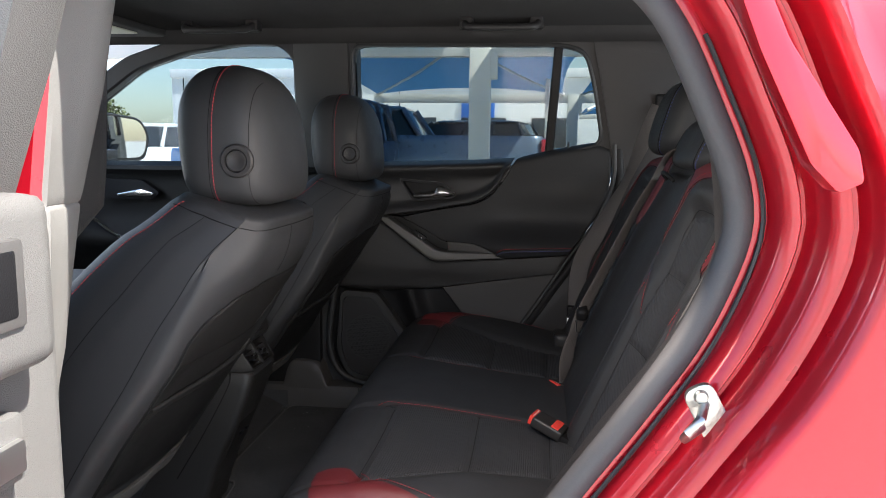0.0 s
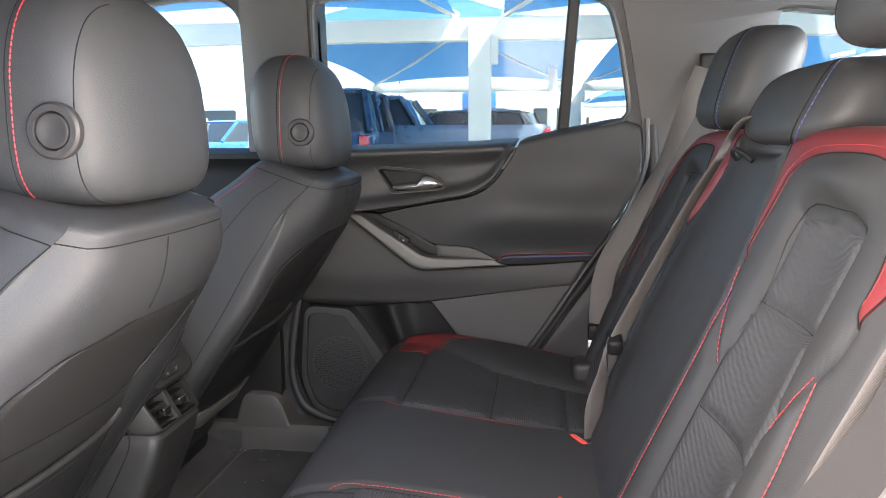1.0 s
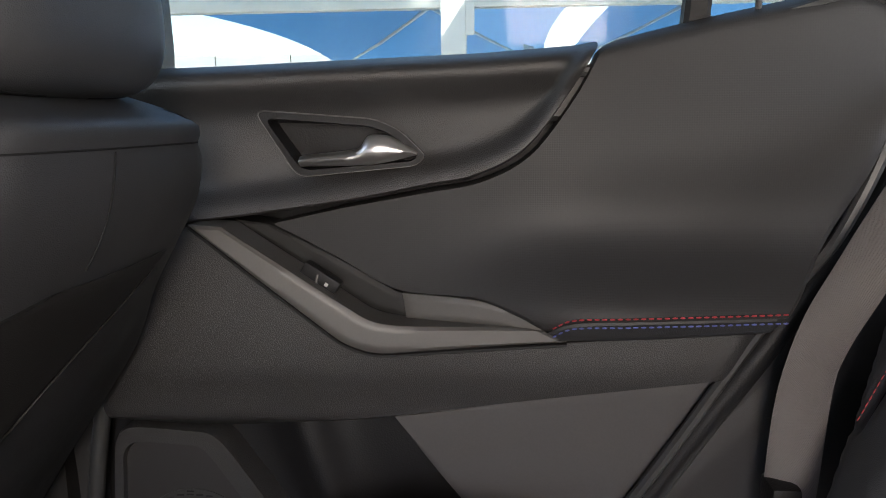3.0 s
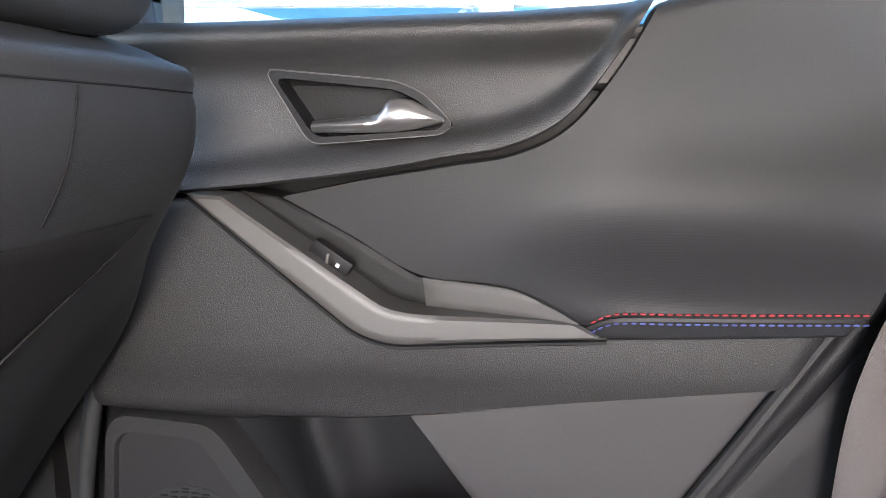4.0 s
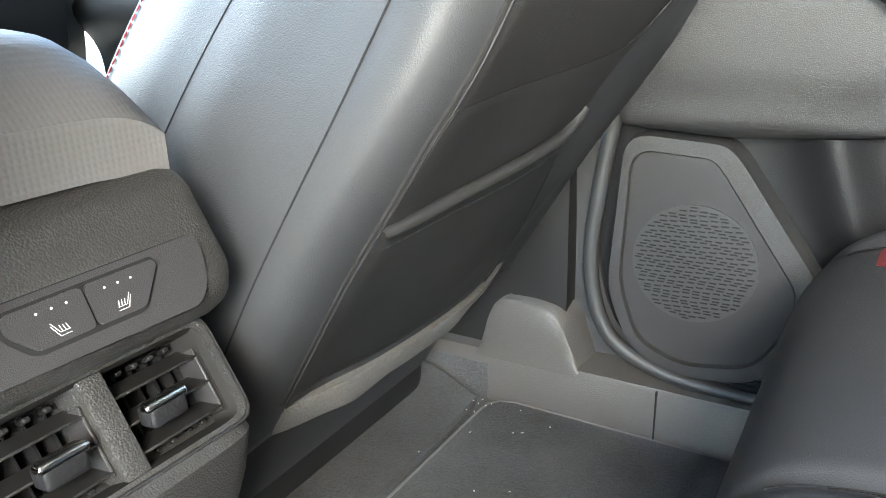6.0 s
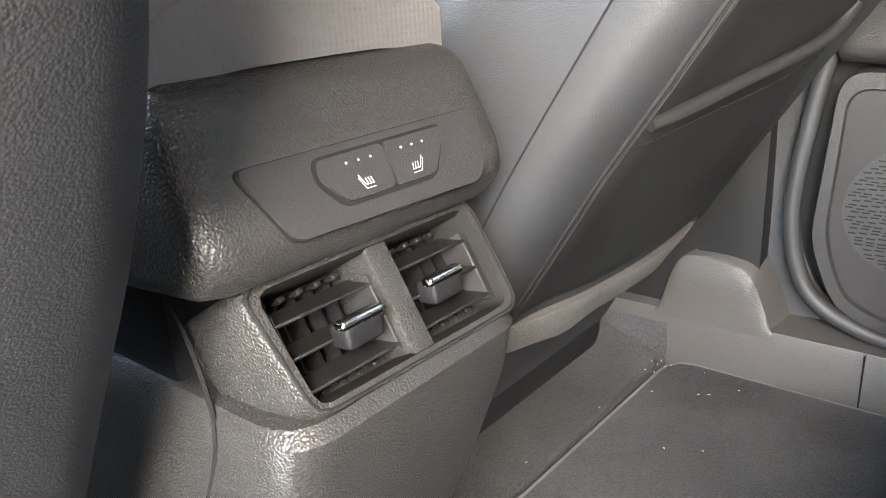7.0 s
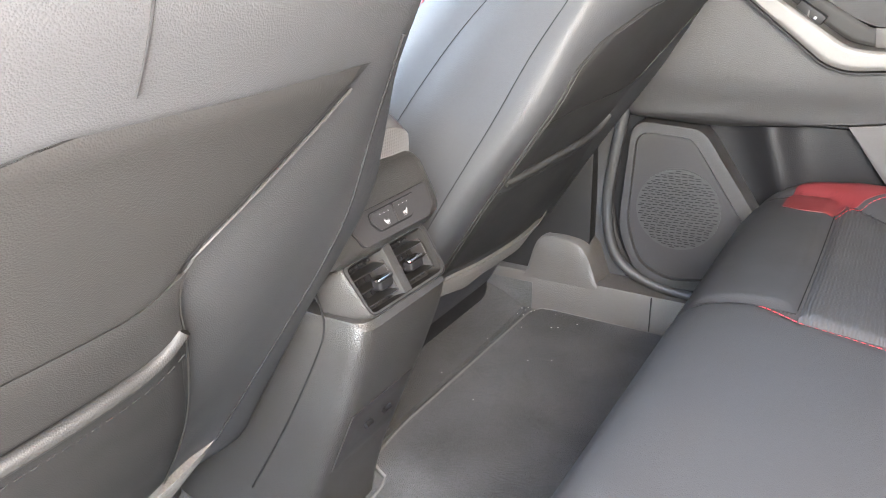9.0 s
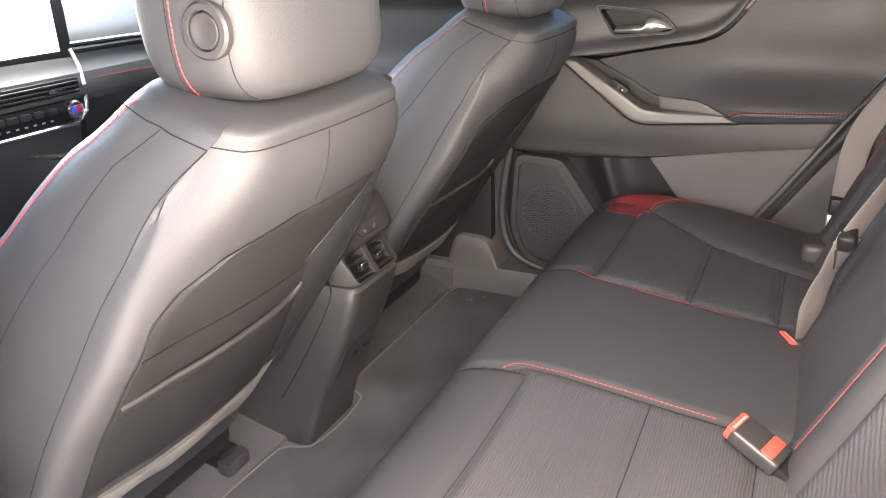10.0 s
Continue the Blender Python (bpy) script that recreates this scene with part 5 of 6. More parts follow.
def console():
    c = thing("centre_console", (-0.80, 0, FLOOR_Z), "grained black centre console with rear air vents and heated seat buttons", "centre console")
    rows = []
    for z, x1, w in ((0.405, -0.645, 0.088), (0.43, -0.640, 0.086), (0.50, -0.615, 0.080), (0.58, -0.580, 0.078), (0.66, -0.545, 0.079), (0.72, -0.522, 0.080), (0.750, -0.514, 0.079), (0.7560, -0.520, 0.076)):
        q = rounded_rect(-1.15, x1, w, 0.022)
        rows.append(np.stack([q[:, 0], q[:, 1], np.full(len(q), z)], 1))
    body = part("body", caps(grid(np.array(rows), close_v=True)), CONSOLE, c, "grained black plastic body")
    part("inner_block", box((-1.14, -0.074, 0.74), (-0.600, 0.070, 0.83), 0.004), DARK, c)
    # housing that juts over the vents
    prof = rounded([(-1.12, 0.896), (-0.580, 0.893), (-0.5535, 0.887), (-0.528, 0.828), (-0.540, 0.811), (-0.60, 0.806), (-1.12, 0.80)], 0.012)
    P = []
    for y, k in ((-0.094, 0.0), (-0.0925, 0.5), (-0.088, 0.85), (-0.078, 1.0), (0.074, 1.0), (0.084, 0.85), (0.0885, 0.5), (0.090, 0.0)):
        q = prof.copy()
        ctr = np.array((-0.80, 0.855))
        q = q - np.sign(q - ctr) * (1 - k) * 0.012
        P.append(np.stack([q[:, 0], np.full(len(q), y), q[:, 1]], 1))
    part("housing", caps(grid(np.array(P), close_v=True)), CONSOLE, c, "grained black plastic housing")
    # plate with the two heating buttons, laid on the sloping face
    d = np.array((0.028, -0.069))
    d /= np.linalg.norm(d)
    nx, nz = -d[1], d[0]
    top = np.array((-0.5492, 0.8805))

    def face(u, v, h=0.0):
        """u across, v down the face, h out of it."""
        q = top + d * v + np.array((nx, nz)) * h
        return (q[0], u, q[1])

    def raised(outline, h0, h1, bevel=0.0008):
        bm = bmesh.new()
        f = bm.faces.new([bm.verts.new(face(u, v, h1)) for u, v in outline])
        r = bmesh.ops.extrude_face_region(bm, geom=[f])
        low = [g for g in r["geom"] if isinstance(g, bmesh.types.BMVert)]
        off = Vector((nx, 0, nz)) * (h0 - h1)
        bmesh.ops.translate(bm, vec=off, verts=low)
        bmesh.ops.recalc_face_normals(bm, faces=bm.faces)
        return bm

    plate_o = rounded([(-0.0725, 0.0235), (0.0715, 0.0225), (0.0705, 0.040), (0.0655, 0.0520), (0.0580, 0.0585), (-0.0565, 0.0560)], 0.006)
    part("plate_gap", raised(plate_o, -0.003, 0.0006), SEAM, c)
    inner = plate_o.mean(0) + (plate_o - plate_o.mean(0)) * np.array((0.990, 0.972))
    panel = part("button_panel", raised(inner, -0.002, 0.0022), PLASTIC_SMOOTH, c, "fine black plastic button panel")
    well = rounded([(-0.0370, 0.0270), (0.0410, 0.0264), (0.0430, 0.0310), (0.0290, 0.0500), (-0.0275, 0.0495), (-0.0385, 0.0370)], 0.005)
    part("button_well", raised(well, 0.0, 0.0029), SEAM, panel)
    left = rounded([(-0.0352, 0.0285), (0.0010, 0.0282), (0.0014, 0.0475), (-0.0262, 0.0475), (-0.0365, 0.0362)], 0.003)
    right = rounded([(0.0026, 0.0282), (0.0398, 0.0280), (0.0412, 0.0312), (0.0278, 0.0478), (0.0030, 0.0476)], 0.003)
    for o, u in ((left, -0.0145), (right, 0.0185)):
        key = part("heater_button", raised(o, 0.0, 0.0046), PLASTIC_SMOOTH, panel, "black seat heater button with white marks")
        marks = bmesh.new()
        for k in range(3):
            cu = u - 0.007 + k * 0.007
            join(marks, raised([(cu + 0.0006 * math.cos(a), 0.0325 + 0.0006 * math.sin(a)) for a in np.linspace(0, 6.28, 9)[:-1]], 0.004, 0.0049))
        f = 1 if u < 0 else -1
        for a, b2 in (((-0.004, 0.0375), (-0.0005, 0.0435)), ((-0.0005, 0.0435), (0.0055, 0.0435)), ((0.0005, 0.0455), (0.0055, 0.0455)), ((0.000, 0.040), (0.001, 0.0435)), ((0.002, 0.040), (0.003, 0.0435)), ((0.004, 0.040), (0.005, 0.0435)), ((-0.0045, 0.039), (-0.001, 0.0455)), ((-0.001, 0.0455), (0.0005, 0.0455))):
            (au, av), (bu, bv) = a, b2
            tube([face(u + f * au * 0.8, 0.042 + (av - 0.042) * 0.8, 0.0047), face(u + f * bu * 0.8, 0.042 + (bv - 0.042) * 0.8, 0.0047)], 0.00022, 5, bm=marks)
        part("marking", marks, ICON, key)
    # vent bezel: rim, divider, blades, fins and tabs
    dv = np.array((0.031, -0.053))
    dv /= np.linalg.norm(dv)
    vx, vz = -dv[1], dv[0]
    vt = np.array((-0.5475, 0.8085))

    def vface(u, v, h=0.0):
        q = vt + dv * v + np.array((vx, vz)) * h
        return Vector((q[0], u, q[1]))

    m = Matrix(((0, dv[0], vx, vt[0]), (1, 0, 0, 0), (0, dv[1], vz, vt[1]), (0, 0, 0, 1)))

    def vbox(lo, hi, bevel=0.001, seg=2, turn=None):
        bm = box(lo, hi, bevel, seg, turn=turn)
        bmesh.ops.transform(bm, matrix=m, verts=bm.verts)
        bmesh.ops.recalc_face_normals(bm, faces=bm.faces)
        return bm

    U0, U1, V1 = -0.075, 0.077, 0.061
    outer = rounded([(U0, -0.004), (U1, -0.004), (U1 + 0.001, V1), (U0 + 0.010, V1 - 0.003)], 0.011)
    hole = rounded([(U0 + 0.013, 0.003), (U1 - 0.012, 0.003), (U1 - 0.012, V1 - 0.007), (U0 + 0.016, V1 - 0.009)], 0.005)
    n = 80
    a, b = even(np.vstack([hole, hole[:1]]), n + 1)[:-1], even(np.vstack([outer, outer[:1]]), n + 1)[:-1]
    rows = [[vface(u, v, h) for u, v in loop] for loop, h in ((a * 0.97, -0.045), (a, -0.002), (a * 0.75 + b * 0.25, 0.0015), (b * 0.85 + a * 0.15, 0.0015), (b, -0.001), (b, -0.05))]
    vent = part("vent_frame", grid(np.array(rows[2:]), close_v=True), CONSOLE, c, "grained black plastic vent surround")
    # lining coloured darker than the surround, so the vent's inside reads as shaded
    part("vent_liner", grid(np.array(rows[:3]), close_v=True), LINER_SHADED, vent, "smooth lining of the vent, its colour darkened for shade")
    part("bezel_seam", tube(np.array([vface(u, v, 0.0016) for u, v in a * 0.30 + b * 0.70]), 0.0006, 6, closed=True), SEAM, vent)
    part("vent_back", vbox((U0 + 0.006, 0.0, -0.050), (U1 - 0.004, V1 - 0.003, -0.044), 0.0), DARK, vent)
    part("vent_divider", vbox((-0.0035, 0.001, -0.045), (0.0105, V1 - 0.005, 0.001), 0.002), CONSOLE, vent, "grained plastic bar between the vents")
    for s0, s1, tabx in ((U0 + 0.0145, -0.0040, -0.026), (0.0110, U1 - 0.0125, 0.030)):
        for k, v in enumerate((0.014, 0.029, 0.044)):
            tilt = Matrix.Rotation(radians(-22), 4, "X")
            blade = part("vent_blade", vbox((s0, v - 0.0008, -0.020), (s1, v + 0.0008, -0.003), 0.0005, 1, turn=tilt), BLADE, vent)
            if k == 1:
                tab = part("vent_tab", vbox((tabx - 0.011, v - 0.0025, -0.006), (tabx + 0.011, v + 0.009, 0.0065), 0.003, 3, turn=tilt), DARK, vent, "vent thumb tab")
                part("tab_trim", vbox((tabx - 0.0125, v - 0.0035, 0.0015), (tabx + 0.0125, v + 0.0015, 0.0085), 0.0022, 3, turn=tilt), CHROME, tab, "bright trim on the tab")
        for k in range(5):
            u = s0 + (s1 - s0) * (k + 0.7) / 5.4
            part("vent_fin", vbox((u - 0.0008, 0.004, -0.042), (u + 0.0008, V1 - 0.007, -0.026), 0.0, 1, turn=Matrix.Rotation(radians(12), 4, "Y")), DARK, vent)
            for v in (0.0065, V1 - 0.0105):
                part("vent_pin", vbox((u - 0.002, v - 0.0015, -0.024), (u + 0.002, v + 0.0015, -0.016), 0.0008, 1), DARK, vent)
        for e, sg in ((s0, 1), (s1, -1)):
            part("vent_cheek", vbox((min(e, e + sg * 0.0018), 0.012, -0.022), (max(e, e + sg * 0.0018), 0.049, -0.004), 0.0005, 1), PLASTIC_SMOOTH, vent)
    # lower rear pocket with sockets
    sock = []
    for z in np.linspace(0.545, 0.63, 10):
        x1 = np.interp(z, (0.50, 0.58, 0.66), (-0.615, -0.580, -0.545))
        sock.append([(x1 + 0.0025, y, z) for y in np.linspace(-0.058, 0.058, 12)])
    so = part("socket_panel", slab(np.array(sock), (-0.01, 0, 0), 0.0015), PLASTIC_SMOOTH, c, "fine black plastic socket panel")
    for y in (-0.018, 0.018):
        x1 = np.interp(0.595, (0.58, 0.66), (-0.580, -0.545)) + 0.004
        part("socket", tube([(x1, y - 0.006, 0.594), (x1, y + 0.006, 0.594)], 0.0035, 10), DARK, so, "charging socket")
    # side seam
    part("side_seam", tube(spline([(-0.592, -0.0765, 0.800), (-0.575, -0.0785, 0.78), (-0.567, -0.0795, 0.745), (-0.585, -0.0795, 0.70), (-0.64, -0.079, 0.60), (-0.70, -0.084, 0.50)], 40), 0.0012, 6), SEAM, body)
    # padded lid
    lid = []
    for x in np.linspace(-1.02, -0.566, 28):
        end = np.clip((x + 0.630) / 0.056, 0, 1)
        hgt = 0.066 - 0.034 * end ** 2.2
        yy = np.linspace(-1, 1, 25)
        lid.append([(x, 0.084 * v, 0.897 + hgt * (1 - np.abs(v) ** 5 * 0.45)) for v in yy])
    part("armrest_lid", slab(np.array(lid), (0, 0, -0.03), 0.008), LID, c, "soft dimpled armrest lid")
    return c


console()

# floor mat, cut round the console, with a pale bound edge
MAT_OUT = rounded([(-0.680, 0.678), (-0.686, 0.20), (-0.676, 0.112), (-0.634, 0.102), (-0.622, 0.0), (-0.634, -0.102), (-0.690, -0.112), (-0.696, -0.25), (-0.690, -0.660), (-0.31, -0.655), (-0.31, 0.674)], 0.035)
fm = thing("floor_mat", (-0.45, 0, FLOOR_Z), "black pile floor mat with a pale bound edge", "floor mat")
part("carpet_face", prism(MAT_OUT, lambda x, y: (x, y, FLOOR_Z + 0.009), (0, 0, -0.008)), MAT_PILE, fm)
part("binding", tube(np.array([(x, y, FLOOR_Z + 0.007) for x, y in even(np.vstack([MAT_OUT, MAT_OUT[:1]]), 160)[:-1]]), 0.0032, 6, closed=True), EDGE, fm, "pale stitched binding")
# carpet under the front seat, which rises to the front
rise = np.array([[(x, y, FLOOR_Z + 0.002 + 0.075 * step(-x, 0.84, 0.26) + 0.005 * np.sin(9 * y + 14 * x) * step(-x, 0.75, 0.1) + 0.045 * step(np.abs(y), 0.66, 0.10) * step(-x, 0.72, 0.06)) for y in np.linspace(-0.66, 0.66, 40)] for x in np.linspace(-1.5, -0.698, 34)])
single("footwell_carpet", slab(rise, (0, 0, -0.02), 0.0), CARPET, "black carpet rising under the front seats", "carpet")


rnd = random.Random(5)
lint = bmesh.new()
for k in range(22):
    x, y = rnd.uniform(-0.78, -0.56), rnd.uniform(0.30, 0.66)
    if k < 8:
        x, y = rnd.gauss(-0.688, 0.008), rnd.gauss(0.655, 0.012)
    a, r = rnd.uniform(0, 6.28), rnd.uniform(0.0008, 0.0022)
    z = FLOOR_Z + (0.0105 if x > -0.68 else 0.012 + 0.03 * max(0, -x - 0.70))
    tube([(x, y, z), (x + r * math.cos(a), y + r * math.sin(a), z + 0.0006), (x + 1.8 * r * math.cos(a + 0.6), y + 1.8 * r * math.sin(a + 0.6), z)], 0.0004, 5, bm=lint)
single("lint", lint, WHITE_INK, "tiny white lint specks lying on the black carpet", "lint", kind="stuff")


# ---- dashboard ----
def dashboard():
    d = thing("dashboard", (-1.50, 0, 0.9), "black dashboard with a lit screen, air vents and red stitching", "dashboard")
    prof = spline([(-1.72, 1.17), (-1.60, 1.18), (-1.50, 1.165), (-1.445, 1.135), (-1.43, 1.10), (-1.415, 1.06), (-1.40, 1.045), (-1.40, 0.99), (-1.43, 0.95), (-1.45, 0.85), (-1.50, 0.70)], 50)
    P = np.array([[(x - 0.02 * (y / 0.7) ** 2, y, z) for y in np.linspace(-0.68, 0.68, 60)] for x, z in prof])
    part("panel", slab(P, (-0.05, 0, -0.02), 0.0), DASH, d, "grey-black padded dashboard vinyl")
    part("upper_trim", tube([(-1.432, y, 1.108 - 0.012 * (y - 0.3)) for y in np.linspace(0.20, 0.60, 20)], 0.006, 8), CHROME, d, "bright trim strip")
    part("shadow_gap", tube([(-1.424, y, 1.094 - 0.012 * (y - 0.3)) for y in np.linspace(0.20, 0.62, 20)], 0.007, 8), DARK, d)
    part("stitching", stitches([(-1.401, y, 1.036 - 0.02 * abs(y)) for y in np.linspace(-0.6, 0.62, 60)], 0.006, 0.003, 0.0016), RED_THREAD, d, "red stitching")
    part("lower_panel", slab(np.array([[(-1.400 - 0.03 * w, y, 0.985 - 0.17 * w) for y in np.linspace(0.19, 0.62, 12)] for w in np.linspace(0, 1, 8)]), (-0.02, 0, 0), 0.004), PLASTIC_SMOOTH, d)
    part("side_trim", tube([(-1.425, 0.195, 1.10), (-1.412, 0.200, 1.06), (-1.392, 0.188, 1.02)], 0.005, 8), SATIN_CHROME, d, "bright trim beside the vents")
    scr = part("screen_frame", box((-1.455, -0.24, 1.07), (-1.425, 0.205, 1.255), 0.012), DARK, d, "glossy black screen surround")
    part("screen", box((-1.4245, -0.10, 1.10), (-1.4215, 0.165, 1.24), 0.004), glow("lit screen", (0.9, 0.93, 0.95), 1.6), scr, "white lit display")
    part("vent_surround", box((-1.415, -0.10, 1.005), (-1.392, 0.175, 1.042), 0.006), DARK, d)
    part("control_strip", box((-1.412, -0.12, 0.945), (-1.388, 0.165, 0.995), 0.008), DARK, d)
    for k in range(3):
        part("vent_slat", box((-1.394, -0.095, 1.012 + k * 0.010), (-1.386, 0.168, 1.0155 + k * 0.010), 0.001, 1), PLASTIC_SMOOTH, d)
    part("vent_tab", box((-1.388, 0.08, 1.018), (-1.376, 0.115, 1.026), 0.002), CHROME, d, "bright vent tab")
    for k in range(9):
        part("key_mark", box((-1.3885, -0.100 + k * 0.022, 0.956), (-1.3872, -0.092 + k * 0.022, 0.960), 0.0, 1), ICON, d)
    for k in range(6):
        part("control_key", box((-1.390, -0.095 + k * 0.033, 0.972), (-1.382, -0.070 + k * 0.033, 0.986), 0.002), PLASTIC_SMOOTH, d)
    part("control_trim", tube([(-1.386, -0.12, 0.940), (-1.386, 0.15, 0.940), (-1.386, 0.175, 0.965), (-1.386, 0.182, 1.000)], 0.005, 8), CHROME, d, "bright trim round the controls")
    kn = part("temperature_knob", lathe([(0.0, 0.020), (0.017, 0.020), (0.021, 0.016), (0.022, 0.0)], Matrix.Translation((-1.388, 0.135, 0.975)) @ Matrix.Rotation(radians(90), 4, "Y"), 28), CHROME, d, "chrome temperature knob with red and blue mark")
    part("knob_blue", box((-1.369, 0.122, 0.967), (-1.3665, 0.135, 0.985), 0.002), mat("blue mark", (0.05, 0.08, 0.6), 0.4), kn)
    part("knob_red", box((-1.369, 0.1355, 0.967), (-1.3665, 0.148, 0.985), 0.002), mat("red mark", (0.6, 0.04, 0.05), 0.4), kn)
    vent = Matrix.Translation((-1.385, 0.635, 1.125)) @ Matrix.Rotation(radians(80), 4, "Y")
    v = part("round_vent", lathe([(0.0, 0.004), (0.028, 0.004), (0.030, 0.010), (0.040, 0.012), (0.043, 0.004), (0.043, -0.02)], vent, 32), DARK, d, "round side air vent with a red ring")
    part("vent_ring", lathe([(0.036, 0.011), (0.038, 0.0145), (0.041, 0.0125), (0.040, 0.010)], vent, 32), RED_BUTTON, v)
    # front storage rim between the seats
    part("shifter_rim", tube([(-1.36, -0.02, 0.90), (-1.10, -0.02, 0.935), (-1.08, 0.04, 0.935)], 0.006, 8), CHROME, d)


dashboard()


def grab_handle(x):
    """A folding grab handle on the roof rail."""
    h = thing("grab_handle", (x, 0.56, 1.60), "dark plastic folding grab handle on the roof rail", "grab handle", group="grab handles")
    line = spline([(x - 0.105, 0.600, 1.625), (x - 0.10, 0.565, 1.605), (x - 0.07, 0.548, 1.598), (x + 0.07, 0.548, 1.598), (x + 0.10, 0.565, 1.605), (x + 0.105, 0.600, 1.625)], 40)
    part("bar", tube(line, 0.011, 10), PLASTIC_SMOOTH, h)
    for s in (-1, 1):
        part("mount", box((x + s * 0.10 - 0.02, 0.575, 1.598), (x + s * 0.10 + 0.02, 0.625, 1.64), 0.01), PLASTIC_SMOOTH, h)


grab_handle(-0.845)
grab_handle(-0.005)

sv = thing("sun_visor", (-1.10, 0.42, 1.58), "dark sun visor folded against the headliner", "sun visor")
part("panel", box((-1.22, 0.22, 1.585), (-1.02, 0.60, 1.605), 0.009, 3), HEADLINER, sv)
part("mirror_lamp", box((-1.16, 0.34, 1.581), (-1.06, 0.50, 1.5855), 0.002), mat("pale visor label", (0.6, 0.6, 0.5), 0.5), sv, "pale vanity lens")


# ---- left flank: the open rear doorway and the painted body ----
OPENING = spline([(-0.50, 1.47), (-0.20, 1.525), (0.05, 1.52), (0.17, 1.485), (0.247, 1.425), (0.305, 1.312), (0.336, 1.231), (0.338, 1.165), (0.298, 1.06), (0.232, 0.955), (0.155, 0.845), (0.05, 0.69), (-0.03, 0.575), (-0.10, 0.525), (-0.22, 0.503), (-0.50, 0.497)], 110)


def flank():
    tan = np.gradient(OPENING, axis=0)
    tan /= np.linalg.norm(tan, axis=1)[:, None]
    out = np.stack([-tan[:, 1], tan[:, 0]], 1)
    if (out[55] * np.array((1, 0))).sum() < 0:
        out = -out
    rear = np.clip(out[:, 0], 0, 1)
    body = thing("car_body", (0.5, -0.9, 0.5), "glossy red metallic rear flank of the car around the open doorway", "car body")

    def ring(o, y):
        q = OPENING + out * o
        return np.stack([q[:, 0], np.full(len(q), y), q[:, 1]], 1)

    flare = 0.35 + 0.65 * rear
    rows = [(0.004, -0.785), (0.006, -0.803), (0.016, -0.807), (0.022, -0.805), (0.026, -0.812), (0.029, -0.832), (0.034, -0.840), (0.045, -0.843), (0.049, -0.835), (0.053, -0.835), (0.057, -0.850), (0.061, -0.882), (0.067, -0.891), (0.079, -0.894), (0.083, -0.885), (0.087, -0.886), (0.091, -0.905), (0.095, -0.932), (0.101, -0.942), (0.110, -0.946)]
    R = []
    for o, y in rows:
        q = OPENING + out * (o * flare)[:, None]
        R.append(np.stack([q[:, 0], -0.785 + (y + 0.785) * (0.45 + 0.55 * rear), q[:, 1]], 1))
    last = R[-1]
    for dx, dy in ((0.03, -0.004), (0.15, -0.012), (0.45, 0.0), (0.9, 0.06)):
        q = last.copy()
        q[:, 0] += dx * rear
        q[:, 2] += (1 - rear) * np.sign(out[:, 1]) * dx * 0.12
        q[:, 1] = last[:, 1] + dy * rear + (0.10 * np.maximum(0, q[:, 2] - 1.15) ** 1.0)
        R.append(q)
    part("rear_flank", grid(np.array(R)), PAINT, body, "glossy red painted jamb and flank", sharp=50)
    # the raised corner where the window frame lands
    corner = rounded([(0.288, 1.47), (0.334, 1.37), (0.402, 1.272), (0.408, 1.242), (0.383, 1.232), (0.356, 1.258), (0.306, 1.36), (0.270, 1.45)], 0.006)
    part("frame_landing", prism(corner, lambda x, z: (x, -0.946 + 0.25 * (0.89 * (x - 0.345) + 0.46 * (z - 1.35)), z), (0, 0.03, 0), 0.003), PAINT, body)
    part("seam", tube(ring(0.016, -0.812)[40:100], 0.003, 6), RUBBER, body)
    seal = single("door_seal", tube(ring(-0.008, -0.802), 0.0165, 12), SEAL, "fat grey rubber seal round the open doorway", "door seal")
    seal["kind"] = "structure"
    strike = thing("door_striker", (0.302, -0.86, 0.985), "bright steel door striker bolted to the red jamb", "striker")
    rot = pose(0.302, -0.852, 0.985, 0, -28, 0)
    bm = prism(rounded([(-0.017, -0.034), (0.017, -0.034), (0.017, 0.034), (-0.017, 0.034)], 0.014), lambda x, z: (x, -0.006, z), (0, 0.008, 0), 0.002)
    bmesh.ops.transform(bm, matrix=rot, verts=bm.verts)
    part("plate", bm, STEEL, strike)
    for z in (-0.022, 0.022):
        bm = lathe([(0.0, 0.006), (0.006, 0.0055), (0.0085, 0.0)], rot @ Matrix.Translation((0, -0.005, z)) @ Matrix.Rotation(radians(90), 4, "X"), 16)
        part("screw", bm, STEEL, strike)
    bm = tube([(0.0, -0.004, 0.012), (-0.012, -0.034, 0.010), (-0.030, -0.040, 0.004), (-0.036, -0.028, -0.004), (-0.014, -0.004, -0.010)], 0.0055, 10)
    bmesh.ops.transform(bm, matrix=rot, verts=bm.verts)
    part("hoop", bm, STEEL, strike)


flank()


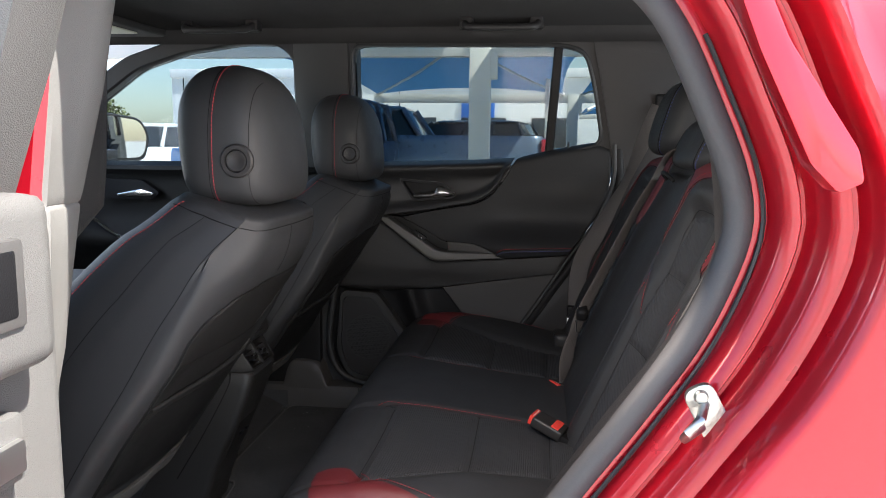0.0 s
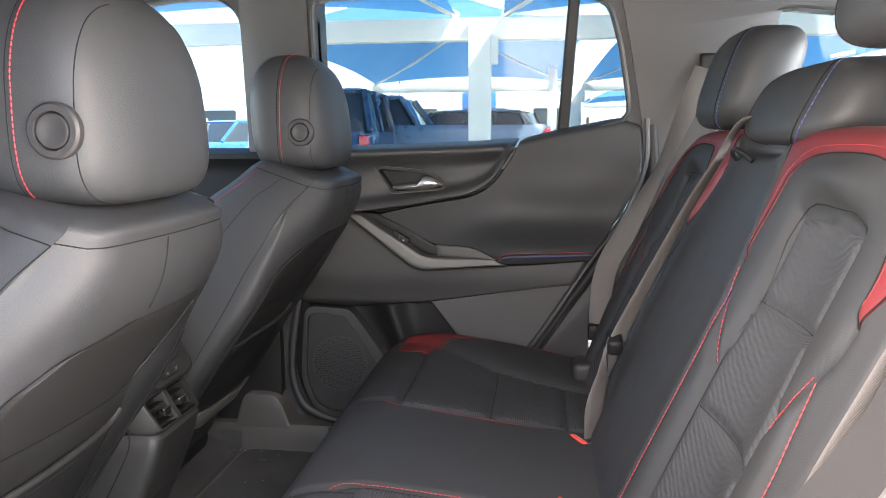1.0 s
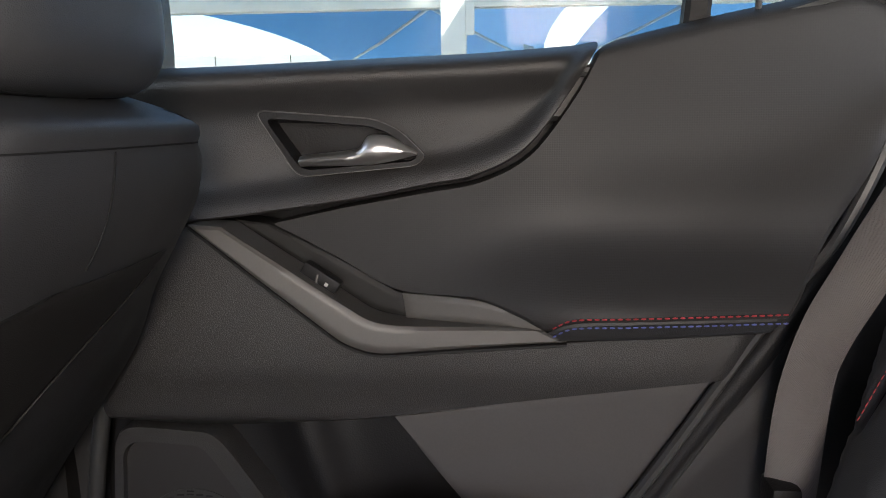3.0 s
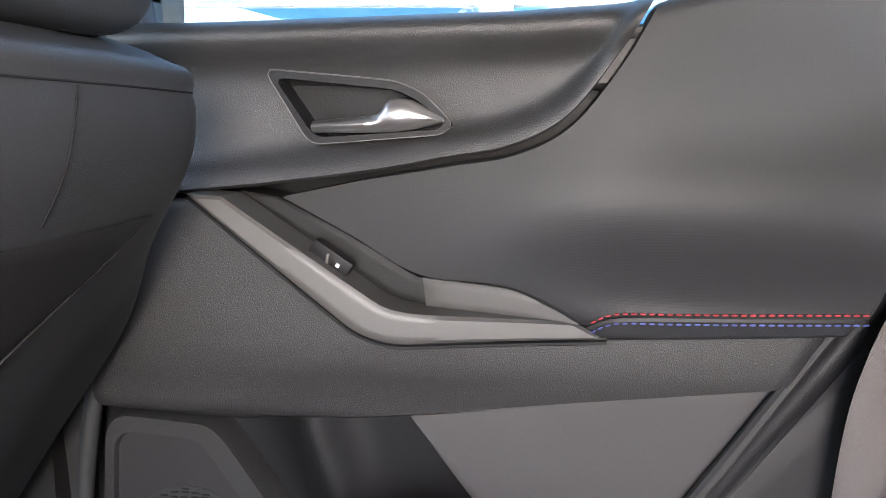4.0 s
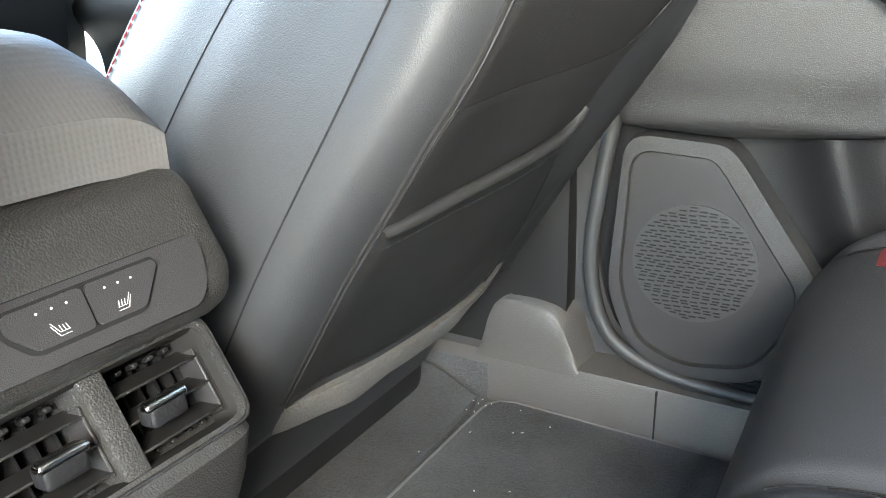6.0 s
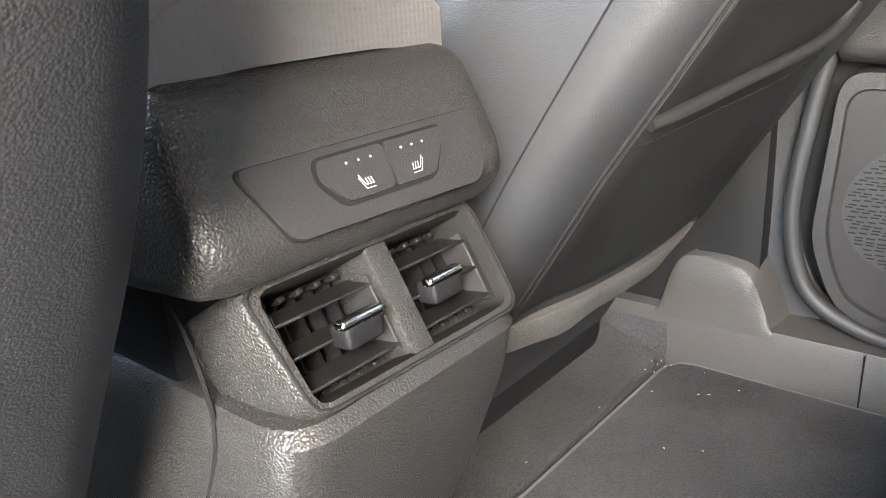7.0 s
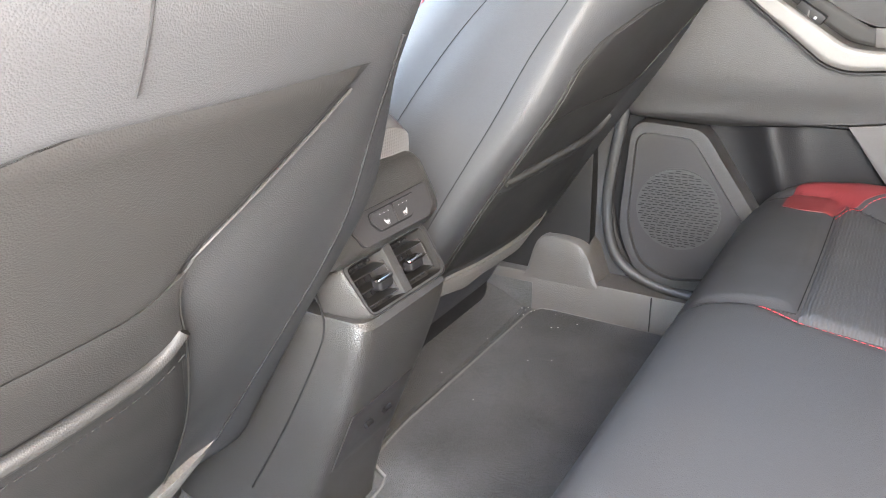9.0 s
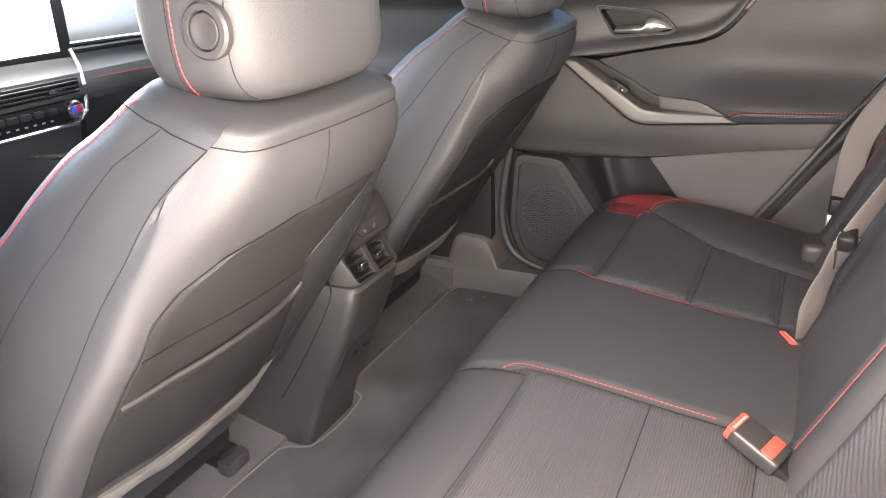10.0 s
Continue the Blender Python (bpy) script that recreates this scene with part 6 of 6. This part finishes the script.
def open_door():
    """The rear left door, swung wide open beside the doorway; its inner panel faces the rear."""
    d = thing("open_rear_door", (-0.47, -1.2, 0.45), "open rear car door with grey-black inner panel, pull handle and window switch", "car door")
    part("panel", box((-0.56, -1.75, 0.50), (-0.432, -0.885, 1.19), 0.02, 3), DOOR_SUNLIT, d)
    part("skin", box((-0.61, -1.80, 0.48), (-0.562, -0.875, 1.20), 0.01), PAINT, d, "red painted outer skin")
    frame_o = [(-0.325, 1.60), (-0.388, 1.425), (-0.412, 1.348), (-0.461, 1.218), (-0.478, 1.17), (-0.60, 1.17), (-0.575, 1.25), (-0.53, 1.37), (-0.49, 1.48), (-0.445, 1.60)]
    part("window_frame", prism(frame_o, lambda x, z: (x, -0.900, z), (0, -0.085, 0), 0.010), DOOR_SUNLIT, d)
    for k in (0.020, 0.055):
        part("frame_seam", tube([(x - k, -0.897, z) for x, z in frame_o[:5]], 0.0022, 6), SEAM, d)
    part("window_frame", box((-0.53, -1.75, 1.53), (-0.47, -0.90, 1.60), 0.012), DOOR_SUNLIT, d)
    part("armrest", box((-0.45, -1.60, 1.045), (-0.384, -0.955, 1.222), 0.024, 3), DOOR_SUNLIT, d)
    part("pull_recess", box((-0.392, -1.19, 1.095), (-0.378, -1.013, 1.182), 0.008), SATIN, d, "grey rim of the pull handle")
    # near-black block over the rim paints the shade of a hollow
    part("pull_shade_block", box((-0.385, -1.18, 1.106), (-0.3765, -1.028, 1.172), 0.006), DARK, d)
    part("switch_panel", box((-0.44, -1.25, 0.925), (-0.412, -0.985, 0.997), 0.006), DOOR_SUNLIT, d)
    part("window_switch", box((-0.418, -1.17, 0.937), (-0.404, -0.994, 0.972), 0.004), SATIN_CHROME, d, "silver window switch")


open_door()
XR = ((0.50, -0.54), (0.80, -0.53), (0.946, -0.508), (0.985, -0.496), (1.074, -0.482), (1.198, -0.460), (1.343, -0.420), (1.443, -0.401), (1.56, -0.375))
XL = ((0.50, -0.53), (0.90, -0.495), (1.01, -0.472), (1.087, -0.461), (1.188, -0.454), (1.204, -0.458), (1.339, -0.439), (1.43, -0.427), (1.56, -0.405))
pil = []
for z in np.r_[np.linspace(0.50, 1.19, 16), 1.194, 1.197, 1.200, np.linspace(1.21, 1.56, 12)]:
    r, l, dip = lerp(XR, z), lerp(XL, z), 0.003 * bumpf(z, 1.197, 0.003)
    pil.append([(r - 0.05, -0.775, z), (r - 0.004 - dip, -0.780, z), (r - dip, -0.790, z), (r * 0.7 + l * 0.3 - dip, -0.815, z), (r * 0.4 + l * 0.6 - 0.004 - dip, -0.832, z), (l - dip, -0.857, z), (l - 0.006, -0.864, z), (l - 0.03, -0.868, z)])
tagged(part("trim_b_pillar_outer", slab(np.array(pil), (-0.04, 0.02, 0), 0.0), GREYTRIM), "pale grey sunlit edge trim of the door pillar", "pillar trim", kind="structure")
jamb = np.array([[(lerp(XL, z) - dx, -0.872 - dy, z) for dx, dy in ((0.004, -0.01), (0.012, 0.0), (0.06, 0.006), (0.10, 0.006))] for z in np.linspace(0.55, 1.52, 20)])
tagged(part("wall_front_jamb", slab(jamb, (-0.02, 0.02, 0), 0.0), PAINT), "red painted front jamb of the open doorway", "door jamb", kind="structure")


# ---- outside ----
CONCRETE = mat("car park concrete", (0.36, 0.35, 0.33), 0.9, grain=60, relief=0.004, cells=False, vary=0.25)
WHITE_STEEL = mat("white painted steel", (0.78, 0.76, 0.70), 0.5, vary=0.05)
SHADE_BLUE = mat("blue shade cloth", (0.045, 0.15, 0.34), 0.85, vary=0.12)
nt_cloth = SHADE_BLUE.node_tree
lit, both = nt_cloth.nodes.new("ShaderNodeBsdfTranslucent"), nt_cloth.nodes.new("ShaderNodeMixShader")
lit.inputs["Color"].default_value, both.inputs[0].default_value = (0.05, 0.19, 0.42, 1), 0.25
nt_cloth.links.new(nt_cloth.nodes["Principled BSDF"].outputs[0], both.inputs[1])
nt_cloth.links.new(lit.outputs[0], both.inputs[2])
nt_cloth.links.new(both.outputs[0], nt_cloth.nodes["Material Output"].inputs["Surface"])
WALL_WHITE = mat("white metal cladding", (0.80, 0.81, 0.82), 0.6, vary=0.04)
SIGN_BLUE = mat("blue sign", (0.02, 0.14, 0.55), 0.4)
NAVY = mat("navy car paint", (0.035, 0.06, 0.12), 0.3, metal=0.4, coat=1.0, vary=0.03)
BLACK_PAINT = mat("black car paint", (0.02, 0.02, 0.022), 0.25, coat=1.0, vary=0.03)
WHITE_PAINT = mat("white car paint", (0.80, 0.80, 0.80), 0.3, coat=1.0, vary=0.02)
BLUE_PAINT = mat("blue car paint", (0.05, 0.16, 0.40), 0.3, metal=0.3, coat=1.0, vary=0.03)
CAR_GLASS = mat("dark car glass", (0.03, 0.035, 0.04), 0.06, vary=0.05)
TAIL_RED = mat("red tail lamp", (0.6, 0.03, 0.04), 0.2, coat=1.0)
TYRE = mat("tyre", (0.02, 0.02, 0.02), 0.8)
LEAF = mat("tree leaves", (0.13, 0.15, 0.05), 0.8, vary=0.5)
BARK = mat("bark", (0.12, 0.09, 0.06), 0.9, vary=0.3)

gx = np.array([[(x, y, 0) for x in np.linspace(-600, 600, 7)] for y in np.linspace(-600, 600, 7)])
single("ground", grid(gx), CONCRETE, "sunlit pale concrete of the car park", "ground", kind="structure")


def shade_post(x, y, h, w):
    p = thing("shade_post", (x, y, 0), "white square steel post of a shade canopy", "post", group="canopy posts")
    part("shaft", box((x - w / 2, y - w / 2, 0), (x + w / 2, y + w / 2, h), 0.01), WHITE_STEEL, p)
    part("foot_plate", box((x - w * 0.8, y - w * 0.8, 0), (x + w * 0.8, y + w * 0.8, 0.03), 0.004), WHITE_STEEL, p)
    part("bracket", box((x + w / 2, y - w / 2, h - 0.55), (x + w / 2 + 0.10, y - w / 2 + 0.06, h - 0.20), 0.01), WHITE_STEEL, p)


def beam(x0, x1, y, z0, z1):
    single("shade_beam", box((x0, y - 0.10, z0), (x1, y + 0.10, z1), 0.01), WHITE_STEEL, "white steel beam of a shade canopy", "beam", group="canopy beams")


def canopy(x0, x1, y0, y1, z, peak):
    """A hipped shade cloth with a short ridge; its edges hang in curves between the corners."""
    c = thing("shade_canopy", ((x0 + x1) / 2, (y0 + y1) / 2, z), "blue hipped shade cloth canopy over parked cars", "canopy", group="shade canopies")
    xm, run = (x0 + x1) / 2, min(x1 - x0, y1 - y0) * 0.48
    tops = [np.array((xm, y0 + run, peak)), np.array((xm, max(y1 - run, y0 + run + 0.1), peak))]
    cs = [np.array(p) for p in ((x0, y0, z), (x1, y0, z), (x1, y1, z), (x0, y1, z))]
    ends = ((0, 0), (0, 1), (1, 1), (1, 0))
    for i in range(4):
        a, b = cs[i], cs[(i + 1) % 4]
        ta, tb = tops[ends[i][0]], tops[ends[i][1]]
        P = []
        for t in np.linspace(0, 1, 9):
            row = []
            for k in np.linspace(0, 1, 13):
                e = a * (1 - k) + b * k
                mid = np.array((xm, (y0 + y1) / 2, e[2])) - e
                e = e + mid * (0.035 * 4 * k * (1 - k)) + np.array((0, 0, 0.16 * 4 * k * (1 - k)))
                q = e * (1 - t) + (ta * (1 - k) + tb * k) * t
                q[2] -= 0.30 * t * (1 - t)
                row.append(q)
            P.append(row)
        bm = grid(np.array(P))
        bmesh.ops.remove_doubles(bm, verts=bm.verts, dist=1e-4)
        part("cloth", bm, SHADE_BLUE, c)
        part("hip_pole", tube([a, a * 0.5 + ta * 0.5 - np.array((0, 0, 0.10)), ta - np.array((0, 0, 0.05))], 0.05, 8), WHITE_STEEL, c)
    part("ridge_pole", tube([tops[0] - np.array((0, 0, 0.05)), tops[1] - np.array((0, 0, 0.05))], 0.05, 8), WHITE_STEEL, c)


shade_post(-0.70, 9.0, 2.66, 0.28)
beam(-12.2, 13.0, 9.0, 2.42, 2.70)
for x in (-12.0, -6.3, -0.4, 5.3):
    canopy(x, x + 5.3, 3.8, 9.0, 2.74, 4.1)
for k in range(5):
    canopy(-4.5 + k * 5.75, 0.75 + k * 5.75, 9.6, 20.4, 2.62, 3.75)
    shade_post(1.02 + k * 5.75, 20.5, 2.62, 0.30)
beam(-4.6, 30, 20.5, 2.38, 2.62)
for k in range(0, 5):
    canopy(2 + k * 6.5, 2 + (k + 1) * 6.5, 30, 36, 2.6, 4.4)
beam(2, 36, 36.2, 2.42, 2.64)
shade_post(0.35, 18.0, 3.4, 0.22)

bld = thing("showroom_building", (0, 62, 0), "low white showroom building with a blue sign", "building")
part("wall", box((-30, 60, 0), (60, 75, 6.5), 0.05), WALL_WHITE, bld)
part("sign", box((-6.0, 59.8, 3.2), (-3.4, 59.98, 4.6), 0.02), SIGN_BLUE, bld, "plain blue sign")
part("parapet", box((-30, 59.7, 6.3), (60, 60.4, 7.0), 0.05), WALL_WHITE, bld)
for k in range(14):
    part("cladding_joint", box((-29 + k * 6, 59.94, 0), (-28.93 + k * 6, 60.02, 6.3), 0.0), CAR_GLASS, bld)
for k in range(6):
    part("window", box((-28 + k * 5.5, 59.9, 0.6), (-24.5 + k * 5.5, 59.98, 3.2), 0.02), CAR_GLASS, bld)


def wheel(x, y, z, r, parent):
    w = part("wheel", lathe([(r * 0.62, -0.10), (r * 0.95, -0.11), (r, -0.08), (r, 0.08), (r * 0.95, 0.11), (r * 0.62, 0.10)], pose(x, y, z) @ Matrix.Rotation(radians(90), 4, "X"), 24), TYRE, parent)
    part("rim", lathe([(0.0, -0.09), (r * 0.2, -0.10), (r * 0.60, -0.085), (r * 0.63, -0.10)], pose(x, y, z) @ Matrix.Rotation(radians(90), 4, "X"), 20), STEEL, w)


def vehicle(name, label, category, paint, length, width, belt_h, roof_h, cab, m, bed=False):
    """A parked car along its local x, built from level outlines; cab: where the cabin begins and ends, as shares of the length."""
    v = thing(name, (0, 0, 0), label, category, group="parked vehicles")
    L, W = length / 2, width / 2
    rows = []
    for z, k, e in ((0.32, 0.94, 0.97), (0.45, 0.99, 1.0), (0.75, 1.0, 1.0), (belt_h - 0.08, 0.985, 0.985), (belt_h, 0.95, 0.97), (belt_h + 0.005, 0.5, 0.6)):
        q = rounded([(-L * e, -W * k), (-L * e, W * k), (L * e, W * k), (L * e, -W * k)], 0.25)
        rows.append(np.stack([q[:, 0], q[:, 1], np.full(len(q), z)], 1))
    part("body", caps(grid(np.array(rows), close_v=True)), paint, v)
    x0, x1 = -L + cab[0] * length, -L + cab[1] * length
    rows = []
    for t in (0, 0.12, 0.9, 1.0):
        f, r = x0 + (0.75 if not bed else 0.7) * t * 0.9, x1 - (0.35 if bed else 0.30) * t
        w = W * (0.94 - 0.16 * t)
        q = rounded([(f, -w), (f, w), (r, w), (r, -w)], 0.18)
        rows.append(np.stack([q[:, 0], q[:, 1], np.full(len(q), belt_h + (roof_h - belt_h) * t)], 1))
    part("cabin", caps(grid(np.array(rows), close_v=True)), CAR_GLASS, v, "dark glazed cabin")
    c = rows[-1].mean(0)
    top = [c + (rows[-1] - c) * k + np.array((0, 0, dz)) for k, dz in ((1.02, -0.05), (1.03, 0.0), (0.9, 0.04), (0.2, 0.06))]
    part("roof", caps(grid(np.array(top), close_v=True)), paint, v)
    for s in (-1, 1):
        for t in (0.0, 0.42, 0.74, 1.0):
            xa = x0 + (x1 - x0) * t
            xb = (x0 + 0.66) + (x1 - 0.33 - x0 - 0.66) * t
            part("pillar", tube([(xa, s * W * 0.945, belt_h), (xb, s * W * 0.79, roof_h)], 0.05, 6), paint, v)
        for x in (-L * 0.62, L * 0.60):
            wheel(x, s * (W - 0.10), 0.36, 0.36, v)
        part("tail_lamp", box((L * 0.965, s * W * 0.90 - 0.10, belt_h - 0.40), (L * 1.005, s * W * 0.90 + 0.06, belt_h - 0.06), 0.03), TAIL_RED, v, "red tail lamp")
    if bed:
        part("bed_hollow", box((x1 + 0.10, -W * 0.82, belt_h - 0.02), (L * 0.93, W * 0.82, belt_h + 0.012), 0.01), DARK, v, "dark truck bed")
        part("tailgate", box((L * 0.975, -W * 0.78, belt_h - 0.55), (L * 1.004, W * 0.78, belt_h - 0.03), 0.02), paint, v)
    v.matrix_world = m
    return v


vehicle("parked_car", "navy blue boxy off-road car under the canopy", "car", NAVY, 4.8, 1.95, 1.28, 1.93, (0.25, 0.97), pose(-3.45, 12.9, 0, 0, 0, -90))
vehicle("pickup_truck", "grey-blue pickup truck parked under the canopy", "pickup truck", mat("grey-blue car paint", (0.16, 0.21, 0.29), 0.3, metal=0.4, coat=1.0, vary=0.03), 5.6, 2.0, 1.40, 1.90, (0.22, 0.58), pose(-2.55, 13.6, 0, 0, 0, 0), bed=True)
vehicle("pickup_truck", "white pickup truck with red tail lamps", "pickup truck", WHITE_PAINT, 5.6, 2.0, 1.45, 1.95, (0.22, 0.58), pose(-1.2, 33.0, 0, 0, 0, -84), bed=True)
vehicle("parked_car", "black car parked under the canopy", "car", BLACK_PAINT, 4.7, 1.9, 1.15, 1.76, (0.20, 0.86), pose(-1.6, 18.0, 0, 0, 0, -12))
vehicle("parked_car", "white sport utility car parked in the open lot", "car", WHITE_PAINT, 4.6, 1.85, 1.08, 1.68, (0.18, 0.95), pose(-10.9, 19.0, 0, 0, 0, 60))
vehicle("parked_car", "blue car parked in the open lot", "car", BLUE_PAINT, 4.6, 1.85, 1.05, 1.60, (0.18, 0.90), pose(-8.4, 20.5, 0, 0, 0, 60))
vehicle("parked_car", "white car parked beside a canopy", "car", WHITE_PAINT, 4.6, 1.85, 1.05, 1.60, (0.18, 0.90), pose(4.2, 24.0, 0, 0, 0, -80))


def tree(x, y, h, seed):
    """A rounded tree: tapered trunk, limbs and a crown of small leaf clumps with gaps."""
    rnd = random.Random(seed)
    t = thing("tree", (x, y, 0), "yellow-green tree beyond the car park", "tree", group="far trees")
    bm = tube([(x, y, 0), (x + 0.1, y, h * 0.3), (x, y + 0.1, h * 0.55)], [0.22, 0.16, 0.08], 8)
    for k in range(6):
        a = k * 1.05 + rnd.random()
        tube([(x, y, h * (0.3 + 0.04 * k)), (x + math.cos(a) * h * 0.16, y + math.sin(a) * h * 0.16, h * 0.6), (x + math.cos(a) * h * 0.26, y + math.sin(a) * h * 0.26, h * 0.75)], [0.08, 0.05, 0.02], 6, bm=bm)
    part("trunk", bm, BARK, t)
    crown = bmesh.new()
    for k in range(900):
        a, u, r = rnd.uniform(0, 6.28), rnd.uniform(-1, 1), rnd.uniform(0.45, 1) ** 0.5
        rr = math.sqrt(1 - u * u) * r * h * 0.47 * (0.8 + 0.3 * math.sin(3 * a + seed))
        c = Vector((x + math.cos(a) * rr, y + math.sin(a) * rr, h * 0.64 + u * r * h * 0.34))
        s = h * rnd.uniform(0.02, 0.045)
        n = Vector((rnd.uniform(-1, 1), rnd.uniform(-1, 1), rnd.uniform(-0.3, 1))).normalized()
        p = n.orthogonal().normalized()
        q = n.cross(p)
        vs = [crown.verts.new(c + (p * math.cos(b) + q * math.sin(b)) * s * rnd.uniform(0.7, 1.3)) for b in (0, 1.2, 2.5, 3.8, 5.0)]
        crown.faces.new(vs)
    part("crown", crown, LEAF, t)


for k, (x, y, h) in enumerate(((-46, 62, 6.0), (-40, 66, 5.2), (-52, 70, 6.5), (-33, 72, 4.6), (-60, 66, 6.2), (-28, 80, 4.8), (-44, 57, 6.2), (-47.5, 60, 5.6), (-40.5, 57, 4.9))):
    tree(x, y, h, k)
